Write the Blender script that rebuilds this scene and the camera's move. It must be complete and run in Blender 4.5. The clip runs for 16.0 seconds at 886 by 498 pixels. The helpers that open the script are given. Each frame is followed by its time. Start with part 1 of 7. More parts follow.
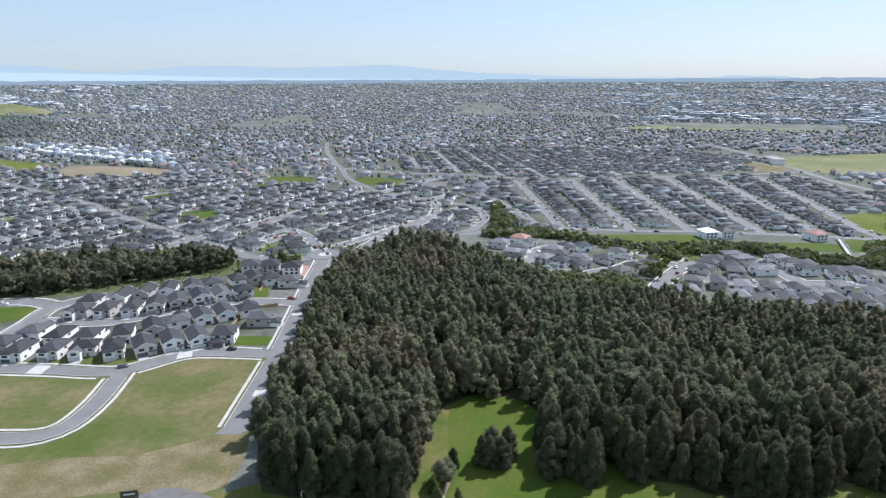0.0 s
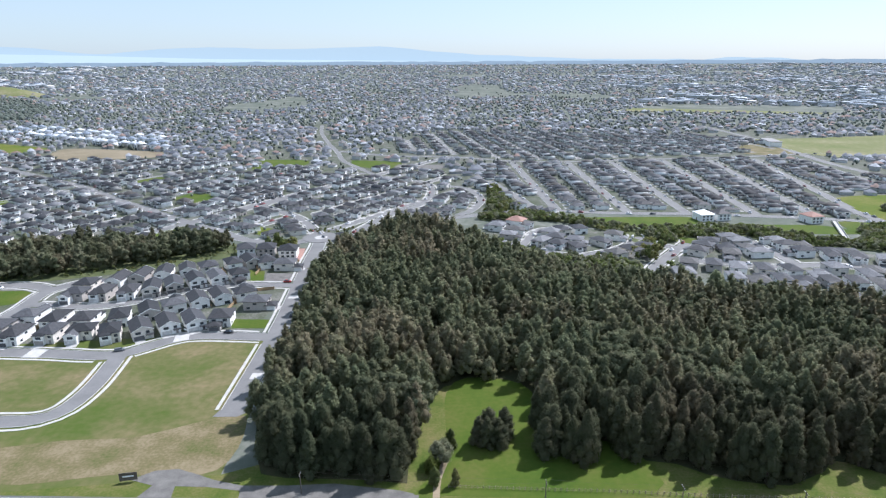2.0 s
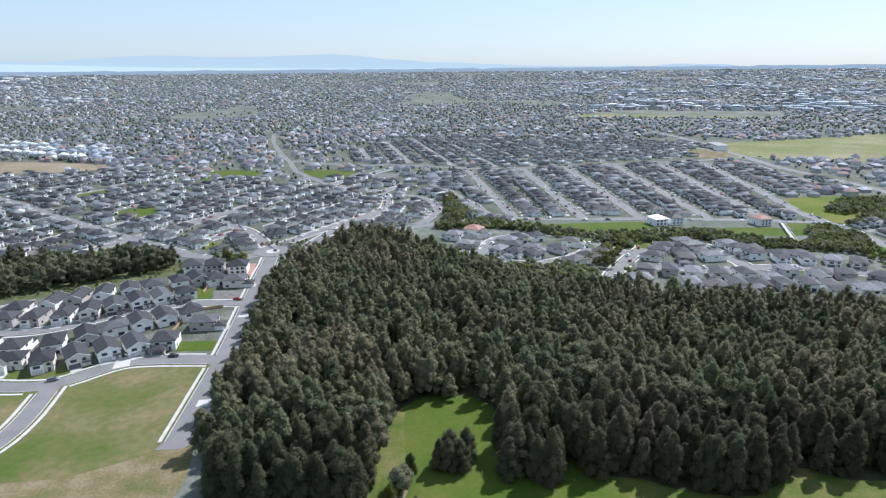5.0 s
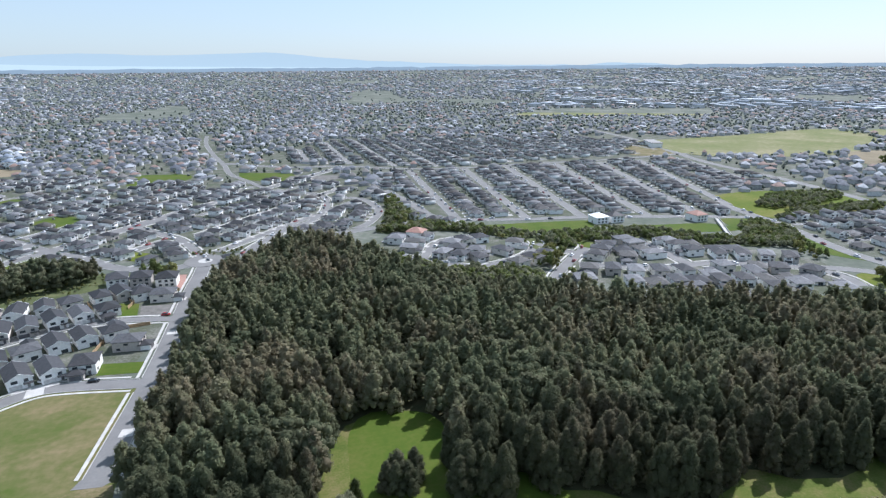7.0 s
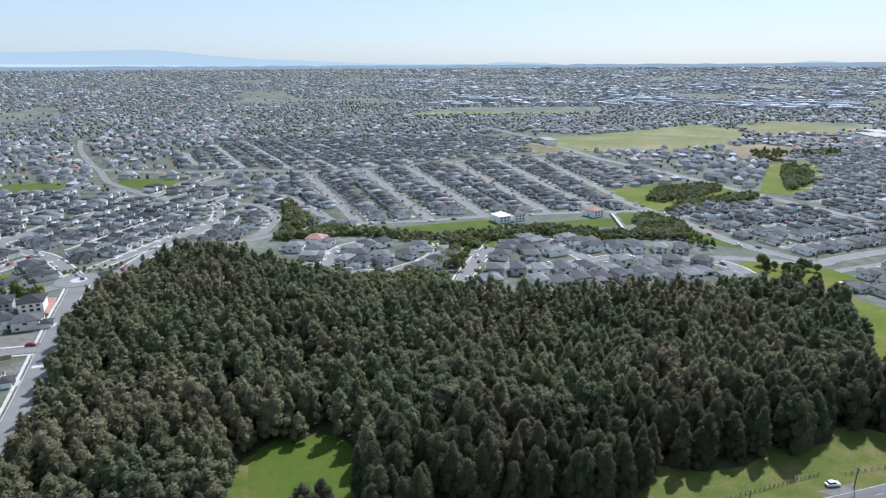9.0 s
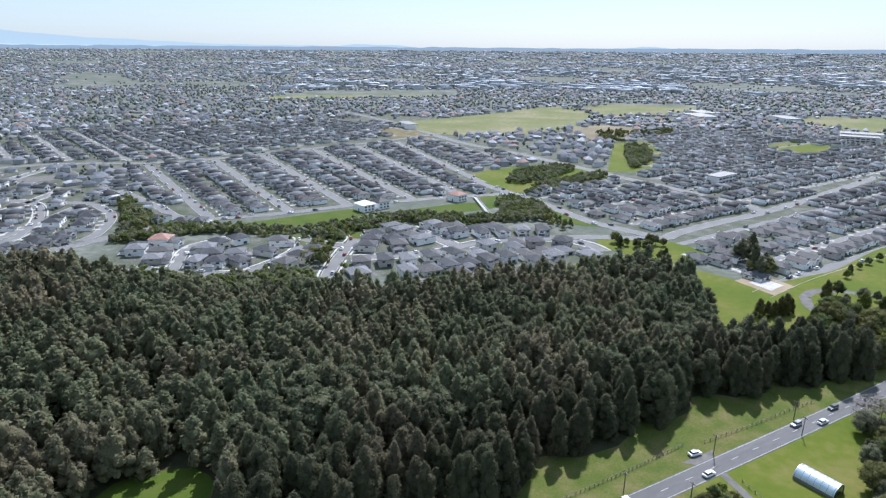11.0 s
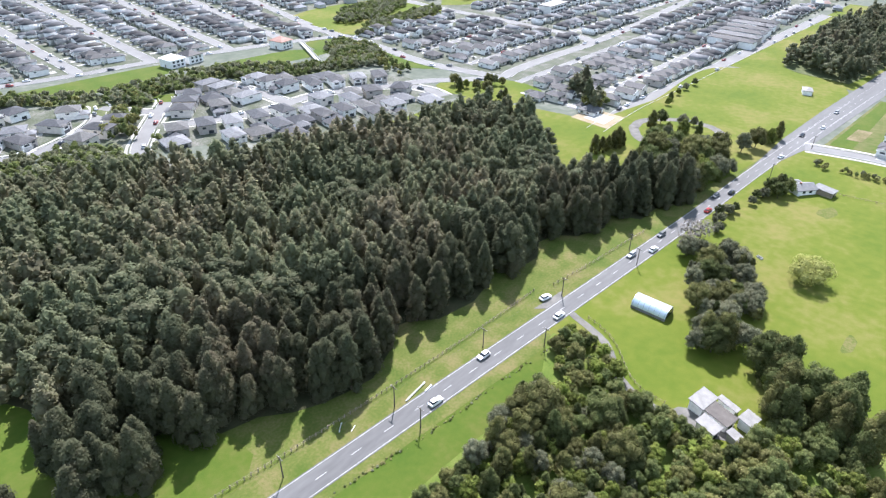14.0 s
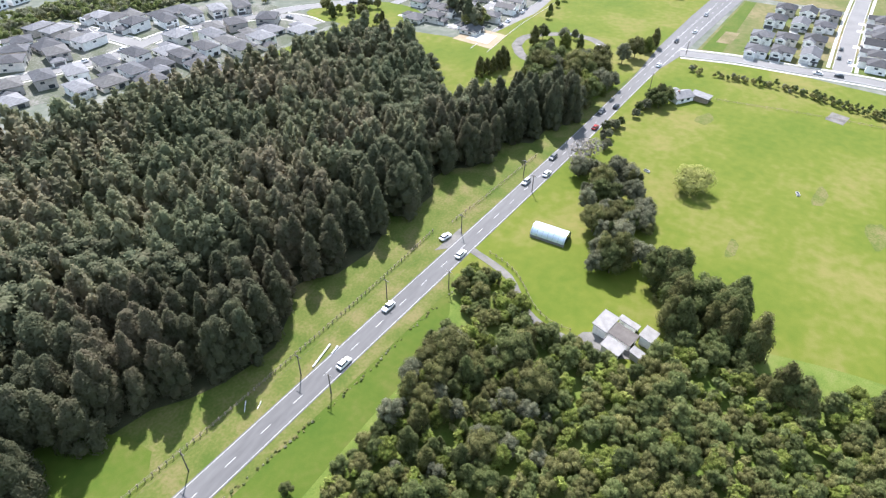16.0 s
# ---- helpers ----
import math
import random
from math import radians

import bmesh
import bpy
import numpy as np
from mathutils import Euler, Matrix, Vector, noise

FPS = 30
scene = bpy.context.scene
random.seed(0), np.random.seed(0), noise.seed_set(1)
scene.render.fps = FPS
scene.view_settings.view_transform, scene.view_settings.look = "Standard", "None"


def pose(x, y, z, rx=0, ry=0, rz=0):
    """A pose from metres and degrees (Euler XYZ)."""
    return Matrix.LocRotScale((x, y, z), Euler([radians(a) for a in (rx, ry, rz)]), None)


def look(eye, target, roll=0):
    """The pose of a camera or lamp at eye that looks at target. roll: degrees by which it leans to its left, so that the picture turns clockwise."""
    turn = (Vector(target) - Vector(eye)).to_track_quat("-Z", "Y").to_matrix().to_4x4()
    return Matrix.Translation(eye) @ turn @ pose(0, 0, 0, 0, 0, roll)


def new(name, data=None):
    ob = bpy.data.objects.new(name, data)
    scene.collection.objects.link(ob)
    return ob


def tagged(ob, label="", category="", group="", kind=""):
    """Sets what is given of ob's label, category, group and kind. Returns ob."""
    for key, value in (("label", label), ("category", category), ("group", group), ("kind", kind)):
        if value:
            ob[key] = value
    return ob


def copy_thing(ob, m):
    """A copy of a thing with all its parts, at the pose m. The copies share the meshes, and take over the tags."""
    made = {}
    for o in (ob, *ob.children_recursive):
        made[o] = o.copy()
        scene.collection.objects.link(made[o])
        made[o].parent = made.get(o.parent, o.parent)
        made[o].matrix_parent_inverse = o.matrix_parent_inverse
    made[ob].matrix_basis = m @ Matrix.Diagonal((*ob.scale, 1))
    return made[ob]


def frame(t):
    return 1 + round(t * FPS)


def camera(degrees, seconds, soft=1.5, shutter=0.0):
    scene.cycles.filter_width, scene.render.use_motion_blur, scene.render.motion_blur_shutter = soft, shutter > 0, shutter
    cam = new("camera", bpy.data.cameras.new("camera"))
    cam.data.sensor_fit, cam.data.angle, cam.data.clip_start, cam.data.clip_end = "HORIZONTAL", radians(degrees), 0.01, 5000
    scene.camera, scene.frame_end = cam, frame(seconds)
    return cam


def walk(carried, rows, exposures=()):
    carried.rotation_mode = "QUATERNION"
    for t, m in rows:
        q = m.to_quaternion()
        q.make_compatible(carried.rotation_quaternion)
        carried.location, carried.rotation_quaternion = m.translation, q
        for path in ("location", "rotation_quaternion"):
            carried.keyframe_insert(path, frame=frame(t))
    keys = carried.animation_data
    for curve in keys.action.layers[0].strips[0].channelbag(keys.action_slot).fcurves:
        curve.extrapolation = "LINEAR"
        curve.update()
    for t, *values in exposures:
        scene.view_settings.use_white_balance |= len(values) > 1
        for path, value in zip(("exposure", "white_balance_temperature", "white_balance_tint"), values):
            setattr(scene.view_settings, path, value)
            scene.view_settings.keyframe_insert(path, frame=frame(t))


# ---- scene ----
cam = camera(71.4, 16.0, soft=1.3)

PATH = [
    (0, (0.00, 0.00, 118.00), (-0.00, 96.48, 91.71), -0.25),
    (0.5, (-0.34, 0.10, 117.86), (-0.10, 93.78, 82.86), -0.14),
    (1, (-0.49, 0.42, 118.06), (-0.07, 93.04, 80.36), -0.12),
    (1.5, (-0.32, 0.30, 117.75), (0.20, 94.18, 83.30), -0.24),
    (2, (-0.22, 0.26, 117.70), (0.42, 95.98, 88.79), -0.28),
    (2.5, (-0.28, 0.42, 117.72), (0.47, 96.41, 89.71), -0.30),
    (3, (-0.27, 1.35, 117.73), (0.62, 97.36, 89.75), -0.34),
    (3.5, (-0.22, 2.74, 117.74), (2.17, 98.74, 89.81), -0.37),
    (4, (0.03, 4.47, 117.57), (4.01, 100.43, 89.71), -0.42),
    (6.5, (2.10, 16.10, 118.16), (16.06, 111.05, 90.06), -0.54),
    (7, (2.50, 18.82, 118.24), (18.99, 113.34, 90.07), -0.52),
    (7.5, (3.22, 21.78, 118.39), (22.88, 115.67, 90.11), -0.49),
    (8, (3.78, 24.54, 118.39), (27.17, 117.54, 90.03), -0.40),
    (8.5, (4.50, 27.37, 118.35), (31.87, 119.26, 89.96), -0.39),
    (9, (5.36, 30.04, 118.16), (36.85, 120.61, 89.76), -0.31),
    (11.5, (12.90, 45.20, 118.50), (66.86, 122.09, 84.22), 0.29),
    (12, (14.67, 47.42, 118.13), (70.14, 120.11, 77.65), 0.43),
    (12.5, (16.59, 49.49, 117.72), (73.55, 118.18, 72.58), 0.65),
    (13, (18.81, 51.67, 117.86), (77.60, 116.82, 69.91), 0.74),
    (13.5, (20.86, 53.49, 118.11), (81.52, 114.74, 67.43), 0.81),
    (14, (22.95, 55.50, 118.03), (85.74, 112.24, 64.75), 1.05),
    (14.5, (25.03, 57.20, 117.95), (89.62, 109.27, 62.12), 1.27),
    (15, (27.19, 58.60, 117.89), (93.15, 106.06, 59.61), 1.44),
    (15.5, (29.57, 59.98, 118.12), (96.44, 102.62, 57.21), 1.69),
    (16, (32.27, 60.34, 118.57), (98.99, 100.11, 55.59), 1.08),
]
walk(cam, [(t, look(eye, target, roll)) for t, eye, target, roll in PATH],
     exposures=[(0.0, 0.40, 5750, 16), (0.5, 0.64, 5750, 16), (1.2, 1.06, 5720, 17), (2.2, 0.48, 5750, 16), (7.0, 0.46, 5720, 15), (9.2, 0.40, 5680, 15), (11.4, 0.58, 5650, 17), (12.0, 1.18, 5650, 18), (12.4, 1.28, 5700, 18), (16.0, 1.32, 6000, 18)])

# ---- light: a clear day, the sun ahead and to the right ----
SUN_AZ, SUN_EL = 51.0, 49.0
world = bpy.data.worlds.new("sky")
scene.world = world
world.use_nodes = True
wn = world.node_tree.nodes
sky = wn.new("ShaderNodeTexSky")
sky.sky_type = "NISHITA"
sky.sun_disc = False
sky.sun_elevation = radians(SUN_EL)
sky.sun_rotation = radians(SUN_AZ)
sky.air_density, sky.dust_density, sky.ozone_density = 1.0, 0.8, 1.8
wn["Background"].inputs["Strength"].default_value = 0.112
haze = wn.new("ShaderNodeMix")      # thin high haze evens the sky out
haze.data_type = "RGBA"
haze.inputs["Factor"].default_value = 0.62
haze.inputs["B"].default_value = (3.95, 4.85, 5.2, 1)
world.node_tree.links.new(sky.outputs[0], haze.inputs["A"])
world.node_tree.links.new(haze.outputs["Result"], wn["Background"].inputs["Color"])
sun_data = bpy.data.lights.new("sun", "SUN")
sun_data.energy, sun_data.angle, sun_data.color = 5.0, radians(0.55), (1.0, 0.96, 0.90)
sun = new("sun", sun_data)
sun_way = Vector((math.sin(radians(SUN_AZ)) * math.cos(radians(SUN_EL)),
                  math.cos(radians(SUN_AZ)) * math.cos(radians(SUN_EL)), math.sin(radians(SUN_EL))))
sun.matrix_world = look(sun_way * 900, (0, 0, 0))


# ---- materials ----
def mat(name, cols, scale=0.2, rough=0.85, spec=0.3, island=0.0, thing=0.0, each=0.0, bump=0.0, bump_scale=3.0,
        fine=0.35, metal=0.0, through_light=0.0, stretch=None):
    """Two or three colours mixed by coarse and fine noise in world metres; island / thing: how far single pieces differ."""
    m = bpy.data.materials.new(name)
    m.use_nodes = True
    nt = m.node_tree
    n, ln = nt.nodes, nt.links
    b = n["Principled BSDF"]
    geo = n.new("ShaderNodeNewGeometry")
    pos = geo.outputs["Position"]
    if stretch:
        mp = n.new("ShaderNodeMapping")
        mp.inputs["Scale"].default_value = stretch
        ln.new(pos, mp.inputs["Vector"])
        pos = mp.outputs["Vector"]
    big, small = n.new("ShaderNodeTexNoise"), n.new("ShaderNodeTexNoise")
    big.inputs["Scale"].default_value, big.inputs["Detail"].default_value = scale, 5
    small.inputs["Scale"].default_value, small.inputs["Detail"].default_value = scale * 11, 4
    ln.new(pos, big.inputs["Vector"])
    ln.new(pos, small.inputs["Vector"])
    both = n.new("ShaderNodeMix")
    both.inputs["Factor"].default_value = fine
    ln.new(big.outputs["Fac"], both.inputs["A"])
    ln.new(small.outputs["Fac"], both.inputs["B"])
    ramp = n.new("ShaderNodeValToRGB")
    els = ramp.color_ramp.elements
    lo, hi = 0.36, 0.64
    els[0].position, els[0].color = lo, (*cols[0], 1)
    els[1].position, els[1].color = hi, (*cols[-1], 1)
    if len(cols) == 3:
        e = els.new(0.5)
        e.color = (*cols[1], 1)
    ln.new(both.outputs["Result"], ramp.inputs["Fac"])
    out = ramp.outputs["Color"]
    for amount, node, sock in ((island, geo, "Random Per Island"), (thing, None, "Random")):
        if amount:
            node = node or n.new("ShaderNodeObjectInfo")
            hsv = n.new("ShaderNodeHueSaturation")
            mr = n.new("ShaderNodeMapRange")
            mr.inputs["To Min"].default_value, mr.inputs["To Max"].default_value = 1 - amount, 1 + amount
            ln.new(node.outputs[sock], mr.inputs["Value"])
            ln.new(mr.outputs["Result"], hsv.inputs["Value"])
            ln.new(out, hsv.inputs["Color"])
            out = hsv.outputs["Color"]
    if each:
        own, mr, hsv = n.new("ShaderNodeAttribute"), n.new("ShaderNodeMapRange"), n.new("ShaderNodeHueSaturation")
        own.attribute_name = "each"
        mr.inputs["To Min"].default_value, mr.inputs["To Max"].default_value = 1 - each, 1 + each
        ln.new(own.outputs["Fac"], mr.inputs["Value"])
        ln.new(mr.outputs["Result"], hsv.inputs["Value"])
        ln.new(out, hsv.inputs["Color"])
        out = hsv.outputs["Color"]
    ln.new(out, b.inputs["Base Color"])
    b.inputs["Roughness"].default_value = rough
    b.inputs["Specular IOR Level"].default_value = spec
    b.inputs["Metallic"].default_value = metal
    if bump:
        bn, bp = n.new("ShaderNodeTexNoise"), n.new("ShaderNodeBump")
        bn.inputs["Scale"].default_value, bn.inputs["Detail"].default_value = bump_scale, 4
        ln.new(pos, bn.inputs["Vector"])
        bp.inputs["Strength"].default_value, bp.inputs["Distance"].default_value = bump, 0.15
        ln.new(bn.outputs["Fac"], bp.inputs["Height"])
        ln.new(bp.outputs["Normal"], b.inputs["Normal"])
    if through_light:
        tr, mx = n.new("ShaderNodeBsdfTranslucent"), n.new("ShaderNodeMixShader")
        ln.new(out, tr.inputs["Color"])
        mx.inputs["Fac"].default_value = through_light
        ln.new(b.outputs[0], mx.inputs[1])
        ln.new(tr.outputs[0], mx.inputs[2])
        ln.new(mx.outputs[0], n["Material Output"].inputs["Surface"])
    return m


def palette(name, cols, rough=0.6, spec=0.4, thing=False, streak=0.25, shift=1.0):
    """Each piece takes one of several colours at random; a little streaky wear."""
    m = bpy.data.materials.new(name)
    m.use_nodes = True
    nt = m.node_tree
    n, ln = nt.nodes, nt.links
    b = n["Principled BSDF"]
    geo = n.new("ShaderNodeNewGeometry")
    ramp = n.new("ShaderNodeValToRGB")
    ramp.color_ramp.interpolation = "CONSTANT"
    els = ramp.color_ramp.elements
    els[0].position, els[0].color = 0, (*cols[0], 1)
    els[1].position, els[1].color = 1 / len(cols), (*cols[1], 1)
    for k in range(2, len(cols)):
        els.new(k / len(cols)).color = (*cols[k], 1)
    if thing:
        info = n.new("ShaderNodeObjectInfo")
        ln.new(info.outputs["Random"], ramp.inputs["Fac"])
    else:
        each, mul, frac = n.new("ShaderNodeAttribute"), n.new("ShaderNodeMath"), n.new("ShaderNodeMath")
        each.attribute_name = "each"
        mul.operation, frac.operation = "MULTIPLY", "FRACT"
        mul.inputs[1].default_value = shift
        ln.new(each.outputs["Fac"], mul.inputs[0])
        ln.new(mul.outputs[0], frac.inputs[0])
        ln.new(frac.outputs[0], ramp.inputs["Fac"])
    noise_tex, mr, hsv = n.new("ShaderNodeTexNoise"), n.new("ShaderNodeMapRange"), n.new("ShaderNodeHueSaturation")
    noise_tex.inputs["Scale"].default_value, noise_tex.inputs["Detail"].default_value = 0.9, 6
    ln.new(geo.outputs["Position"], noise_tex.inputs["Vector"])
    mr.inputs["From Min"].default_value, mr.inputs["From Max"].default_value = 0.3, 0.7
    mr.inputs["To Min"].default_value, mr.inputs["To Max"].default_value = 1 - streak, 1 + streak
    ln.new(noise_tex.outputs["Fac"], mr.inputs["Value"])
    ln.new(mr.outputs["Result"], hsv.inputs["Value"])
    ln.new(ramp.outputs["Color"], hsv.inputs["Color"])
    ln.new(hsv.outputs["Color"], b.inputs["Base Color"])
    b.inputs["Roughness"].default_value = rough
    b.inputs["Specular IOR Level"].default_value = spec
    return m


def plain(name, col, rough=0.5, spec=0.5, metal=0.0):
    return mat(name, [tuple(c * 0.88 for c in col), tuple(min(1, c * 1.1) for c in col)], 0.7, rough, spec, metal=metal)


M_GROUND = mat("far_paddock_ground", [(0.075, 0.09, 0.068), (0.11, 0.122, 0.095), (0.19, 0.19, 0.165)], 0.02, 0.95, 0.2)
M_LOTS = mat("suburban_yards", [(0.05, 0.066, 0.03), (0.085, 0.092, 0.066), (0.175, 0.17, 0.152)], 0.09, 0.9, 0.2, fine=0.45)
# distant meadow: its pale tan tone has haze mixed into the colour
M_MEADOW = mat("hazed_yellow_meadow", [(0.12, 0.14, 0.05), (0.16, 0.165, 0.075), (0.24, 0.215, 0.13)], 0.012, 0.95, 0.1, fine=0.4)
M_FIELD = mat("pasture_grass", [(0.072, 0.105, 0.010), (0.098, 0.120, 0.015), (0.150, 0.140, 0.040)], 0.025, 0.95, 0.15, bump=0.3, fine=0.3)
M_LAWN = mat("mown_lawn", [(0.046, 0.082, 0.009), (0.064, 0.094, 0.012), (0.09, 0.102, 0.022)], 0.05, 0.95, 0.15, bump=0.25, fine=0.3)
M_PLOT = mat("bare_plot_grass", [(0.062, 0.092, 0.016), (0.10, 0.106, 0.036), (0.175, 0.142, 0.075)], 0.03, 0.95, 0.15, bump=0.25, fine=0.28)
M_VERGE = mat("rough_verge_grass", [(0.058, 0.088, 0.014), (0.09, 0.106, 0.024), (0.145, 0.126, 0.052)], 0.12, 0.95, 0.15, bump=0.4)
M_UNDER = mat("bush_floor", [(0.07, 0.11, 0.018), (0.10, 0.135, 0.025), (0.13, 0.15, 0.04)], 0.2, 0.95, 0.15, bump=0.5)
M_LITTER = mat("forest_floor", [(0.035, 0.042, 0.02), (0.065, 0.06, 0.032)], 0.2, 0.95, 0.1)
M_BROWN = mat("ploughed_brown_field", [(0.16, 0.135, 0.085), (0.24, 0.20, 0.135)], 0.02, 0.95, 0.15)
M_DRIVE = mat("weathered_concrete_drive", [(0.34, 0.332, 0.315), (0.48, 0.47, 0.445)], 0.4, 0.9, 0.2)
M_SAND = mat("bare_sand", [(0.22, 0.175, 0.11), (0.31, 0.255, 0.175)], 0.1, 0.95, 0.2)
M_DRY = mat("dry_bare_earth_and_grass", [(0.085, 0.095, 0.03), (0.145, 0.122, 0.062), (0.21, 0.172, 0.105)], 0.09, 0.95, 0.15, bump=0.3, fine=0.35)
M_GRAVEL = mat("grey_gravel", [(0.105, 0.10, 0.092), (0.175, 0.167, 0.152)], 0.3, 0.95, 0.2, bump=0.3)
M_ASPHALT = mat("worn_asphalt", [(0.085, 0.084, 0.083), (0.125, 0.124, 0.122)], 0.08, 0.8, 0.35, stretch=(0.25, 1, 1))
M_STREET = mat("street_asphalt", [(0.14, 0.138, 0.134), (0.185, 0.182, 0.176)], 0.1, 0.85, 0.3)
M_CONCRETE = mat("pale_concrete", [(0.36, 0.35, 0.328), (0.49, 0.477, 0.45)], 0.3, 0.85, 0.3)
M_KERB = mat("kerb_concrete", [(0.36, 0.355, 0.34), (0.48, 0.47, 0.45)], 0.5, 0.85, 0.3)
M_MARK = mat("road_paint", [(0.30, 0.30, 0.29), (0.46, 0.46, 0.45)], 1.0, 0.7, 0.3)
M_PATCH = mat("fresh_asphalt_patch", [(0.085, 0.088, 0.092), (0.12, 0.12, 0.125)], 0.3, 0.85, 0.3)
M_ROOF = palette("roof_steel", [(0.038, 0.040, 0.043), (0.055, 0.057, 0.061), (0.031, 0.031, 0.034), (0.085, 0.088, 0.092),
                                (0.044, 0.044, 0.046), (0.162, 0.164, 0.170), (0.041, 0.043, 0.048), (0.072, 0.067, 0.062)], 0.75, 0.15)
M_ROOF_T = palette("roof_steel_near", [(0.038, 0.039, 0.042), (0.055, 0.056, 0.06), (0.03, 0.031, 0.033), (0.085, 0.086, 0.09),
                                       (0.045, 0.045, 0.047)], 0.65, 0.2, thing=True)
M_ROOF_P = palette("weathered_grey_roof", [(0.079, 0.081, 0.086), (0.130, 0.132, 0.138), (0.101, 0.099, 0.096), (0.058, 0.060, 0.065), (0.173, 0.175, 0.180), (0.072, 0.072, 0.075)], 0.75, 0.15, thing=True)
# far roofs paler and bluer than near ones: haze put into the colour
M_ROOF_FAR = palette("roof_tiles_hazed", [(0.09, 0.10, 0.118), (0.13, 0.14, 0.158), (0.17, 0.18, 0.195), (0.08, 0.088, 0.104),
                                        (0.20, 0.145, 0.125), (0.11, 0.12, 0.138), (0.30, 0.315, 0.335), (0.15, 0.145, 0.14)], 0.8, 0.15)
M_WALL = palette("house_cladding", [(0.82, 0.82, 0.80), (0.78, 0.77, 0.75), (0.58, 0.56, 0.53), (0.85, 0.85, 0.84),
                                    (0.36, 0.35, 0.34), (0.80, 0.79, 0.77)], 0.8, 0.3, shift=7.31)
M_WALL_T = palette("house_cladding_near", [(0.82, 0.81, 0.78), (0.74, 0.73, 0.70), (0.66, 0.62, 0.56), (0.84, 0.84, 0.82),
                                           (0.42, 0.39, 0.36), (0.80, 0.79, 0.76)], 0.8, 0.3, thing=True, streak=0.12)
# far walls duller than near ones: haze's low contrast is in the colour
M_WALL_FAR = palette("far_hazed_cladding", [(0.50, 0.50, 0.49), (0.42, 0.415, 0.405), (0.60, 0.60, 0.60), (0.34, 0.34, 0.335)], 0.8, 0.3, shift=7.31)
M_TRIM = plain("white_fascia", (0.78, 0.78, 0.76), 0.6)
M_GLASS = plain("dark_window_glass", (0.035, 0.045, 0.055), 0.08, 0.6)
M_DOORP = palette("garage_panel", [(0.12, 0.12, 0.125), (0.30, 0.28, 0.26), (0.55, 0.54, 0.52), (0.08, 0.08, 0.085)], 0.6, 0.4, thing=True)
M_SHED = palette("pale_industrial_roof", [(0.40, 0.43, 0.46), (0.30, 0.33, 0.37), (0.55, 0.57, 0.59), (0.20, 0.235, 0.28)], 0.85, 0.1)
M_BARN = mat("galvanised_barn_steel", [(0.45, 0.55, 0.62), (0.62, 0.70, 0.76)], 0.5, 0.35, 0.6, metal=0.35)
M_TINROOF = mat("weathered_tin_roof", [(0.13, 0.13, 0.132), (0.20, 0.198, 0.196)], 0.6, 0.7, 0.3)
M_PALETIN = mat("sun_bleached_tin_roof", [(0.18, 0.172, 0.162), (0.26, 0.25, 0.238)], 0.6, 0.6, 0.3)
M_BROWNROOF = mat("brown_flat_roof", [(0.085, 0.074, 0.066), (0.125, 0.112, 0.10)], 0.5, 0.8, 0.3)
M_WOOD = mat("weathered_timber", [(0.20, 0.16, 0.12), (0.32, 0.27, 0.21)], 2.0, 0.9, 0.2)
M_POLE = mat("dark_timber_pole", [(0.09, 0.075, 0.06), (0.15, 0.13, 0.11)], 2.0, 0.9, 0.2)
M_BARK = mat("tree_bark", [(0.07, 0.055, 0.04), (0.13, 0.105, 0.08)], 1.5, 0.95, 0.1, bump=0.3)
M_TOTARA = mat("dark_olive_conifer_foliage", [(0.122, 0.142, 0.080), (0.153, 0.159, 0.091), (0.202, 0.176, 0.114)], 0.028, 0.85, 0.15,
               island=0.12, thing=0.2, each=0.24, through_light=0.55, fine=0.3)
M_BUSH = mat("broadleaf_foliage", [(0.100, 0.131, 0.043), (0.135, 0.160, 0.053), (0.175, 0.185, 0.070)], 0.25, 0.8, 0.2,
             island=0.22, thing=0.3, each=0.25, through_light=0.45, fine=0.5)
M_PALELEAF = mat("spring_yellow_foliage", [(0.26, 0.27, 0.07), (0.36, 0.36, 0.12)], 0.4, 0.8, 0.2, island=0.25, through_light=0.3)
M_GREYLEAF = mat("bare_grey_twigs", [(0.20, 0.18, 0.15), (0.30, 0.27, 0.24)], 0.4, 0.9, 0.1, island=0.3)
M_NATIVE = mat("mixed_native_foliage", [(0.105, 0.125, 0.072), (0.135, 0.148, 0.084), (0.17, 0.165, 0.10)], 0.2, 0.85, 0.15, island=0.15, each=0.25, through_light=0.5, fine=0.4)
M_BUSH_B = mat("olive_brown_foliage", [(0.131, 0.145, 0.045), (0.175, 0.175, 0.060), (0.219, 0.206, 0.083)], 0.3, 0.8, 0.2, island=0.3, thing=0.25, each=0.25, through_light=0.45, fine=0.55)
M_BUSH_C = mat("grey_green_foliage", [(0.156, 0.171, 0.100), (0.200, 0.206, 0.122), (0.250, 0.244, 0.156)], 0.3, 0.8, 0.2, island=0.3, thing=0.25, each=0.2, through_light=0.45, fine=0.55)
M_BUSH_D = mat("fresh_green_foliage", [(0.138, 0.188, 0.033), (0.188, 0.225, 0.045), (0.250, 0.256, 0.075)], 0.3, 0.8, 0.2, island=0.35, thing=0.3, each=0.25, through_light=0.45, fine=0.55)
M_CREEK = mat("creek_scrub_ground", [(0.055, 0.07, 0.03), (0.08, 0.095, 0.04), (0.12, 0.125, 0.06)], 0.15, 0.95, 0.15)
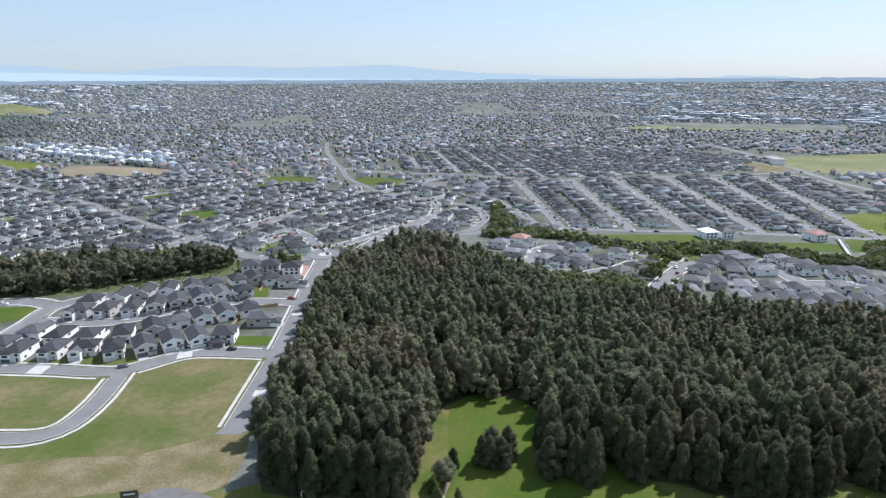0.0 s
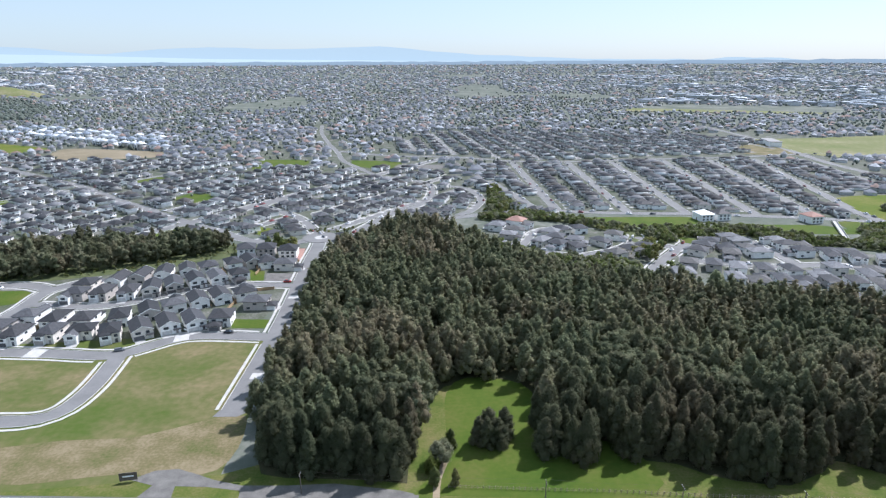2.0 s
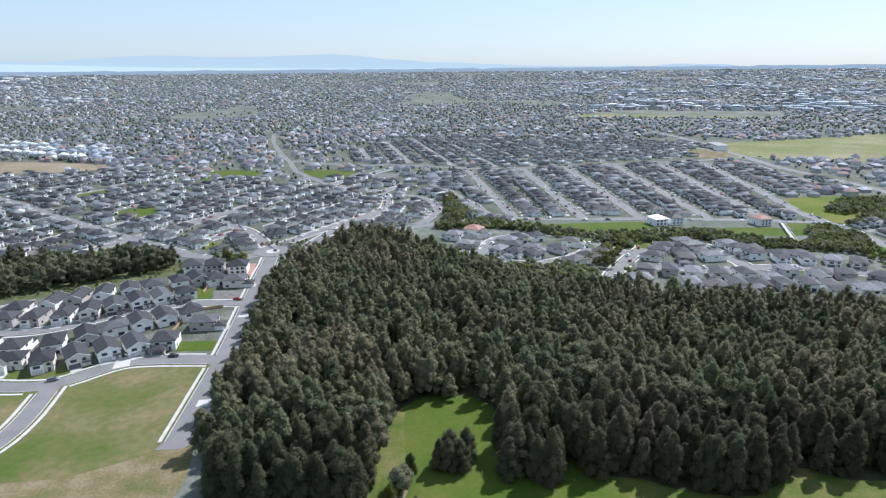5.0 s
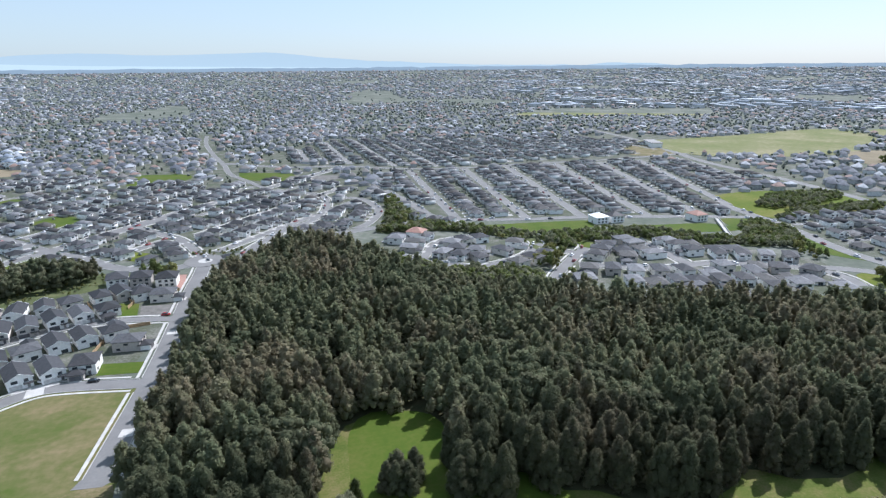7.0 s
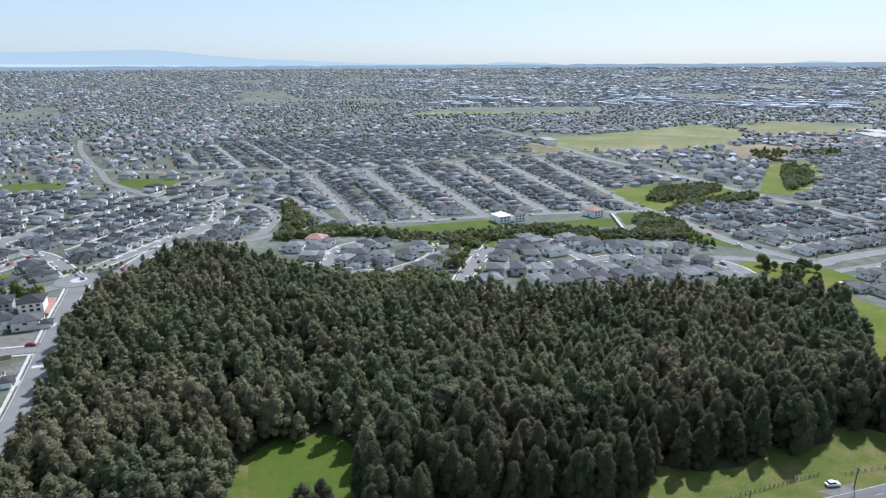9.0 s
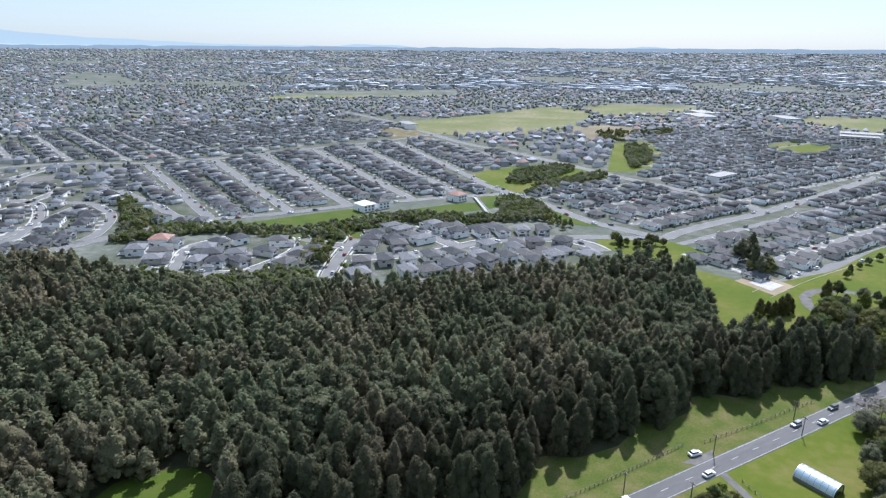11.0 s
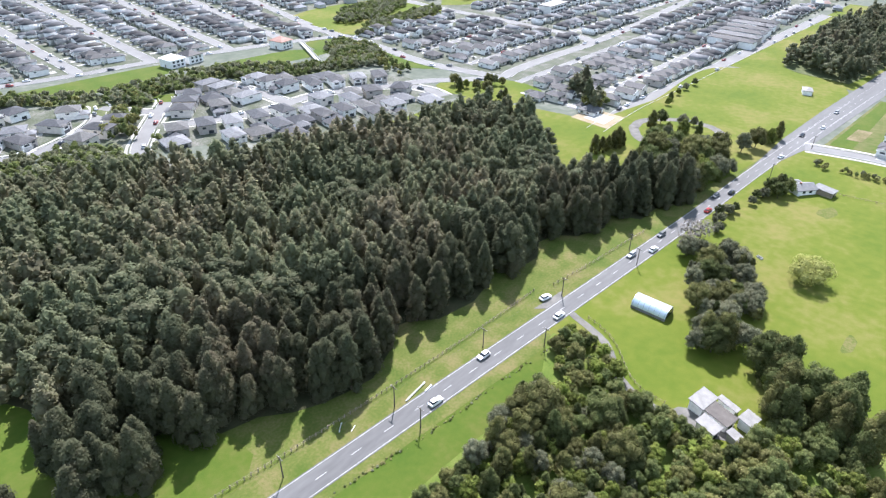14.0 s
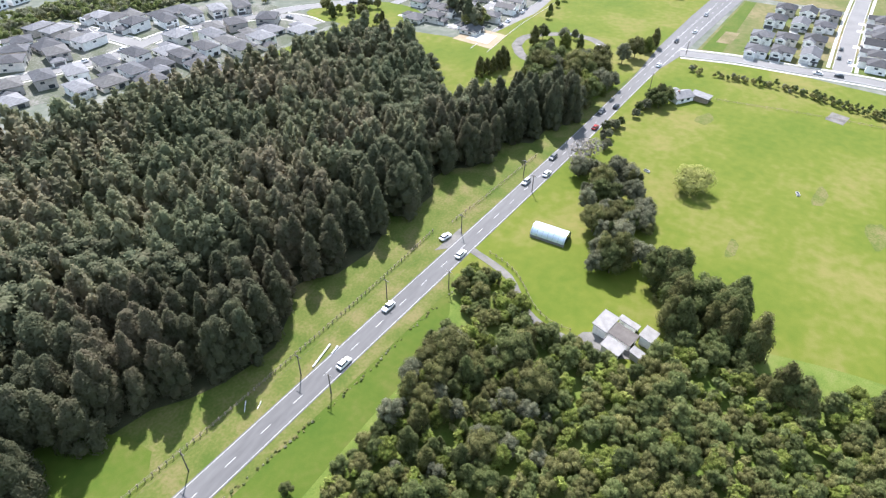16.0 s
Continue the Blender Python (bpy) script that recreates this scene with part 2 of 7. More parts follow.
# distance haze mixed into the foliage colour, most in the horizon trees
M_FARLEAF = mat("hazed_town_foliage", [(0.085, 0.105, 0.085), (0.12, 0.135, 0.11)], 0.02, 0.8, 0.3, island=0.4, through_light=0.15)
M_HORIZON_LEAF = mat("hazed_horizon_foliage", [(0.12, 0.145, 0.14), (0.16, 0.18, 0.172)], 0.02, 0.9, 0.1, island=0.3)
M_TYRE = plain("black_rubber", (0.02, 0.02, 0.02), 0.8, 0.2)
M_SILVER = plain("alloy_rim", (0.55, 0.55, 0.56), 0.35, 0.5, 0.8)
M_CARS = [plain("white_car_paint", (0.78, 0.78, 0.78), 0.25), plain("grey_car_paint", (0.13, 0.135, 0.14), 0.25),
          plain("red_car_paint", (0.30, 0.03, 0.025), 0.25), plain("silver_car_paint", (0.42, 0.43, 0.44), 0.25, metal=0.4),
          plain("black_car_paint", (0.02, 0.022, 0.025), 0.25)]
M_TIMBER = mat("tan_fence_boards", [(0.30, 0.21, 0.12), (0.42, 0.31, 0.19)], 1.5, 0.9, 0.2)
M_CARPAL = palette("parked_car_paint", [(0.78, 0.78, 0.78), (0.12, 0.125, 0.13), (0.45, 0.46, 0.47), (0.03, 0.03, 0.035), (0.7, 0.7, 0.72), (0.25, 0.04, 0.035)], 0.35, 0.5, streak=0.03)
M_RED = mat("terracotta_tiles", [(0.26, 0.14, 0.11), (0.36, 0.22, 0.175)], 0.5, 0.8, 0.3)
M_WRAP = plain("white_building_wrap", (0.80, 0.80, 0.80), 0.6)


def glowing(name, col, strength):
    """The far hills, water and town edge of the backdrop: haze painted as their own emission."""
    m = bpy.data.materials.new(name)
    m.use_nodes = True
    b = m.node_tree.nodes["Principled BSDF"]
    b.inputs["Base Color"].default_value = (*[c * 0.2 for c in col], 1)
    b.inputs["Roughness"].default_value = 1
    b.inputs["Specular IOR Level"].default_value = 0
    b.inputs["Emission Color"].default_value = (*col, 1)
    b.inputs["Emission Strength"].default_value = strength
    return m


# no air glows here: the haze tint is in each emission colour
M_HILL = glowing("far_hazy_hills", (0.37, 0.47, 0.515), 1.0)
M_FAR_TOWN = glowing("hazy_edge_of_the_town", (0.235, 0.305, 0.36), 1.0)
M_WATER = glowing("far_hazed_water", (0.46, 0.565, 0.59), 1.0)


# ---- building helpers ----
rng = np.random.default_rng(7)


def mesh_of(name, verts, faces, mats, idx=None, smooth=False):
    me = bpy.data.meshes.new(name)
    me.from_pydata([tuple(map(float, v)) for v in verts], [], [tuple(map(int, f)) for f in faces])
    for m in (mats if isinstance(mats, (list, tuple)) else [mats]):
        me.materials.append(m)
    if idx is not None:
        me.polygons.foreach_set("material_index", idx)
    if smooth:
        me.polygons.foreach_set("use_smooth", [True] * len(me.polygons))
    me.update()
    return me


def part(name, vf, material, parent, label=""):
    ob = new(name, mesh_of(name, vf[0], vf[1], material))
    ob.parent = parent
    if label:
        ob["label"] = label
    return ob


def merged(*pieces):
    verts, faces = [], []
    for v, f in pieces:
        k = len(verts)
        verts += list(v)
        faces += [tuple(i + k for i in q) for q in f]
    return verts, faces


def box(x0, x1, y0, y1, z0, z1):
    v = [(x0, y0, z0), (x1, y0, z0), (x1, y1, z0), (x0, y1, z0), (x0, y0, z1), (x1, y0, z1), (x1, y1, z1), (x0, y1, z1)]
    return v, [(0, 3, 2, 1), (4, 5, 6, 7), (0, 1, 5, 4), (1, 2, 6, 5), (2, 3, 7, 6), (3, 0, 4, 7)]


def tube(p, q, r0, r1, n=7):
    p, q = Vector(p), Vector(q)
    way = (q - p).normalized()
    a = way.orthogonal().normalized()
    b = way.cross(a)
    v = []
    for c, r in ((p, r0), (q, r1)):
        v += [tuple(c + (a * math.cos(2 * math.pi * k / n) + b * math.sin(2 * math.pi * k / n)) * r) for k in range(n)]
    f = [(k, (k + 1) % n, n + (k + 1) % n, n + k) for k in range(n)]
    return v, f + [tuple(reversed(range(n))), tuple(range(n, 2 * n))]


def terrain(x, y):
    """Level near by, then a slow rise towards the far town."""
    r = np.hypot(x, y)
    return 103.0 * np.clip((r - 1500.0) / 3300.0, 0, 1.1) ** 1.45


def inside(poly, x, y):
    x, y = np.asarray(x, float), np.asarray(y, float)
    hit = np.zeros(x.shape, bool)
    n = len(poly)
    for k in range(n):
        (x0, y0), (x1, y1) = poly[k], poly[(k + 1) % n]
        if y0 != y1:
            hit ^= ((y0 > y) != (y1 > y)) & (x < (x1 - x0) * (y - y0) / (y1 - y0) + x0)
    return hit


def smooth_line(pts, step=4.0):
    """A rounded line through the given points."""
    p = np.array(pts, float)
    if len(p) < 3:
        return p
    out = []
    q = np.vstack([2 * p[0] - p[1], p, 2 * p[-1] - p[-2]])
    for k in range(1, len(q) - 2):
        n = max(2, int(np.hypot(*(q[k + 1] - q[k])) / step))
        for t in np.arange(n) / n:
            out.append(0.5 * (2 * q[k] + (q[k + 1] - q[k - 1]) * t + (2 * q[k - 1] - 5 * q[k] + 4 * q[k + 1] - q[k + 2]) * t * t
                              + (3 * q[k] - q[k - 1] - 3 * q[k + 1] + q[k + 2]) * t ** 3))
    out.append(p[-1])
    return np.array(out)


def sides(p):
    d = np.gradient(p, axis=0)
    d /= np.maximum(np.linalg.norm(d, axis=1, keepdims=True), 1e-6)
    return np.stack([-d[:, 1], d[:, 0]], 1)


def ribbon(p, left, right, z0, z1):
    """A solid band between two offsets of a line."""
    n = sides(p)
    a, b = p + n * left, p + n * right
    k = len(p)
    v = [(*q, z1) for q in a] + [(*q, z1) for q in b] + [(*q, z0) for q in a] + [(*q, z0) for q in b]
    f = []
    for i in range(k - 1):
        f += [(i, k + i, k + i + 1, i + 1), (i, i + 1, 2 * k + i + 1, 2 * k + i), (k + i + 1, k + i, 3 * k + i, 3 * k + i + 1)]
    f += [(0, 2 * k, 3 * k, k), (k - 1, 2 * k - 1, 4 * k - 1, 3 * k - 1)]
    return v, f


def setting(name, vf, material, label, category, kind="structure"):
    return tagged(new(name, mesh_of(name, vf[0], vf[1], material)), label, category, kind=kind)


def patch(name, pts, z, material, label, category, rounded=True):
    p = smooth_line(list(pts) + [pts[0]], 6.0)[:-1] if rounded else np.array(pts, float)
    k = len(p)
    v = [(*q, z) for q in p] + [(*q, -0.3) for q in p]
    f = [tuple(range(k))] + [(i, k + i, k + (i + 1) % k, (i + 1) % k) for i in range(k)]
    bm = bmesh.new()
    vs = [bm.verts.new(c) for c in v]
    for q in f:
        bm.faces.new([vs[i] for i in q])
    bmesh.ops.triangulate(bm, faces=[fc for fc in bm.faces if len(fc.verts) > 4])
    bmesh.ops.recalc_face_normals(bm, faces=bm.faces)
    me = bpy.data.meshes.new(name)
    bm.to_mesh(me)
    bm.free()
    me.materials.append(material)
    return tagged(new(name, me), label, category, kind="structure")


ROADS = []      # (points, half width): keeps houses and trees off
GREENS = []     # polygons that stay free of houses


def street(pts, width=8.0, path=True, curved=True):
    p = smooth_line(pts) if curved else np.array(pts, float)
    ROADS.append((p, width / 2 + (2.5 if path else 0.5)))
    w = width / 2
    road_bulk.append((p, w, path))
    return p


road_bulk = []


def off_roads(x, y, gap):
    ok = np.ones(np.shape(x), bool)
    for p, half in ROADS:
        lo, hi = p.min(0) - half - gap, p.max(0) + half + gap
        near = ok & (x > lo[0]) & (x < hi[0]) & (y > lo[1]) & (y < hi[1])
        if not near.any():
            continue
        a, d = p[:-1], np.diff(p, axis=0)
        idx = np.where(near)[0]
        q = np.stack([x[idx], y[idx]], 1)[:, None] - a
        t = np.clip((q * d).sum(-1) / np.maximum((d * d).sum(-1), 1e-9), 0, 1)
        dist = np.linalg.norm(q - t[..., None] * d, axis=-1).min(1)
        ok[idx[dist < half + gap]] = False
    return ok


def bulk(name, groups, mats, label, category):
    """One joined mesh of many placed templates. groups: (verts, faces, material index per face, rows of x y z turn sx sy sz)."""
    V, L, S, MI, R = [], [], [], [], []
    base = 0
    for verts, faces, mi, rows in groups:
        rows = np.asarray(rows, float)
        if not len(rows):
            continue
        v = np.asarray(verts, float)
        sizes = np.array([len(q) for q in faces])
        loops = np.concatenate([np.asarray(q) for q in faces])
        c, s = np.cos(rows[:, 3])[:, None], np.sin(rows[:, 3])[:, None]
        x, y, z = (v[:, k][None] * rows[:, 4 + k][:, None] for k in range(3))
        V.append(np.stack([c * x - s * y + rows[:, :1], s * x + c * y + rows[:, 1:2], z + rows[:, 2:3]], -1).reshape(-1, 3))
        m = len(rows)
        L.append((loops[None] + base + len(v) * np.arange(m)[:, None]).ravel())
        S.append(np.tile(sizes, m))
        MI.append(np.tile(np.broadcast_to(mi, sizes.shape), m))
        R.append(np.repeat(np.random.default_rng(len(name) + base % 997).random(m), len(sizes)))
        base += len(v) * m
    V, L, S, MI, R = map(np.concatenate, (V, L, S, MI, R))
    me = bpy.data.meshes.new(name)
    me.vertices.add(len(V))
    me.vertices.foreach_set("co", V.ravel())
    me.loops.add(len(L))
    me.loops.foreach_set("vertex_index", L.astype(np.int32))
    me.polygons.add(len(S))
    me.polygons.foreach_set("loop_start", (np.cumsum(S) - S).astype(np.int32))
    me.polygons.foreach_set("loop_total", S.astype(np.int32))
    me.polygons.foreach_set("material_index", MI.astype(np.int32))
    at = me.attributes.new("each", "FLOAT", "FACE")
    at.data.foreach_set("value", R.astype(np.float32))
    for m in mats:
        me.materials.append(m)
    me.update(calc_edges=True)
    me.validate()
    return tagged(new(name, me), label, category, kind="stuff")


# ---- the ground: one sheet to the horizon ----
def ground_sheet():
    rings = np.concatenate([np.linspace(0, 1500, 7), np.linspace(1700, 4950, 18)])
    angles = np.radians(np.arange(0, 360, 5))
    v, f = [(0, 0, 0)], []
    for r in rings[1:]:
        for a in angles:
            x, y = r * math.sin(a), r * math.cos(a)
            v.append((x, y, float(terrain(x, y))))
    n = len(angles)
    f += [(0, 1 + (k + 1) % n, 1 + k) for k in range(n)]
    for i in range(len(rings) - 2):
        a, b = 1 + i * n, 1 + (i + 1) * n
        f += [(a + k, a + (k + 1) % n, b + (k + 1) % n, b + k) for k in range(n)]
    setting("ground", (v, f), M_GROUND, "green and brown open ground under the town", "ground")


ground_sheet()

# ---- the highway along the forest ----
HIGHWAY = [(-420, 167), (-131, 145.8), (-83, 143.2), (0, 140.3), (50, 137.0), (100, 134.2), (133, 132.3), (197, 128.5), (252, 125.6), (311, 123.5),
           (400, 118.3), (464, 114.2), (620, 104), (800, 93)]
WIDE_N = [(300, 2.5), (330, 4.5), (360, 7.0), (420, 8.5), (520, 9.0), (800, 9.0)]
WIDE_S = [(800, -8.0), (520, -8.0), (420, -7.0), (380, -6.5), (352, -6.0), (325, -2.5)]
hw = smooth_line(HIGHWAY)
ROADS.append((hw, 6.5))
setting("road_highway", ribbon(hw, 3.35, -3.35, -0.3, 0.10), M_ASPHALT, "two-lane worn grey asphalt highway beside the forest", "road")
patch("road_turning_bay", [(-180, 152.5), (-130, 149.5), (-80, 147.8), (-47, 147), (-14, 144.7), (27, 141.5), (50, 140), (50, 134), (18, 135), (0, 136), (-13, 136), (-28, 135.6), (-44, 135.4), (-59, 135),
                           (-64.9, 133.4), (-67.8, 130.3), (-68.6, 124), (-71, 110), (-75, 84), (-82, 84), (-78, 110), (-75.2, 126), (-76.5, 133.5), (-80.4, 137.3), (-92.5, 139.7), (-125, 141.2), (-180, 144.5)], 0.094, M_ASPHALT,
      "widened asphalt turning lane and flared junction mouth", "road", rounded=False)


def beside(x, off):
    return (x, float(np.interp(x, hw[:, 0], hw[:, 1])) + off)


patch("road_highway_wide", [beside(x, o) for x, o in WIDE_N] + [beside(x, o) for x, o in WIDE_S], 0.097, M_ASPHALT, "wide asphalt highway with turning lanes past the park", "road", rounded=False)


def dashes(p, offset, on, gap, w, z):
    """Painted lines along a road: verts and faces."""
    seg = np.hypot(*np.diff(p, axis=0).T)
    s = np.r_[0, np.cumsum(seg)]
    pieces = []
    at = 0.0
    while at < s[-1] - on:
        q = np.stack([np.interp([at, at + on / 2, at + on], s, p[:, k]) for k in (0, 1)], 1)
        pieces.append(ribbon(q, offset + w / 2, offset - w / 2, z - 0.01, z))
        at += on + gap
    return merged(*pieces)


near_hw = hw[(hw[:, 0] > -180) & (hw[:, 0] < 480)]
setting("trim_centre_line", dashes(near_hw, 0, 3.0, 7.0, 0.15, 0.106), M_MARK, "white dashed centre line painted on the highway", "road marking")
setting("trim_edge_line_north", dashes(near_hw[near_hw[:, 0] > 30], 2.95, 30.0, 0.01, 0.14, 0.106), M_MARK, "white edge line painted on the highway", "road marking")
setting("trim_edge_line_south", dashes(near_hw[near_hw[:, 0] > 20], -2.95, 30.0, 0.01, 0.14, 0.106), M_MARK, "white edge line painted on the highway", "road marking")

# side road at the junction and the paint of its turning lanes
jn = smooth_line([(-72.0, 137), (-72.2, 125), (-74.5, 110), (-78.5, 84), (-84, 20)])
ROADS.append((jn, 5.0))
setting("road_side", ribbon(jn[jn[:, 1] < 110], 3.4, -3.4, -0.3, 0.09), M_ASPHALT, "grey asphalt side road meeting the highway", "road")


def strokes(rows, z=0.11):
    """Straight painted strokes: x0, y0, x1, y1, width."""
    return merged(*[ribbon(np.array([(a, b), ((a + c) / 2, (b + d) / 2), (c, d)], float), w / 2, -w / 2, z - 0.012, z) for a, b, c, d, w in rows])


setting("trim_side_road_line", strokes([(-73.4, 126, -71.9, 137.6, 0.14), (-70.6, 125, -69.4, 137.6, 0.14), (-72.0, 131, -71.6, 134.6, 0.26), (-76.2, 138.6, -70.7, 138.6, 0.2), (-78, 110, -73.6, 126, 0.15)]),
        M_MARK, "white lane lines painted on the side road", "road marking")
setting("trim_hatching", strokes([(-120.8, 143.4, -117.3, 145.4, 0.26), (-112.2, 143.2, -107.5, 145.3, 0.26), (-103, 142.9, -99.2, 144.9, 0.26), (-128, 146, -96, 144.2, 0.15), (-128, 143.8, -100, 142.9, 0.15), (-96.2, 144.2, -89.2, 143, 0.15),
                                  (-89.2, 143, -76.1, 142.4, 0.15), (-86.3, 143.9, -75.4, 143, 0.15), (-75.8, 142.6, -75.8, 144.6, 0.2), (-86.2, 143.6, -84.8, 146.9, 0.15)]),
        M_MARK, "white diagonal hatching between the lanes", "road marking")
setting("trim_bay_line", strokes([(-63.3, 139.8, -44.7, 139.1, 0.12), (-44.7, 139.1, 0, 137.8, 0.12), (-63, 138.3, -44, 138.1, 0.12), (-44, 138.1, 0, 136.9, 0.14), (-63.5, 138.3, -63.2, 139.8, 0.14), (-64, 141.8, -63, 143.5, 0.15)]
                                  + [(x, 138.9 - 0.018 * (x + 60), x + 1.6, 138.87 - 0.018 * (x + 60), 0.35) for x in (-58.2, -50.7, -44.4, -37.6, -32.1, -25.8)]
                                  + [(-43.5, 136.6, -40.5, 137.0, 0.2), (-41.2, 137.0, -39.9, 137.0, 0.4), (-12.3, 136.5, -10, 136.9, 0.2), (-10.6, 136.9, -9.4, 136.9, 0.4), (-58, 135.9, -5, 136.5, 0.13), (-128, 148.6, -12, 143.9, 0.13), (-12, 143.9, 30, 140.7, 0.13), (-125, 142, -92, 140.4, 0.13)]),
        M_MARK, "white dashes and arrows of the turning lane", "road marking")
for k, (x0, x1, y, h) in enumerate(((-130, -115.6, 148.1, 1.0), (-71.3, -60.4, 146.0, 1.2), (-108.5, -93.8, 142.4, 0.9), (-26, 30, 139.4, 0.9))):
    patch("road_repair_%d" % (k + 1), [(x0, y - h), (x1, y - h - 0.05 * (x1 - x0)), (x1, y + h - 0.05 * (x1 - x0)), (x0, y + h)], 0.103 if x1 < 0 else 0.1035, M_PATCH, "darker rectangular repair in the asphalt", "road repair", rounded=False)

# grass beside the highway
patch("ground_verge_north", [(-419.3, 168.2), (-130.8, 148.4), (-40.0, 144.7), (0, 142), (119.9, 134.3), (250.6, 126.5), (328.1, 123.5), (377.6, 121), (369.7, 131.0),
                             (298.2, 142.8), (248.6, 162.0), (59.9, 189.6), (0.0, 215.0), (-29.9, 174.6), (-66.0, 157.9), (-139.8, 157.0), (-419.3, 182.2)], 0.03, M_VERGE,
      "sunlit grass verge between the highway and the forest", "grass", rounded=False)
patch("ground_clearing", [(-8.0, 148.0), (60.0, 147.0), (58.0, 171.8), (36.0, 175.9), (34.0, 204.8), (26.0, 213.8), (10.0, 215.9), (2.0, 204.0), (1.0, 167.9)], 0.06, M_LAWN,
      "bright mown grass clearing in the forest", "grass")
patch("ground_verge_south", [(-419.4, 160.3), (-130.9, 143.3), (-86.0, 141.5), (-75.5, 132.9), (-80.0, 89.6), (-120.0, 59.2), (-419.7, 57.6)], 0.03, M_VERGE,
      "rough dry grass south of the highway", "grass", rounded=False)
patch("ground_field_south", [(-68.0, 125.9), (-64.0, 133.9), (-40.0, 138.0), (0, 138.5), (60.0, 135.5), (149.3, 130.7), (149.3, 57.2), (99.4, -62.2), (-60, -80), (-66, 60)], 0.03, M_LAWN,
      "bright green pasture south of the highway", "grass", rounded=False)
patch("ground_strip_south", [(-50.0, 137.5), (0, 138), (60.0, 135.0), (149.3, 130), (149.3, 123.6), (60.0, 130.2), (0, 133.2), (-48.0, 134.2)], 0.05, M_VERGE,
      "yellowish strip of rough grass beside the highway", "grass", rounded=False)
patch("ground_field_east", [(149.3, 130), (250.6, 124.5), (316.0, 121.5), (352, 118), (360, 90), (362, 64), (359.5, 40), (358, 7.1), (328.6, -82.7), (99.4, -122.2), (99.5, 57.7), (139.4, 97.1)], 0.04, M_FIELD,
      "broad sunlit green pasture beside the highway", "grass", rounded=False)
patch("ground_bush", [(58.0, 117.7), (96.0, 117.2), (127.7, 116.8), (146.3, 125.2), (151.3, 123.1), (145.3, 101.1), (140.5, 87.0), (145.1, 67.0), (163.5, 53.4), (165, -10), (89.4, -62.1), (40, 30), (48, 100)], 0.06, M_UNDER,
      "lush green undergrowth beneath the bush", "undergrowth")
# bare development land west of the forest
patch("ground_plots", [(-419.3, 168.2), (-130.8, 150.2), (-66.0, 157.9), (-68.4, 237.6), (-83.3, 259.3), (-298.1, 296.3), (-418.4, 296.2)], 0.035, M_PLOT,
      "half-grown grass with bare earth on empty plots", "grass", rounded=False)
patch("ground_dry_strip", [(-330, 168), (-200, 160), (-131, 154), (-100, 158), (-68, 160), (-68, 190), (-84, 186), (-100, 178), (-124, 176), (-150, 172), (-200, 176), (-330, 186)], 0.048, M_DRY,
      "dry tan earth with thin grass", "bare earth")
patch("ground_gravel_yard", [(-92, 155.8), (-86.5, 160), (-79.8, 160.8), (-73.7, 158.4), (-67.6, 155.6), (-58.2, 152.8), (-44.6, 152.6), (-31.2, 153.3), (-12, 150), (-6.5, 148), (-6.3, 144), (-30, 145.5), (-46.8, 146.4), (-57.5, 147), (-58, 150.5), (-68, 152.3), (-78, 152.8), (-83.7, 153)], 0.05, M_GRAVEL,
      "grey gravel pull-off beside the highway", "gravel", rounded=False)
patch("ground_gravel_mouth", [(-84, 154), (-77.8, 154), (-76.5, 146.5), (-87, 147)], 0.07, M_GRAVEL, "gravel driveway mouth at the highway", "gravel", rounded=False)
patch("ground_sand", [(-169.8, 132.9), (-118.9, 132.0), (-91.0, 130.9), (-87.0, 125.9), (-84.0, 111.8), (-110.0, 89.5), (-169.9, 94.0)], 0.05, M_SAND, "bare pale sand on a cleared site", "sand")

# streets of the new estate: centre line, width
street([(-73.5, 194.1), (-73.8, 225.8), (-74.3, 260.3), (-76.0, 295.6), (-78.0, 327.2), (-80.4, 368.0), (-81.3, 395.5), (-83.3, 419.4)], 8.5)
street([(-258.9, 249.3), (-195.3, 242.0), (-163.4, 239.4), (-146.4, 237.4), (-134.4, 239.4), (-117.4, 254.0), (-103.4, 256.6), (-75.3, 254.3)], 7.5)
street([(-229.5, 187.2), (-156.6, 187.5), (-142.6, 188.0), (-134.6, 193.5), (-132.5, 210.4), (-135.4, 236.4)], 7)
street([(-211.2, 296.4), (-182.6, 292.9), (-168.8, 294.6), (-154.8, 302.1), (-138.9, 314.1), (-120.2, 322.6), (-105.3, 324.2), (-77.5, 321.4)], 6)
street([(-207.3, 242.9), (-210.9, 269.3), (-211.3, 293.5), (-212.8, 314.0), (-203.7, 326.8), (-192.6, 333.8)], 7.5)
street([(-212.8, 318.0), (-230.8, 325.0), (-257.9, 322.0), (-317.9, 306.1)], 7.5)
# the main street past the roundabout
street([(59.1, 494.7), (-20.1, 461.9), (-36.8, 452.8), (-57.4, 432.5), (-74.3, 423.4), (-83.3, 419.4), (-102.3, 405.5), (-123.2, 409.7), (-141.0, 418.8), (-165.5, 442.6), (-193.8, 462.9), (-247.0, 511.8), (-289.1, 547.9), (-353.5, 610.5), (-429.3, 667.3), (-557.3, 763.7), (-759.1, 914.9)], 9)
street([(-498.2, 390.6), (-300.4, 402.1), (-279.4, 406.1), (-245.0, 407.3), (-219.6, 425.4), (-193.8, 462.9), (-155, 534), (-126, 584), (-66, 676), (-30, 736), (15, 804.9)], 8)
street([(-83.3, 419.4), (-96.3, 448.5), (-113, 480), (-134, 502), (-158, 528)], 6)
street([(-70, 672), (-100, 733), (-121, 779), (-140, 857), (-168, 952), (-205, 1100), (-230.3, 1243.8)], 6)
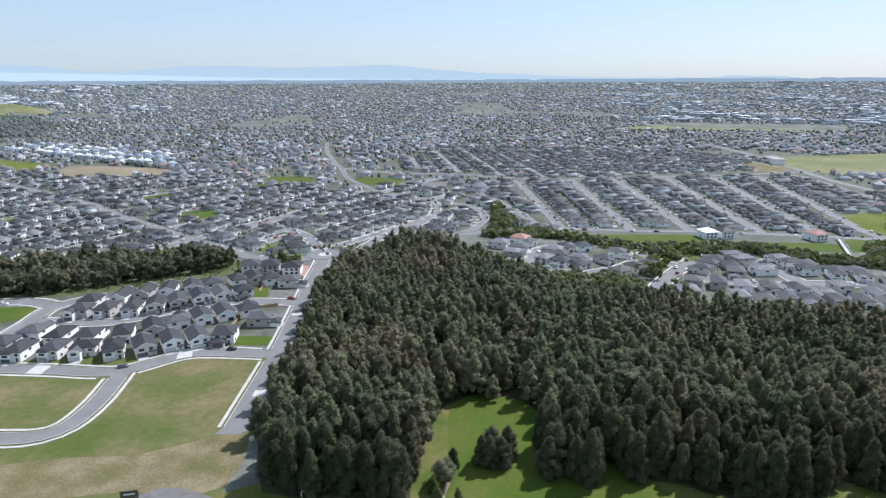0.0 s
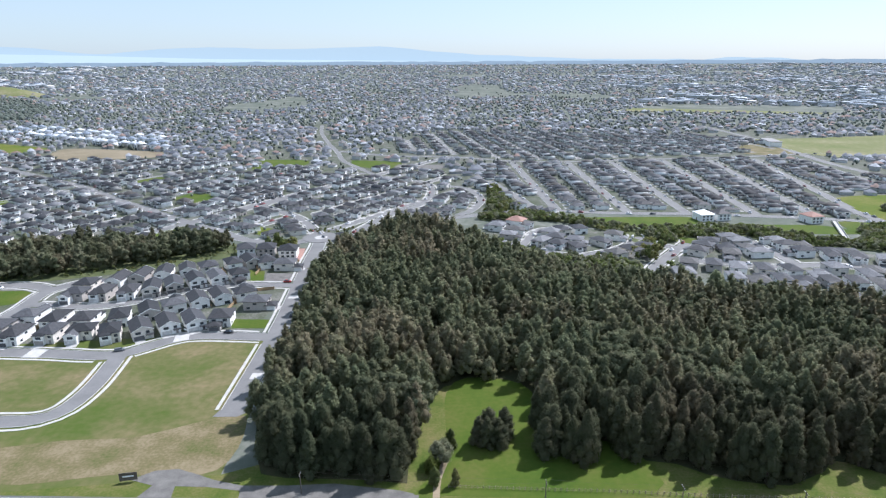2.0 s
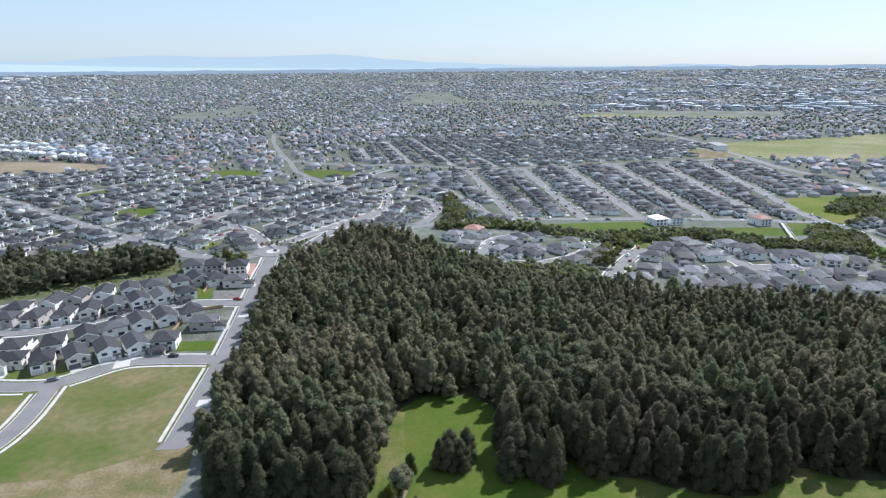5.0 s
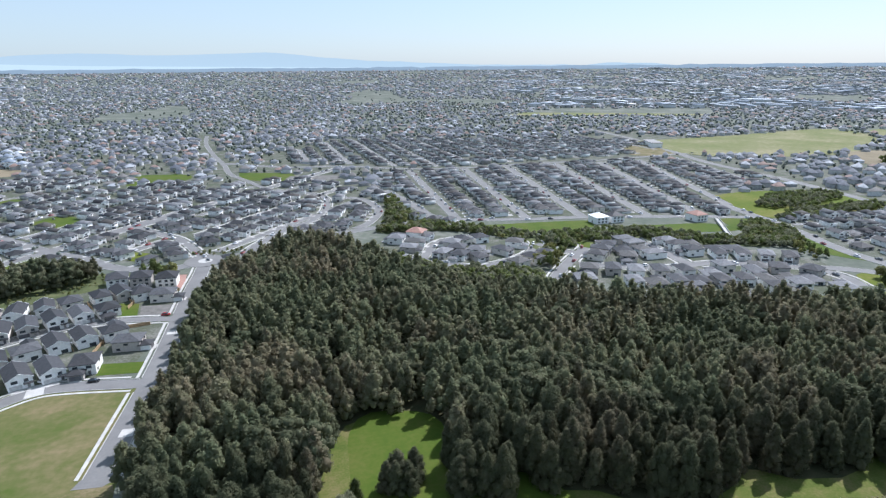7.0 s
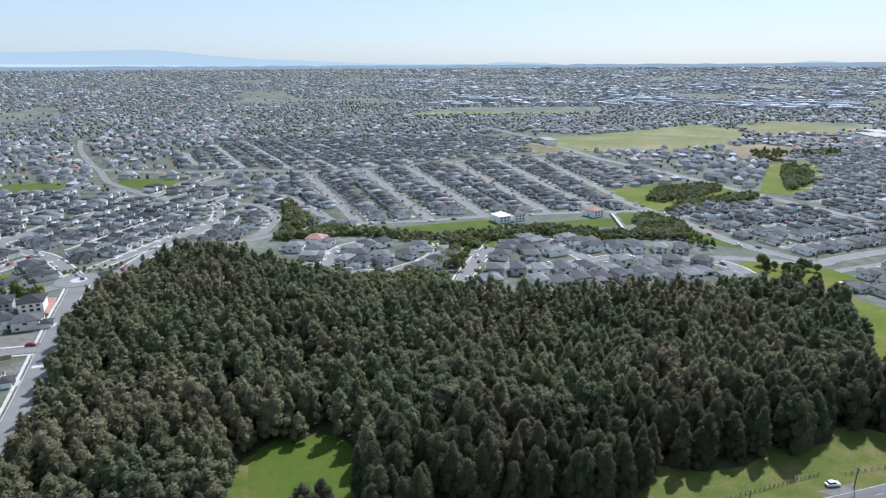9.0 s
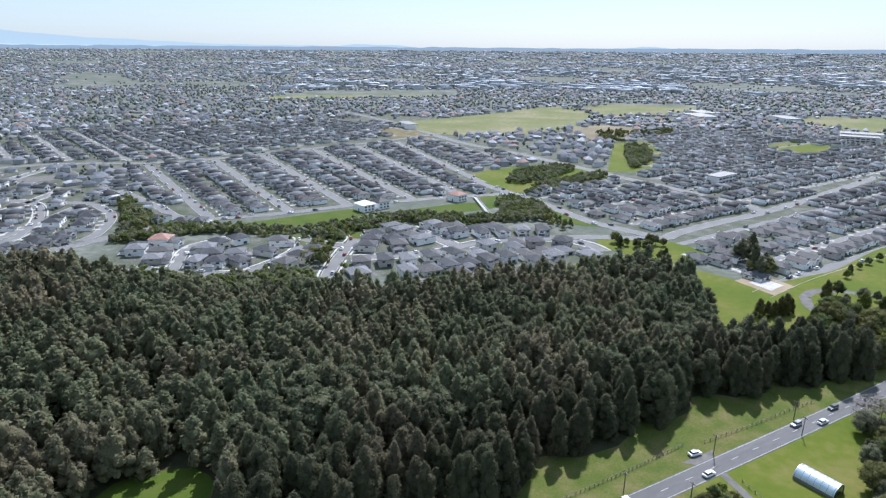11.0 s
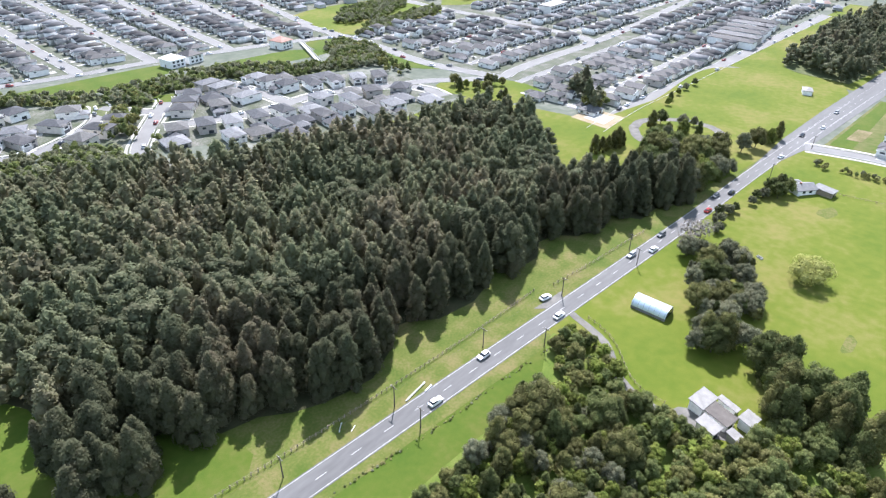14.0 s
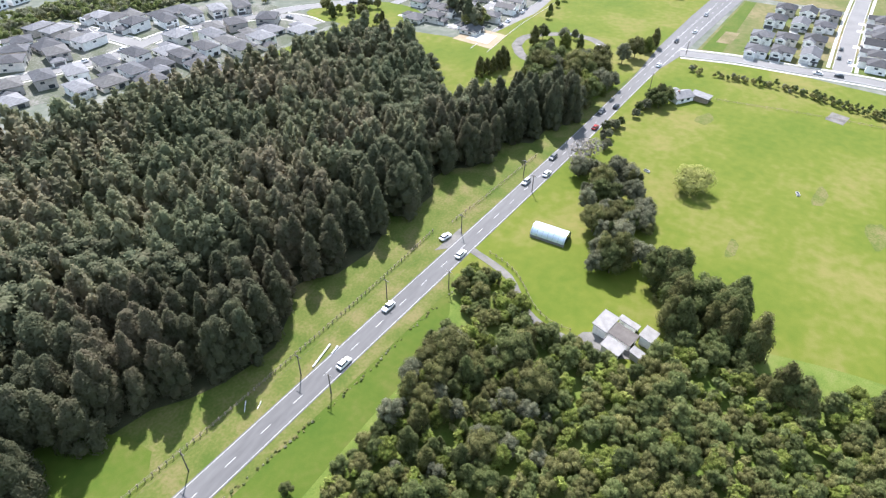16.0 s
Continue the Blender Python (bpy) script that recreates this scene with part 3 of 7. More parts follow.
street([(-60, 432), (-53, 455), (-36, 494), (-18, 520), (-7, 566), (-14, 623), (-60, 662)], 6)

# ---- districts of houses ----
D_GRID = [(59.1, 516.7), (99.0, 500.3), (326.9, 464.4), (343.0, 501.1), (358.9, 553.8), (471.1, 600.0), (462.2, 741.8), (363.0, 772.8), (245.4, 762.4), (92.9, 755.6), (44.3, 693.2), (57.1, 594.8)]
D_NORTH = [(59.7, 790.6), (157.3, 765.2), (245.7, 793.1), (465.3, 830.3), (490.0, 973.2), (424.3, 1018.7), (197.8, 1092.1), (-0.7, 1112.6), (-99.7, 891.0), (-0.0, 839.8)]
D_ROUND = [(-83.3, 435.5), (-30.0, 465.8), (14.6, 487.6), (27.3, 584.9), (41.2, 634.4), (9.7, 683.3), (-10.0, 780.3), (-49.3, 707.2), (-108.4, 711.3), (-168.2, 731.0), (-233.1, 692.3), (-465.7, 682.5), (-297.1, 559.9), (-197.5, 478.5), (-109.3, 425.5)]
D_WEST = [(-199.5, 476.5), (-247.0, 423.2), (-296.4, 415.1), (-618.6, 395.7), (-999.4, 755.5), (-900, 860), (-700, 855), (-480, 800), (-300, 790), (-248.3, 775.0), (-233.2, 697.3), (-465.7, 682.5)]
D_ROUND_E = [(-83.3, 437), (-30, 468), (14, 489), (20, 560), (20, 640), (0, 690), (-60, 700), (-100, 711), (-102, 652), (-108, 575), (-128, 515), (-100, 480)]
D_ROUND_W = [(-104, 430), (-197, 478), (-297, 560), (-466, 682), (-233, 692), (-168, 731), (-118, 715), (-116, 652), (-124, 575), (-148, 520), (-118, 480)]
D_EAST = [(318, 222), (340, 214), (518, 214), (700, 213), (898, 296), (957, 554), (814, 682), (695, 632), (651, 594), (482, 425), (482, 312), (345, 292), (318, 250)]
for pts in ([(98.0, 498.2), (90.0, 755.6)], [(154.0, 487.4), (157.2, 752.2)], [(200.3, 484.7), (212.7, 757.3)], [(253.8, 475.3), (278.4, 766.4)], [(297.1, 466.5), (337.7, 767.7)],
            [(343.0, 501.1), (396.2, 775.1)], [(437.0, 594.0), (454.0, 771.3)]):
    street(pts, 8, curved=False)
street([(51.1, 634.4), (71.1, 554.8), (79.1, 514.5), (98.0, 497.2), (152.0, 486.3), (200.3, 483.2), (251.9, 473.9), (296.2, 465.1), (323.8, 456.2), (337.0, 452.5)], 8)
street([(-140.2, 865.5), (-60.8, 816.4), (15.0, 804.9), (93.0, 766.4), (157.2, 758.2), (245.5, 772.6), (363.0, 784.9), (463.6, 808.8), (514.8, 820.6)], 9)
street([(501.6, 1190.6), (500.0, 968.2), (470.1, 747.8), (477.1, 590.2), (474.2, 464.9), (476.5, 395.3), (473.8, 325.8), (467.8, 300.0)], 10)
street([(342.8, 515.7), (338.8, 494.8), (337.2, 415.7), (330.6, 359.5), (333.3, 330.7), (341.2, 297.6)], 9)
street([(279.9, 330.9), (300.6, 323.8), (339.2, 296.6), (360.2, 298.7), (404.5, 300.8), (460.8, 301.0), (546.9, 308.0), (697.9, 325.8)], 8)
street([(303.9, 203.4), (342.9, 206.5), (375.0, 206.6), (439.9, 205.6), (508.9, 204.6), (605.0, 203.5), (718.1, 201.4)], 9)
# the two pockets of houses behind the forest
street([(39.8, 411.2), (43.7, 403.1), (74.2, 377.8), (94.0, 374.5), (123.9, 392.2), (137.9, 415.3), (138.9, 423.3)], 6.5)
street([(54.5, 394.0), (70.4, 431.6), (88.1, 440.8), (99.0, 443.6)], 6)
street([(123.1, 336.2), (129.0, 348.9), (152.9, 381.5), (167.9, 399.7), (170.9, 407.8)], 7)
street([(210.5, 414.2), (214.4, 373.0), (215.5, 346.1)], 7)
street([(148.9, 364.7), (170.8, 356.0), (199.6, 348.1), (238.3, 350.0), (279.9, 330.9), (289.7, 311.9), (287.7, 296.0)], 7)
street([(137.9, 415.3), (148.9, 395.4), (158.9, 387.6)], 6)
street([(15, 484), (26, 498), (37, 535), (36, 560), (26, 595), (0, 610)], 7)

family = []


def fan(poly, a, b, gap, first=0.0, cross=0):
    """Parallel streets over a district: a and b span one street, the next lies gap metres to its side."""
    a, b = np.array(a, float), np.array(b, float)
    d = (b - a) / np.hypot(*(b - a))
    n = np.array([-d[1], d[0]])
    lo, hi = np.array(poly).min(0), np.array(poly).max(0)
    reach = np.hypot(*(hi - lo))
    for k in range(-40, 41):
        p = a + n * (gap * k + first) + d[None] * np.arange(-reach, reach, 6.0)[:, None]
        ok = inside(poly, p[:, 0], p[:, 1]) & (off_roads(p[:, 0], p[:, 1], -4) if len(p) else True)
        run = []
        for q, good in zip(p, ok):
            if good:
                run.append(q)
            if (not good or q is p[-1]) and run:
                if len(run) > 5:
                    family.append(np.array([run[0], run[-1]]))
                run = []


fan(D_ROUND_E, (-126, 584), (-66, 676), 46, -26)
fan(D_ROUND_W, (-245, 560), (-148, 715), 52, 8)
fan(D_WEST, (-274, 421), (-155, 623), 52, 10)
fan(D_NORTH, (99.1, 791.1), (59.0, 1092.4), 50, 22)
D_EAST_B = [(346, 305), (466, 304), (472, 428), (440, 440), (350, 446), (341, 412)]
fan(D_EAST_B, (350, 330), (470, 331), 48)
fan(D_EAST, (330, 231), (698, 236), 50)
for s in family:
    street(s, 5 if s[0][0] > 320 and s[0][1] < 560 else 6, curved=False)

GREENS += [
    [(115.0, 474.4), (199.4, 471.9), (199.4, 452.8), (149.0, 442.4), (117.0, 456.5)], [(238.4, 448.2), (287.4, 442.8), (297.3, 419.8), (242.3, 425.9)],
    [(302.8, 454.1), (326.9, 449.3), (335.4, 340.7), (313.7, 353.6), (297.4, 414.9)], [(352.2, 539.5), (401.2, 550.7), (473.2, 534.6), (479.2, 464.9), (442.1, 446.8), (347.0, 449.7)],
    [(-228.4, 791.7), (-170.3, 783.1), (-163.2, 743.0), (-213.3, 711.6)], [(-110.5, 781.1), (-49.5, 763.1), (-52.2, 710.1), (-99.4, 735.2)],
    [(370.0, 203.6), (467.9, 203.7), (475.5, 125.2), (316.2, 127.8), (270, 140), (246, 158), (238, 172), (240, 186), (262, 210), (262, 250), (300, 262), (312, 228), (318, 212)],
    [(30, 470), (42, 510), (44, 560), (52, 600), (58, 560), (68, 496), (97, 476), (120, 457), (144, 437), (194, 439), (228, 439), (246, 420), (262, 400), (292, 396), (290, 376), (262, 385), (233, 395), (201, 409), (172, 408), (150, 396), (138, 383), (131, 410), (122, 433), (94, 458), (60, 466), (40, 462)],
    [(-246, 553), (-229, 579), (-199, 552), (-211, 529)], [(-212, 440), (-191, 456), (-182, 443), (-201, 425)], [(-136, 450), (-121, 443), (-119, 427), (-133, 430)], [(-49, 745), (3, 737), (3, 712), (-49, 718)],
    [(-330, 640), (-310, 668), (-292, 655), (-312, 628)], [(-420, 520), (-395, 552), (-375, 535), (-400, 505)],
    [(486, 482), (560, 548), (640, 618), (690, 600), (632, 532), (531, 469), (505, 468)], [(790, 507), (863, 501), (860, 441), (792, 432), (761, 458)], [(820, 377), (920, 370), (900, 318), (780, 287)],
    [(434, 899), (510, 925), (489, 812), (410, 816)], [(915, 434), (953, 496), (1038, 499), (1012, 441)], [(894, 351), (942, 403), (1011, 388), (970, 354)],
    [(490, 128), (505, 172), (596, 180), (674, 176), (755, 165), (750, 120), (600, 116)], [(880, 870), (960, 1010), (1130, 1060), (1250, 940), (1150, 880), (1000, 850)], [(1060, 500), (1120, 640), (1240, 660), (1330, 560), (1200, 470)],
]
MEADOW = [(492.0, 973.2), (656.3, 1000.1), (932.7, 1067.6), (884.2, 901.8), (708.6, 765.4), (505.3, 783.3)]
FAR_STRIP = [(427.8, 1553.5), (639.9, 1734.0), (1028.6, 1596.1), (927.1, 1423.6)]
BROWN = [(648, 689), (714, 776), (794, 767), (796, 721), (723, 652), (662, 638)]

patch("ground_estate", [(-87.3, 259.3), (-82.5, 297.6), (-85.3, 395.5), (-129.1, 391.9), (-207.6, 340.8), (-297.5, 325.8), (-298.8, 255.0), (-199.3, 247.9)], 0.04, M_LOTS,
      "pale yards and lawns between new houses", "yards", rounded=False)
patch("ground_pockets", [(29.8, 408), (74, 373), (95, 366), (112, 360), (122, 336), (149, 329), (204, 291), (298, 289), (298, 341), (260, 392), (213, 416), (163, 411), (119, 435), (40, 458), (28, 436)],
      0.055, M_LOTS, "pale yards and lawns between houses", "yards", rounded=False)
patch("ground_town", [(-83.3, 429.4), (-29.9, 463.8), (29.4, 495.3), (59.1, 494.7), (326.9, 460.3), (342.2, 307.6), (342.9, 212.5), (898.1, 212.1), (1097.1, 594.5), (896.2, 1192.8), (-1.0, 1293.4), (-899.8, 1195.2), (-1199.7, 795.8), (-638.7, 395.8), (-296.4, 407.1), (-247.0, 415.2), (-193.7, 468.8), (-119.3, 419.6)],
      0.02, M_LOTS, "pale yards, drives and lawns of the suburb", "yards", rounded=False)
for k, (pts, m, label) in enumerate((
        (GREENS[0], M_LAWN, "mown green reserve along the creek"), (GREENS[1], M_LAWN, "mown green reserve along the creek"),
        (GREENS[2], M_LAWN, "green reserve beside the arterial road"), (GREENS[3], M_FIELD, "green stormwater basin between roads"),
        (GREENS[4], M_LAWN, "green park among the houses"), (GREENS[5], M_LAWN, "green park among the houses"),
        (GREENS[6], M_FIELD, "wide green sports field beside the highway"), (GREENS[7], M_CREEK, "scrubby ground along the creek"),
        (GREENS[8], M_LAWN, "small green park among the houses"), (GREENS[9], M_LAWN, "small green park beside the street"), (GREENS[10], M_FIELD, "small grassy corner beside the street"), (GREENS[11], M_GRAVEL, "pale bare lot among the houses"),
        (GREENS[12], M_LAWN, "small green park among the houses"), (GREENS[13], M_LAWN, "small green park among the houses"),
        (GREENS[14], M_FIELD, "green ring of parkland round a scrubby pond"), (GREENS[15], M_FIELD, "green playing field among the houses"), (GREENS[16], M_FIELD, "green playing field beside a school"),
        (GREENS[17], M_DRY, "dry brown vacant land between houses"), (GREENS[18], M_LOTS, "paved grounds of a large school"), (GREENS[19], M_LOTS, "paved grounds of a large school"), (GREENS[20], M_CREEK, "shaded ground under old trees"),
        (GREENS[21], M_MEADOW, "yellow-green paddock beyond the houses"), (GREENS[22], M_MEADOW, "yellow-green paddock beyond the houses"),
        (MEADOW, M_MEADOW, "wide yellow-green meadow"), (FAR_STRIP, M_MEADOW, "far strip of green field"), (BROWN, M_BROWN, "bare brown field"))):
    patch("ground_reserve_%d" % (k + 1), pts, 0.06 + 0.005 * k + (float(terrain(600, 1600)) if pts is FAR_STRIP else 0), m, label, "grass")
patch("ground_lawn_1", [(-97.4, 264.5), (-81.3, 264.4), (-81.4, 274.5), (-100.4, 275.6)], 0.07, M_LAWN, "bright front lawn beside the street", "grass", rounded=False)
patch("ground_lawn_2", [(-119.1, 350.5), (-103.3, 346.7), (-99.4, 328.2), (-115.2, 331.0)], 0.07, M_LAWN, "bright green vacant lot", "grass", rounded=False)
patch("ground_lawn_3", [(-242.9, 316.1), (-223.8, 316.0), (-218.9, 309.1), (-218.1, 298.4), (-227.2, 294.5), (-248.2, 296.4)], 0.07, M_LAWN, "small green corner park", "grass")
patch("ground_bare_lot", [(-101.3, 342.8), (-83.5, 342.8), (-83.5, 328.2), (-98.4, 328.2)], 0.075, M_GRAVEL, "bare gravel building lot", "gravel", rounded=False)


def clear_of_others(own, q):
    """Which points of a line lie outside every other carriageway."""
    ok = np.ones(len(q), bool)
    for p, w, path in road_bulk:
        if p is own:
            continue
        a, d = p[:-1], np.diff(p, axis=0)
        lo, hi = p.min(0) - w - 3, p.max(0) + w + 3
        near = ok & (q > lo).all(1) & (q < hi).all(1)
        if near.any():
            i = np.where(near)[0]
            e = q[i][:, None] - a
            t = np.clip((e * d).sum(-1) / np.maximum((d * d).sum(-1), 1e-9), 0, 1)
            ok[i[np.linalg.norm(e - t[..., None] * d, axis=-1).min(1) < w + 0.4]] = False
    return ok


def finer(p, step=4.0):
    s = np.r_[0, np.cumsum(np.hypot(*np.diff(p, axis=0).T))]
    at = np.linspace(0, s[-1], max(3, int(s[-1] / step)))
    return np.stack([np.interp(at, s, p[:, 0]), np.interp(at, s, p[:, 1])], 1)


def runs(own, q):
    """The stretches of a line that no other street cuts."""
    out, run = [], []
    for c, good in zip(q, clear_of_others(own, q)):
        if good:
            run.append(c)
        else:
            if len(run) > 2:
                out.append(np.array(run))
            run = []
    if len(run) > 2:
        out.append(np.array(run))
    return out


def streets_mesh():
    roads, paths, kerbs = [], [], []
    for k, (p, w, path) in enumerate(road_bulk):
        roads.append(ribbon(p, w, -w, -0.2, 0.085 + 0.0043 * (k % 23)))
        if path:
            f = finer(p)
            n = sides(f)
            near_by = p[:, 1].mean() < 600 and p[:, 0].mean() < (0 if p[:, 1].mean() > 440 else 300)
            for s in (1, -1):
                for q in runs(p, f + n * s * (w + 0.12)):
                    kerbs.append(ribbon(q, 0.11, -0.11, -0.2, 0.24))
                for q in runs(p, f + n * s * (w + 1.9)) if near_by else ():
                    paths.append(ribbon(q, 0.6, -0.6, -0.2, 0.14))
    return roads, paths, kerbs


roads, paths, kerbs = streets_mesh()
for k, r in enumerate(roads):
    setting("road_%d" % (k + 1), r, M_STREET, "pale grey asphalt suburban street", "road")
setting("pavement", merged(*paths), M_CONCRETE, "pale concrete footpaths along the streets", "footpath")
setting("kerb", merged(*kerbs), M_KERB, "pale concrete kerbs along the streets", "kerb")
ring = [(-83.3 + 6.5 * math.cos(a), 419.4 + 6.5 * math.sin(a)) for a in np.linspace(0, 2 * math.pi, 20, endpoint=False)]
patch("road_roundabout", [(-83.3 + 13 * math.cos(a), 419.4 + 13 * math.sin(a)) for a in np.linspace(0, 2 * math.pi, 20, endpoint=False)], 0.255, M_STREET, "grey asphalt roundabout", "road", rounded=False)
patch("pavement_roundabout", [(-83.3 + 4.5 * math.cos(a), 419.4 + 4.5 * math.sin(a)) for a in np.linspace(0, 2 * math.pi, 16, endpoint=False)], 0.32, M_CONCRETE, "raised pale centre of the roundabout", "traffic island", rounded=False)


# ---- houses ----
def hip(x0, x1, y0, y1, z, pitch=0.46, over=0.55, t=0.24):
    x0, x1, y0, y1 = x0 - over, x1 + over, y0 - over, y1 + over
    w, d = x1 - x0, y1 - y0
    r = min(w, d) / 2
    zt = z + t + r * pitch
    v = [(x0, y0, z), (x1, y0, z), (x1, y1, z), (x0, y1, z), (x0, y0, z + t), (x1, y0, z + t), (x1, y1, z + t), (x0, y1, z + t)]
    if w >= d:
        v += [(x0 + r, (y0 + y1) / 2, zt), (x1 - r, (y0 + y1) / 2, zt)]
        top = [(4, 5, 9, 8), (5, 6, 9), (6, 7, 8, 9), (7, 4, 8)]
    else:
        v += [((x0 + x1) / 2, y0 + r, zt), ((x0 + x1) / 2, y1 - r, zt)]
        top = [(4, 5, 8), (5, 6, 9, 8), (6, 7, 9), (7, 4, 8, 9)]
    return v, [(3, 2, 1, 0), (0, 1, 5, 4), (1, 2, 6, 5), (2, 3, 7, 6), (3, 0, 4, 7)] + top


def gable(x0, x1, y0, y1, z, pitch=0.48, over=0.5, t=0.2):
    """A ridged roof along y: two sloping slabs."""
    cx, h = (x0 + x1) / 2, (x1 - x0) / 2
    zr, e = z + h * pitch, over * pitch
    y0, y1 = y0 - over, y1 + over
    v = []
    for y in (y0, y1):
        v += [(x0 - over, y, z - e), (cx, y, zr), (x1 + over, y, z - e), (x0 - over, y, z - e + t), (cx, y, zr + t), (x1 + over, y, z - e + t)]
    return v, [(0, 1, 4, 3), (1, 2, 5, 4), (7, 6, 9, 10), (8, 7, 10, 11), (3, 4, 10, 9), (4, 5, 11, 10), (1, 0, 6, 7), (2, 1, 7, 8), (0, 3, 9, 6), (5, 2, 8, 11)]


def barge(x0, x1, y0, y1, z, front=True, pitch=0.48, over=0.5, t=0.2):
    """The white boards on one gable end: a single chevron."""
    cx, h = (x0 + x1) / 2, (x1 - x0) / 2
    zr, e = z + h * pitch, over * pitch
    y = (y0 - over - 0.06) if front else (y1 + over - 0.06)
    low = [(x0 - over, z - e - 0.05), (cx, zr - 0.05), (x1 + over, z - e - 0.05)]
    v = [(px, y + d, pz + up) for d in (0, 0.12) for up in (0, t + 0.16) for px, pz in low]
    f = []
    for k in (0, 1):
        f += [(k, k + 1, k + 4, k + 3), (k + 7, k + 6, k + 9, k + 10), (k + 3, k + 4, k + 10, k + 9), (k + 1, k, k + 6, k + 7)]
    return v, f + [(0, 3, 9, 6), (5, 2, 8, 11)]


def gable_wall(x0, x1, y0, y1, z1, pitch=0.48):
    v, f = box(x0, x1, y0, y1, 0, z1)
    cx, zr = (x0 + x1) / 2, z1 + (x1 - x0) / 2 * pitch
    v += [(cx, y0, zr), (cx, y1, zr)]
    return v, [q for q in f if q != (4, 5, 6, 7)] + [(4, 5, 8), (6, 7, 9)]


def opening(side, at, u, z, w, h, d=0.07):
    """A glazed box just proud of a wall: side x or y, the wall's place, centre along it."""
    lo, hi = (at - d, at + 0.02) if side[1] == "-" else (at - 0.02, at + d)
    if side[0] == "y":
        return box(u - w / 2, u + w / 2, lo, hi, z, z + h)
    return box(lo, hi, u - w / 2, u + w / 2, z, z + h)


def house_kind(k):
    """Parts of a house whose front faces -y: (name, material key, geometry)."""
    P = []
    if k == 0:      # two storeys, hipped, with a garage wing
        P += [("wall", "wall", box(-5.2, 5.2, -4.5, 6.5, 0, 5.3)), ("roof", "roof", hip(-5.2, 5.2, -4.5, 6.5, 5.3)),
              ("garage", "wall", box(-5.0, 1.2, -8.6, -4.5, 0, 2.8)), ("garage_roof", "roof", hip(-5.0, 1.2, -8.6, -3.9, 2.8)),
              ("garage_door", "garage", opening("y-", -8.6, -1.9, 0.1, 4.8, 2.2)), ("front_door", "garage", opening("y-", -4.5, 2.6, 0.1, 1.1, 2.1))]
        wins = [("y-", -4.5, -2.8, 3.5, 2.0, 1.2), ("y-", -4.5, 2.6, 3.3, 2.2, 1.5), ("x-", -5.2, 1.0, 3.5, 1.8, 1.1), ("x+", 5.2, 1.5, 3.5, 1.8, 1.1),
                ("x+", 5.2, -1.8, 0.9, 1.6, 1.2), ("y+", 6.5, -2.0, 0.3, 2.6, 2.0), ("y+", 6.5, 2.2, 3.4, 1.8, 1.2), ("x-", -5.2, 4.2, 0.9, 1.6, 1.2)]
    elif k == 1:    # two storeys, gabled towards the street with white boards
        P += [("wall", "wall", gable_wall(-4.6, 4.6, -7, 7, 5.1)), ("roof", "roof", gable(-4.6, 4.6, -7, 7, 5.1)), ("bargeboard", "trim", barge(-4.6, 4.6, -7, 7, 5.1)), ("bargeboard", "trim", barge(-4.6, 4.6, -7, 7, 5.1, False)),
              ("garage_door", "garage", opening("y-", -7, -1.8, 0.1, 4.6, 2.2)), ("front_door", "garage", opening("y-", -7, 2.9, 0.1, 1.1, 2.1)),
              ("porch_roof", "roof", hip(1.2, 4.6, -8.4, -7.0, 2.6, 0.3, 0.2))]
        wins = [("y-", -7, -2.0, 3.2, 2.4, 1.4), ("y-", -7, 2.2, 3.2, 1.6, 1.4), ("x-", -4.6, -2.0, 3.3, 1.6, 1.1), ("x+", 4.6, 2.0, 3.3, 1.6, 1.1),
                ("x+", 4.6, -3.5, 0.9, 1.6, 1.2), ("y+", 7, -1.8, 0.2, 2.8, 2.0), ("y+", 7, 1.8, 3.3, 2.0, 1.2)]
    elif k == 2:    # one storey, broad hipped roof and a wing
        P += [("wall", "wall", box(-6, 6, -5, 7, 0, 2.7)), ("roof", "roof", hip(-6, 6, -5, 7, 2.7)),
              ("garage", "wall", box(-6, 0.4, -9.4, -5, 0, 2.7)), ("garage_roof", "roof", hip(-6, 0.4, -9.4, -2.2, 2.68)),
              ("garage_door", "garage", opening("y-", -9.4, -2.8, 0.1, 4.8, 2.2)), ("front_door", "garage", opening("y-", -5, 1.4, 0.1, 1.1, 2.1))]
        wins = [("y-", -5, 4.0, 0.8, 2.2, 1.4), ("x-", -6, 1.0, 0.8, 1.8, 1.2), ("x+", 6, 2.5, 0.8, 1.8, 1.2), ("x+", 6, -2.0, 0.8, 1.6, 1.2),
                ("y+", 7, -2.6, 0.1, 3.0, 2.1), ("y+", 7, 2.8, 0.8, 1.8, 1.2)]
    elif k == 3:    # two storeys, narrow, hipped, balcony over the garage
        P += [("wall", "wall", box(-4.4, 4.4, -6, 6.6, 0, 5.4)), ("roof", "roof", hip(-4.4, 4.4, -6, 6.6, 5.4, 0.5)),
              ("bay", "trim", box(-4.2, 0.6, -7.4, -6, 0, 5.0)), ("bay_roof", "roof", hip(-4.2, 0.6, -7.4, -4.6, 5.0, 0.5, 0.35)),
              ("garage_door", "garage", opening("y-", -7.4, -1.8, 0.1, 4.2, 2.2)), ("front_door", "garage", opening("y-", -6, 2.6, 0.1, 1.1, 2.1))]
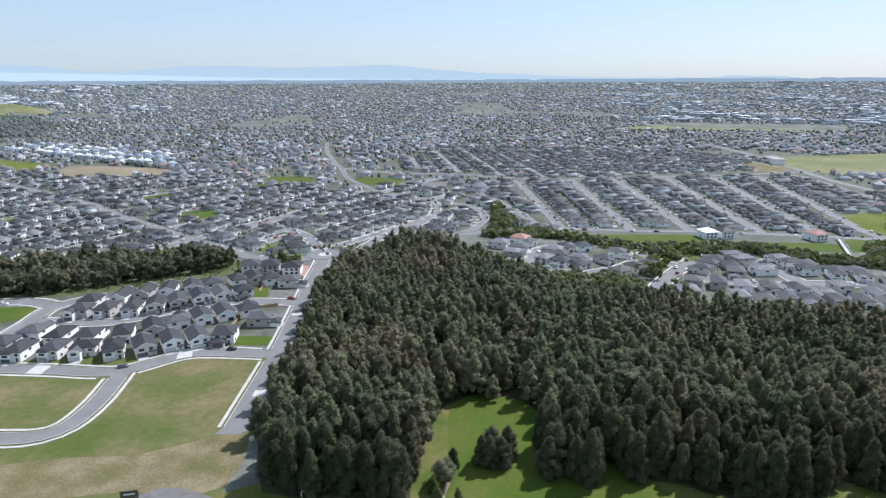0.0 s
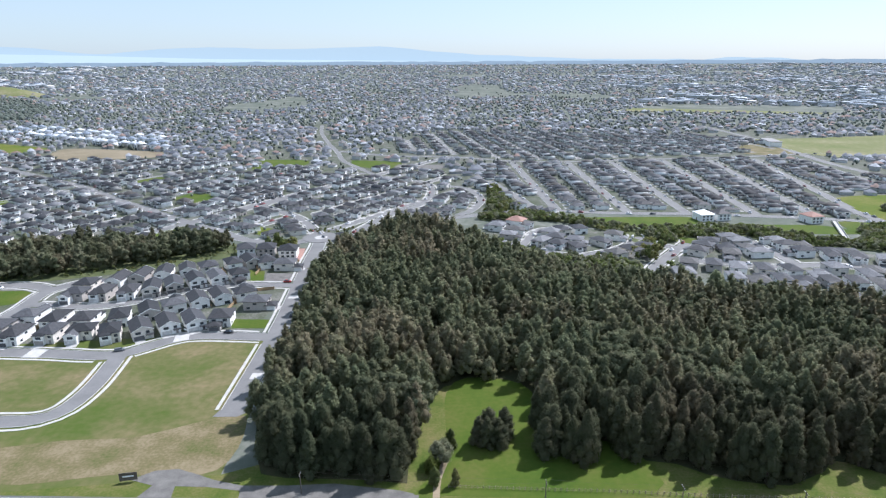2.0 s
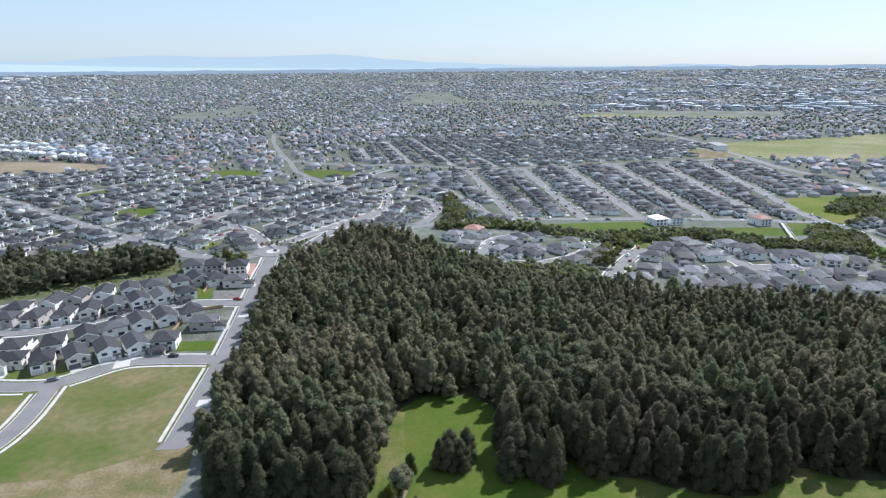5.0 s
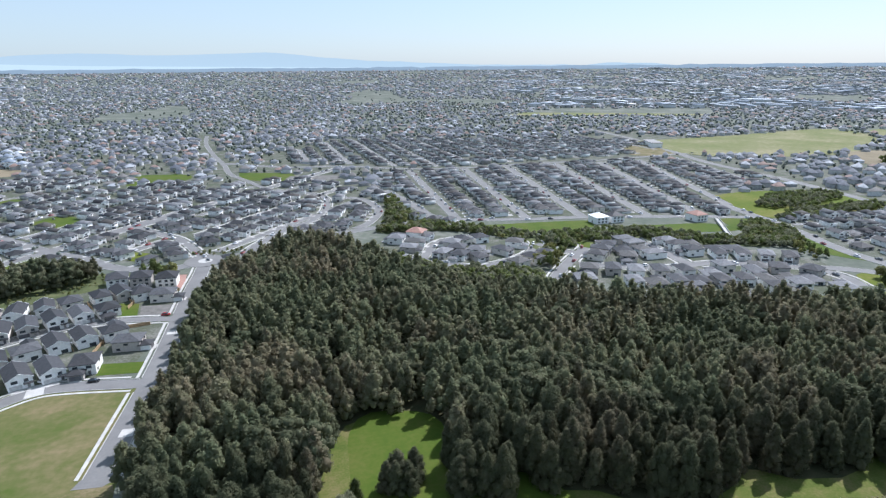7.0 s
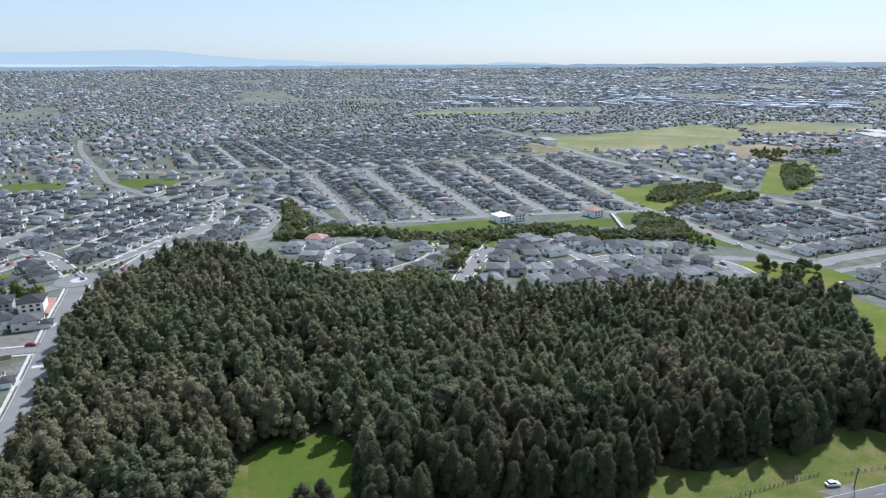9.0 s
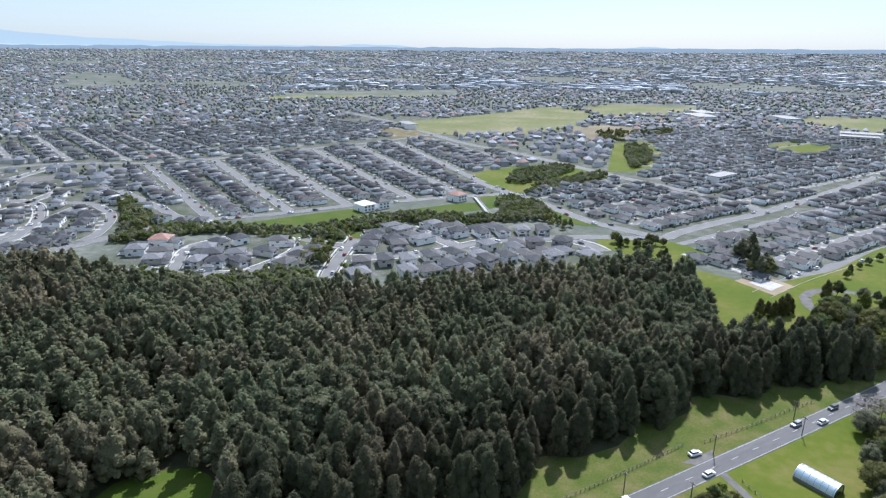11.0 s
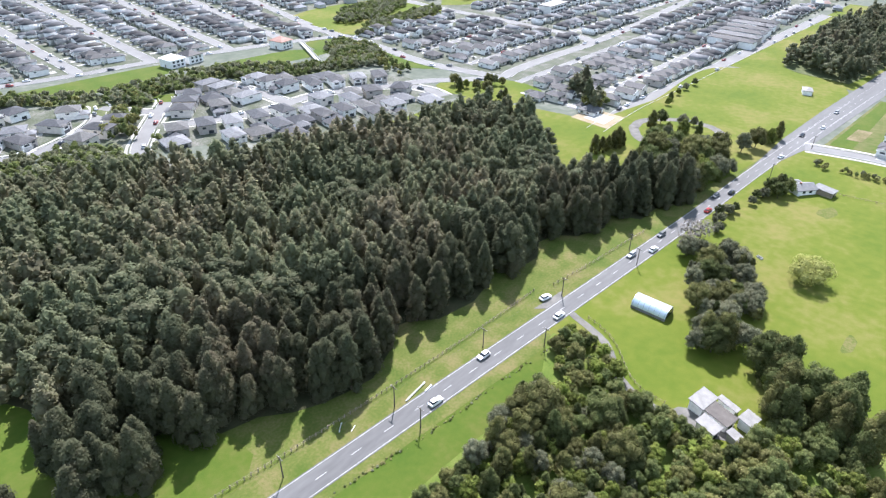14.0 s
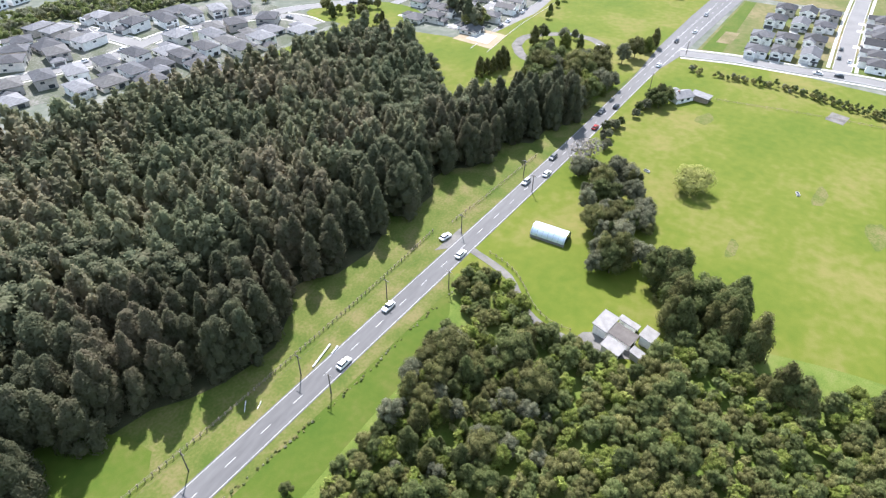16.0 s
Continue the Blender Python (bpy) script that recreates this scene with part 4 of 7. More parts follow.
        wins = [("y-", -7.4, -1.8, 3.1, 2.6, 1.4), ("y-", -6, 2.6, 3.2, 1.6, 1.4), ("x-", -4.4, 0.0, 3.3, 1.6, 1.1), ("x+", 4.4, 0.5, 3.3, 1.6, 1.1),
                ("x+", 4.4, -3.0, 0.9, 1.4, 1.2), ("y+", 6.6, -1.6, 0.2, 2.6, 2.0), ("y+", 6.6, 1.6, 3.3, 1.8, 1.2)]
    else:           # two storeys, hipped main part and a crossing gable
        P += [("wall", "wall", box(-5.6, 5.6, -3.5, 6, 0, 5.2)), ("roof", "roof", hip(-5.6, 5.6, -3.5, 6, 5.2)),
              ("front_wing", "trim", gable_wall(-5.2, 0.2, -7.5, -3.5, 4.9)), ("wing_roof", "roof", gable(-5.2, 0.2, -7.5, -0.2, 4.9)), ("bargeboard", "trim", barge(-5.2, 0.2, -7.5, -1.2, 4.9)),
              ("garage_door", "garage", opening("y-", -7.5, -2.5, 0.1, 4.6, 2.2)), ("front_door", "garage", opening("y-", -3.5, 2.0, 0.1, 1.1, 2.1))]
        wins = [("y-", -7.5, -2.5, 3.0, 2.4, 1.4), ("y-", -3.5, 3.4, 3.2, 1.8, 1.3), ("x-", -5.6, 2.0, 3.3, 1.6, 1.1), ("x+", 5.6, 1.0, 3.3, 1.8, 1.1),
                ("x+", 5.6, 3.5, 0.9, 1.6, 1.2), ("y+", 6, -2.4, 0.2, 2.8, 2.0), ("y+", 6, 2.4, 3.3, 2.0, 1.2)]
    P += [("window", "glass", opening(*w)) for w in wins]
    return P


KINDS = [house_kind(k) for k in range(5)]
SURFACES = {"wall": M_WALL_T, "roof": M_ROOF_T, "glass": M_GLASS, "garage": M_DOORP, "trim": M_TRIM}
HOUSE_LABEL = ["two-storey pale house with dark hipped roof and garage", "two-storey gabled house with white bargeboards",
               "single-storey house with broad dark hipped roof", "narrow two-storey house with dark hipped roof", "two-storey house with dark roof and white front gable"]
homes = []      # x, y, turn, kind, depth scale
NEAR_FROM = 150


def taken(x, y, gap):
    return any((x - h[0]) ** 2 + (y - h[1]) ** 2 < gap * gap for h in homes[-2600:])


def settle(x, y, turn, kind, gap=11.5, clear=4.5):
    if taken(x, y, gap) or not off_roads(np.array([x]), np.array([y]), clear)[0]:
        return
    if any(inside(g, x, y) for g in GREENS):
        return
    if len(homes) > NEAR_FROM and noise.noise(Vector((x / 19.0, y / 19.0, 7.7))) > 0.47:
        return
    homes.append((x, y, turn, kind))


def row(pts, side, pitch=14.5, back=13.5, kinds=(0, 1, 3, 4, 0, 2), jitter=0.8, gap=11.5, poly=None):
    """Houses along one side of a street, fronts towards it."""
    p = np.array(pts, float)
    seg = np.hypot(*np.diff(p, axis=0).T)
    s = np.r_[0, np.cumsum(seg)]
    n = sides(p)
    at = pitch / 2
    while at < s[-1]:
        q = np.array([np.interp(at, s, p[:, k]) for k in (0, 1)])
        m = np.array([np.interp(at, s, n[:, k]) for k in (0, 1)]) * side
        c = q + m * (back + rng.uniform(-jitter, jitter))
        if poly is None or inside(poly, c[0], c[1]):
            settle(c[0], c[1], math.atan2(-m[0], m[1]), kinds[rng.integers(len(kinds))], gap)
        at += pitch + rng.uniform(-0.6, 1.2)


def infill(poly, a, b, gap=13.0):
    """Houses on the plots behind the first row, in line with the streets."""
    d = np.array(b, float) - a
    d /= np.hypot(*d)
    n = np.array([-d[1], d[0]])
    lo, hi = np.array(poly).min(0), np.array(poly).max(0)
    c, reach = (lo + hi) / 2, np.hypot(*(hi - lo)) / 2
    for u in np.arange(-reach, reach, gap):
        for w in np.arange(-reach, reach, gap):
            p = c + d * u + n * w + rng.uniform(-1, 1, 2)
            if inside(poly, p[0], p[1]):
                settle(p[0], p[1], math.atan2(d[1], d[0]) + (math.pi if rng.random() < 0.5 else 0), int(rng.choice([0, 2, 3, 2])), 11.6, 4.2)


# the estate west of the forest: four rows, turning with the street
def lean_of(x):
    return 32.0 * min(1.0, max(0.0, (x + 172) / 34.0))


for x, y, kind in ((-189, 254, 3), (-174, 255.5, 3), (-161, 256, 4), (-147.5, 255, 3), (-136, 259, 1), (-126, 264.5, 1), (-115.5, 268.5, 1), (-103, 270.5, 0)):
    homes.append((x, y, radians(lean_of(x) if x < -108 else 6), kind))
for x, y, kind in ((-201, 262, 0), (-196, 276, 4), (-181, 271, 3), (-167, 271, 0), (-152, 273, 3), (-141.5, 280, 1), (-133.5, 289, 4), (-123.5, 295, 1), (-114, 300.5, 1), (-103, 305, 4)):
    homes.append((x, y, radians(180 + lean_of(x)), kind))
for x, y, kind in ((-190, 303, 4), (-177, 306, 3), (-164, 307, 3), (-154, 312, 1), (-145, 318, 1), (-135.5, 324.5, 1), (-125.5, 329.5, 1), (-114, 333, 0)):
    homes.append((x, y, radians(lean_of(x)), kind))
for x, y, kind in ((-192, 319, 0), (-179, 326, 1), (-169, 332, 1), (-158.5, 338, 1), (-147, 342.5, 1), (-137, 347.5, 0), (-124, 353, 3), (-115, 358.5, 1), (-105, 356.5, 4)):
    homes.append((x, y, radians(180 + lean_of(x)), kind))
for x, y, turn, kind in ((-91, 291, 90, 0), (-91, 351.5, 90, 0)):
    homes.append((x, y, radians(turn), kind))
ESTATE = len(homes)
# pockets behind the forest
POCKET_AREA = [(29.8, 408), (74, 373), (95, 366), (112, 360), (122, 350), (149, 329), (204, 291), (298, 289), (298, 341), (260, 392), (213, 412), (175, 405), (119, 425), (40, 455), (28, 436)]
for pts in ([(39.8, 411.2), (43.7, 403.1), (74.2, 377.8), (94.0, 374.5), (123.9, 392.2), (137.9, 415.3)], [(54.5, 394.0), (70.4, 431.6), (88.1, 440.8), (99.0, 443.6)],
            [(150, 378), (167.9, 399.7), (170.9, 407.8)], [(210.5, 414.2), (214.4, 373.0), (215.5, 346.1)], [(148.9, 364.7), (170.8, 356.0), (199.6, 348.1), (238.3, 350.0), (279.9, 330.9), (289.7, 311.9)]):
    for s in (1, -1):
        row(smooth_line(pts), s, 12.3, 13.0, (0, 3, 4, 0, 3), 0.6, 11.6, POCKET_AREA)
infill([(32, 410), (72, 374), (95, 370), (112, 366), (128, 392), (119, 422), (42, 452)], (54, 394), (70, 431), 12.4)
infill([(140, 338), (204, 292), (290, 291), (290, 338), (258, 386), (213, 408), (180, 398), (158, 372)], (170, 356), (238, 346), 12.4)
POCKETS = len(homes)
# the estate across the pasture
for x, y, turn, kind in ((376, 83, -90, 4), (380.5, 71.5, -90, 4), (384, 59, -90, 1), (397, 84, -90, 4), (403, 72.5, -90, 4), (405, 59.5, -90, 4), (428, 82, -90, 4), (432, 69.5, -90, 1), (434, 57.5, -90, 4),
                         (452, 80, -90, 4), (455, 68, -90, 1), (457, 57, -90, 4), (388, 31, 180, 4), (402, 31.5, 180, 4), (416, 31, 180, 1), (430, 31, 180, 4), (444, 31, 180, 4), (458, 31, 180, 4),
                         (387.6, 11, 0, 4), (401.5, 9, 0, 4), (417.4, 9, 0, 4), (433.4, 9, 0, 4)):
    homes.append((x, y, radians(turn), kind))
NEAR = len(homes)
for pts in ([(98.0, 498.2), (90.0, 755.6)], [(154.0, 487.4), (157.2, 752.2)], [(200.3, 484.7), (212.7, 757.3)], [(253.8, 475.3), (278.4, 766.4)], [(297.1, 466.5), (337.7, 767.7)], [(343.0, 501.1), (396.2, 775.1)], [(437.0, 594.0), (454.0, 771.3)]):
    for s in (1, -1):
        row(pts, s, 11.4, 18.5, (0, 2, 3, 0, 2, 4), 0.8, 9.4, D_GRID)
row([(98.0, 497.2), (152.0, 486.3), (200.3, 483.2), (251.9, 473.9), (296.2, 465.1), (323.8, 456.2)], 1, 11.4, 12.5, (0, 2, 3), 0.8, 9.4)
row(smooth_line([(59.1, 494.7), (-20.1, 461.9), (-57.4, 432.5)]), -1, 11.4, 12.5, (0, 3, 0), 0.6, 9.4)
for a, poly in (([(-83.3, 419.4), (-96.3, 448.5), (-113, 480), (-134, 502), (-158, 528)], D_ROUND), ([(-123.2, 409.7), (-165.5, 442.6), (-193.8, 462.9), (-247.0, 511.8), (-289.1, 547.9), (-353.5, 610.5), (-429.3, 667.3)], None),
                ([(-498.2, 390.6), (-300.4, 402.1), (-245.0, 407.3), (-219.6, 425.4), (-193.8, 462.9), (-155, 534), (-126, 584), (-66, 676), (-30, 736)], None)):
    for s in (1, -1):
        row(smooth_line(a), s, 11.4, 13.5, (0, 2, 3, 4), 0.8, 9.4, poly)
for pts in ([(15, 484), (26, 498), (37, 535), (36, 560), (26, 595), (0, 610)], [(-53, 455), (-36, 494), (-18, 520), (-7, 566), (-14, 623), (-60, 662)], [(-20.1, 461.9), (-57.4, 432.5), (-83.3, 419.4)],
            [(51.1, 634.4), (71.1, 554.8), (79.1, 514.5), (98.0, 497.2)]):
    for s in (1, -1):
        row(smooth_line(pts), s, 11.6, 14.0, (0, 2, 3, 4), 0.8, 9.4)
for s in family:
    for k in (1, -1):
        row(s, k, 11.6, 13.2, (0, 2, 3, 1, 4, 2), 1.0, 9.2)


infill(D_ROUND_E, (-126, 584), (-66, 676))
infill(D_GRID, (253.8, 475.3), (278.4, 766.4))
infill(D_EAST_B, (350, 330), (470, 331), 11.8)
infill([(318, 222), (340, 214), (518, 214), (700, 213), (760, 300), (640, 500), (482, 425), (482, 312), (345, 292), (318, 250)], (330, 231), (698, 236), 11.8)

order = list(range(NEAR)) + sorted(range(NEAR, len(homes)), key=lambda i: homes[i][0] ** 2 + (homes[i][1] - 60) ** 2)
N_THINGS = 300
models = {}


SURFACES_P = dict(SURFACES, roof=M_ROOF_P)


def build_house(kind, looks):
    root = new("house")
    tagged(root, HOUSE_LABEL[kind], "house", "suburban houses")
    for name, key, vf in KINDS[kind]:
        part(name, vf, looks[key], root)
    return root


for i in order[:N_THINGS]:
    x, y, turn, kind = homes[i]
    m = Matrix.Translation((x, y, 0.03)) @ Matrix.Rotation(turn, 4, "Z")
    size = 0.97 if i < ESTATE else 0.92 if i < POCKETS else 0.92 if i < NEAR else 0.84
    zone = ESTATE <= i < POCKETS
    if (kind, zone) not in models:
        models[kind, zone] = o = build_house(kind, SURFACES_P if zone else SURFACES)
        o.matrix_world = m
    else:
        o = copy_thing(models[kind, zone], m)
    flat = rng.uniform(0.72, 0.98) if i >= ESTATE else rng.uniform(0.86, 0.93)
    o.scale = (size * (0.96 if i < ESTATE else 1.03), size * rng.uniform(1.0, 1.12), size * flat) if i < POCKETS else (size, size, size * flat)


def joined_kind(k):
    slots = {"wall": 0, "roof": 1, "glass": 2, "garage": 2, "trim": 3}
    v, f, mi = [], [], []
    for name, key, vf in KINDS[k]:
        if name in ("front_door", "porch_roof") or name == "window" and vf[0][0][0] * vf[0][1][0] > 9:
            continue
        n = len(v)
        v += vf[0]
        f += [tuple(j + n for j in q) for q in vf[1]]
        mi += [slots[key]] * len(vf[1])
        if key == "roof" and len(vf[0]) == 10:
            mi[len(mi) - len(vf[1]):len(mi) - len(vf[1]) + 5] = [3] * 5
    return v, f, np.array(mi)


rest = [homes[i] for i in order[N_THINGS:]]
groups = []
for k in range(5):
    rows = [(x, y, 0.03, t, rng.uniform(0.78, 0.92), rng.uniform(0.84, 1.04) if inside(D_GRID, x, y) else rng.uniform(0.76, 0.94), rng.uniform(0.66, 0.95)) for x, y, t, kind in rest if kind == k]
    v, f, mi = joined_kind(k)
    groups.append((v, f, mi, rows))
bulk("suburb_houses", groups, [M_WALL, M_ROOF, M_GLASS, M_TRIM], "rows of pale houses with dark grey roofs", "houses")


# drives from the street to each garage
drive = []
for x, y, turn, kind in homes:
    v, f = box(-3.8, 0.6, -10.5, -5.2, -0.1, 0.17) if len(drive) < 130 else box(-3.3, -0.5, -12.0, -6.0, -0.1, 0.17)
    c, s = math.cos(turn), math.sin(turn)
    if rng.random() < 0.8:
        drive.append(([(c * a - s * b + x, s * a + c * b + y, z) for a, b, z in v], f[1:]))
setting("pavement_drives", merged(*drive), M_DRIVE, "pale concrete driveways before the garages", "driveway")


# ---- the far town: thousands of small houses, sheds and trees ----
def far_town():
    hx = np.array([h[0] for h in homes])
    hy = np.array([h[1] for h in homes])
    spots = []
    for r0, r1, cell in ((380, 1300, 13.5), (1300, 2300, 17.0), (2300, 3400, 26.0), (3400, 4750, 36.0)):
        n = int(r1 / cell) + 1
        gx, gy = np.meshgrid(np.arange(-n, n + 1), np.arange(-2, n + 1))
        x = (gx * cell + rng.uniform(-0.46, 0.46, gx.shape) * cell).ravel()
        y = (gy * cell + rng.uniform(-0.46, 0.46, gx.shape) * cell).ravel()
        r, a = np.hypot(x, y), np.degrees(np.arctan2(x, y))
        ok = (r >= r0) & (r < r1) & (a > -44) & (a < 84)
        spots.append(np.stack([x[ok], y[ok], np.full(ok.sum(), cell)], 1))
    p = np.vstack(spots)
    x, y, cell = p.T
    r, a = np.hypot(x, y), np.degrees(np.arctan2(x, y))
    keep = np.ones(len(p), bool)
    for poly in [D_GRID, D_ROUND, D_NORTH, D_WEST, D_EAST, D_EAST_B, MEADOW, FAR_STRIP, BROWN, [(-545, 850), (-540, 925), (-420, 880), (-360, 860), (-378, 810), (-488, 798)], [(-710, 985), (-572, 925), (-565, 855), (-650, 880)]] + GREENS:
        keep &= ~inside(poly, x, y)
    keep &= ~((x > -320) & (x < 480) & (y < 480)) & (y > 200) & ~((x < -180) & (y < 430)) & ~((x < 500) & (x > 300) & (y < 500))
    keep &= off_roads(x, y, 7)
    x, y, cell, r, a = x[keep], y[keep], cell[keep], r[keep], a[keep]
    field = np.array([noise.noise(Vector((u / 330.0, w / 330.0, 3.1))) for u, w in zip(x, y)])
    woody = np.array([noise.noise(Vector((u / 160.0, w / 160.0, 9.7))) for u, w in zip(x, y)])
    turn = np.array([math.floor(4 * noise.noise(Vector((u / 420.0, w / 420.0, 5.5)))) * 0.4 + 0.3 for u, w in zip(x, y)])
    u = rng.random(len(x))
    open_land = field > 0.33 + 0.12 * (r > 2500)
    tree = ~open_land & (u < np.clip(0.42 + 0.4 * woody + 0.08 * (r > 1300), 0.2, 0.75)) | open_land & (u < 0.05)
    home = ~open_land & ~tree & (u < 0.95)
    shed = home & (r > 1900) & (((a > 14) & (field < -0.02)) | ((a < -22) & (field < -0.05) & (r > 2300))) & (rng.random(len(x)) < 0.3)
    home &= ~shed
    z = terrain(x, y)
    sc = np.clip(cell / 24.0, 0.68, 1.25)
    hv, hf = box(-5.5, 5.5, -7, 7, 0, 3.2)
    rv, rf = hip(-5.5, 5.5, -7, 7, 3.2, 0.45, 0.6)
    v, f = hv + rv, hf[2:] + [tuple(j + 8 for j in q) for q in rf[5:]]
    rows = np.stack([x, y, z, turn + (rng.random(len(x)) < 0.4) * math.pi / 2, sc * rng.uniform(0.65, 1.15, len(x)), sc * rng.uniform(0.65, 1.25, len(x)),
                     np.where(rng.random(len(x)) < 0.35, 1.6, 1.0) * sc ** 0.5], 1)
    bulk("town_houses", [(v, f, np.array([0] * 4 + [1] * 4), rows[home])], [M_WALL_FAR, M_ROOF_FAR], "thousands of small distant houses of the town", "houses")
    sv, sf = box(-16, 16, -24, 24, 0, 7)
    gv, gf = gable(-16, 16, -24, 24, 7, 0.1, 0.3, 0.3)
    rows[:, 4:6] = rng.uniform(0.45, 1.2, (len(x), 2)) * (0.6 + r / 5000)[:, None]
    rows[:, 6] = rng.uniform(0.8, 1.3, len(x))
    bulk("town_sheds", [(sv + gv, sf[2:] + [tuple(j + 8 for j in q) for q in gf], np.array([0] * 4 + [1] * 10), rows[shed])], [M_WALL_FAR, M_SHED],
         "large pale-roofed warehouses of the far town", "warehouses")
    return np.stack([x, y, z, sc], 1)[tree]


FAR_TREES = far_town()


# ---- trees ----
ICO = bmesh.new()
bmesh.ops.create_icosphere(ICO, subdivisions=1, radius=1.0)
ICO_V = np.array([v.co[:] for v in ICO.verts])
ICO_F = [tuple(v.index for v in q.verts) for q in ICO.faces]
ICO.free()


def foliage(lobes, tufts, size, r, core=0.66):
    """A crown: rough inner clumps, covered with many small leafy sprays."""
    L = np.array(lobes, float)      # x y z rx rz
    V, F = [], []
    for cx, cy, cz, rx, rz in L:
        n = len(V) and sum(len(q) for q in V)
        V.append(ICO_V * np.array([rx, rx, rz]) * core * r.uniform(0.85, 1.12, (len(ICO_V), 1)) + (cx, cy, cz))
        F += [tuple(i + n for i in q) for q in ICO_F]
    n = sum(len(q) for q in V)
    w = L[:, 3] * L[:, 4] + 0.2
    pick = r.choice(len(L), tufts * 2, p=w / w.sum())
    d = r.normal(size=(tufts * 2, 3))
    d /= np.linalg.norm(d, axis=1, keepdims=True)
    d[:, 2] = np.where(d[:, 2] < -0.45, -d[:, 2], d[:, 2])
    p = L[pick, :3] + d * L[pick][:, [3, 3, 4]] * r.uniform(0.86, 1.1, (tufts * 2, 1))
    deep = np.zeros(len(p), bool)
    for cx, cy, cz, rx, rz in L:
        deep |= (((p[:, :2] - (cx, cy)) ** 2).sum(1) / rx ** 2 + (p[:, 2] - cz) ** 2 / rz ** 2) < 0.66
    p, d = p[~deep][:tufts], d[~deep][:tufts]
    m = len(p)
    nrm = d + r.normal(size=(m, 3)) * 0.36 + (0, 0, 0.25)
    nrm /= np.linalg.norm(nrm, axis=1, keepdims=True)
    t = np.cross(nrm, r.normal(size=(m, 3)))
    t /= np.linalg.norm(t, axis=1, keepdims=True)
    b = np.cross(nrm, t)
    s = size * r.uniform(0.6, 1.35, (m, 1))
    tri = np.stack([p + t * s * 1.15, p - t * s * 0.6 + b * s * 0.52, p - t * s * 0.55 - b * s * 0.56], 1)
    tri += nrm[:, None] * r.normal(size=(m, 3, 1)) * 0.25 * s[:, None]
    F += [(n + 3 * k, n + 3 * k + 1, n + 3 * k + 2) for k in range(m)]
    return np.vstack(V + [tri.reshape(-1, 3)]), F


def clumps(h, R, r, n=14, low=0.10, shape="cone"):
    """The leafy clumps of one crown, wound up round its stem."""
    out = []
    for k in range(n):
        u = (k + 0.4) / n
        if shape == "cone":
            q = (1 - u ** 1.7) ** 0.75 * (0.7 + 0.3 * min(1.0, u / 0.2))
        elif shape == "column":
            q = (1 - u ** 3.2) ** 0.7 * 0.9
        else:
            q = max(0.0, 1 - (1.5 * u - 0.62) ** 2 * 1.25) ** 0.5
        a = k * 2.4 + r.uniform(-0.5, 0.5)
        rad = R * q * r.uniform(0.5, 0.74)
        rx = R * ((0.43 - 0.22 * u) if shape == "cone" else (0.46 - 0.17 * u)) * r.uniform(0.8, 1.2)
        out.append((math.cos(a) * rad, math.sin(a) * rad, h * (low + (0.94 - low) * u), rx, rx * (r.uniform(0.9, 1.05) if shape == "dome" else r.uniform(1.2, 1.9))))
    out.append((0, 0, h * (0.5 + low / 2), R * 0.5, h * (0.46 - low / 2)))
    out.append((r.uniform(-0.06, 0.06) * R, r.uniform(-0.06, 0.06) * R, h * 0.91, R * 0.2, h * (0.06 if shape == "dome" else 0.12)))
    return out


def round_lobes(h, R, r, n=11):
    return clumps(h, R, r, n, 0.34, "dome")


def trunk_of(h, R, lean=0.3):
    limbs = [tube((0, 0, -0.3), (lean * 0.4, 0, h * 0.5), 0.022 * h, 0.014 * h), tube((lean * 0.4, 0, h * 0.5), (0, 0, h * 0.86), 0.014 * h, 0.004 * h, 5)]
    for k in range(4):
        a = k * 1.7
        limbs.append(tube((lean * 0.3, 0, h * (0.3 + 0.1 * k)), (math.cos(a) * R * 0.6, math.sin(a) * R * 0.6, h * (0.42 + 0.1 * k)), 0.008 * h, 0.003 * h, 5))
    return merged(*limbs)


def tree_model(crown, trunk, material, name, label, category, group, at):
    root = tagged(new(name), label, category, group)
    part("trunk", trunk, M_BARK, root)
    me = mesh_of("crown", crown[0], crown[1], material)
    c = new("crown", me)
    c.parent = root
    root.matrix_world = at
    return root


def scatter(poly, gap, seed, holes=(), clear=2.5):
    """Uneven planting over an area."""
    r = np.random.default_rng(seed)
    lo, hi = np.array(poly).min(0), np.array(poly).max(0)
    gx, gy = np.meshgrid(np.arange(lo[0], hi[0], gap), np.arange(lo[1], hi[1], gap * 0.87))
    gx = gx + (np.arange(len(gy))[:, None] % 2) * gap / 2
    x = (gx + r.uniform(-0.48, 0.48, gx.shape) * gap).ravel()
    y = (gy + r.uniform(-0.48, 0.48, gx.shape) * gap).ravel()
    ok = inside(poly, x, y)
    for q in holes:
        ok &= ~inside(q, x, y)
    x, y = x[ok], y[ok]
    ok = off_roads(x, y, clear)
    return np.stack([x[ok], y[ok]], 1)


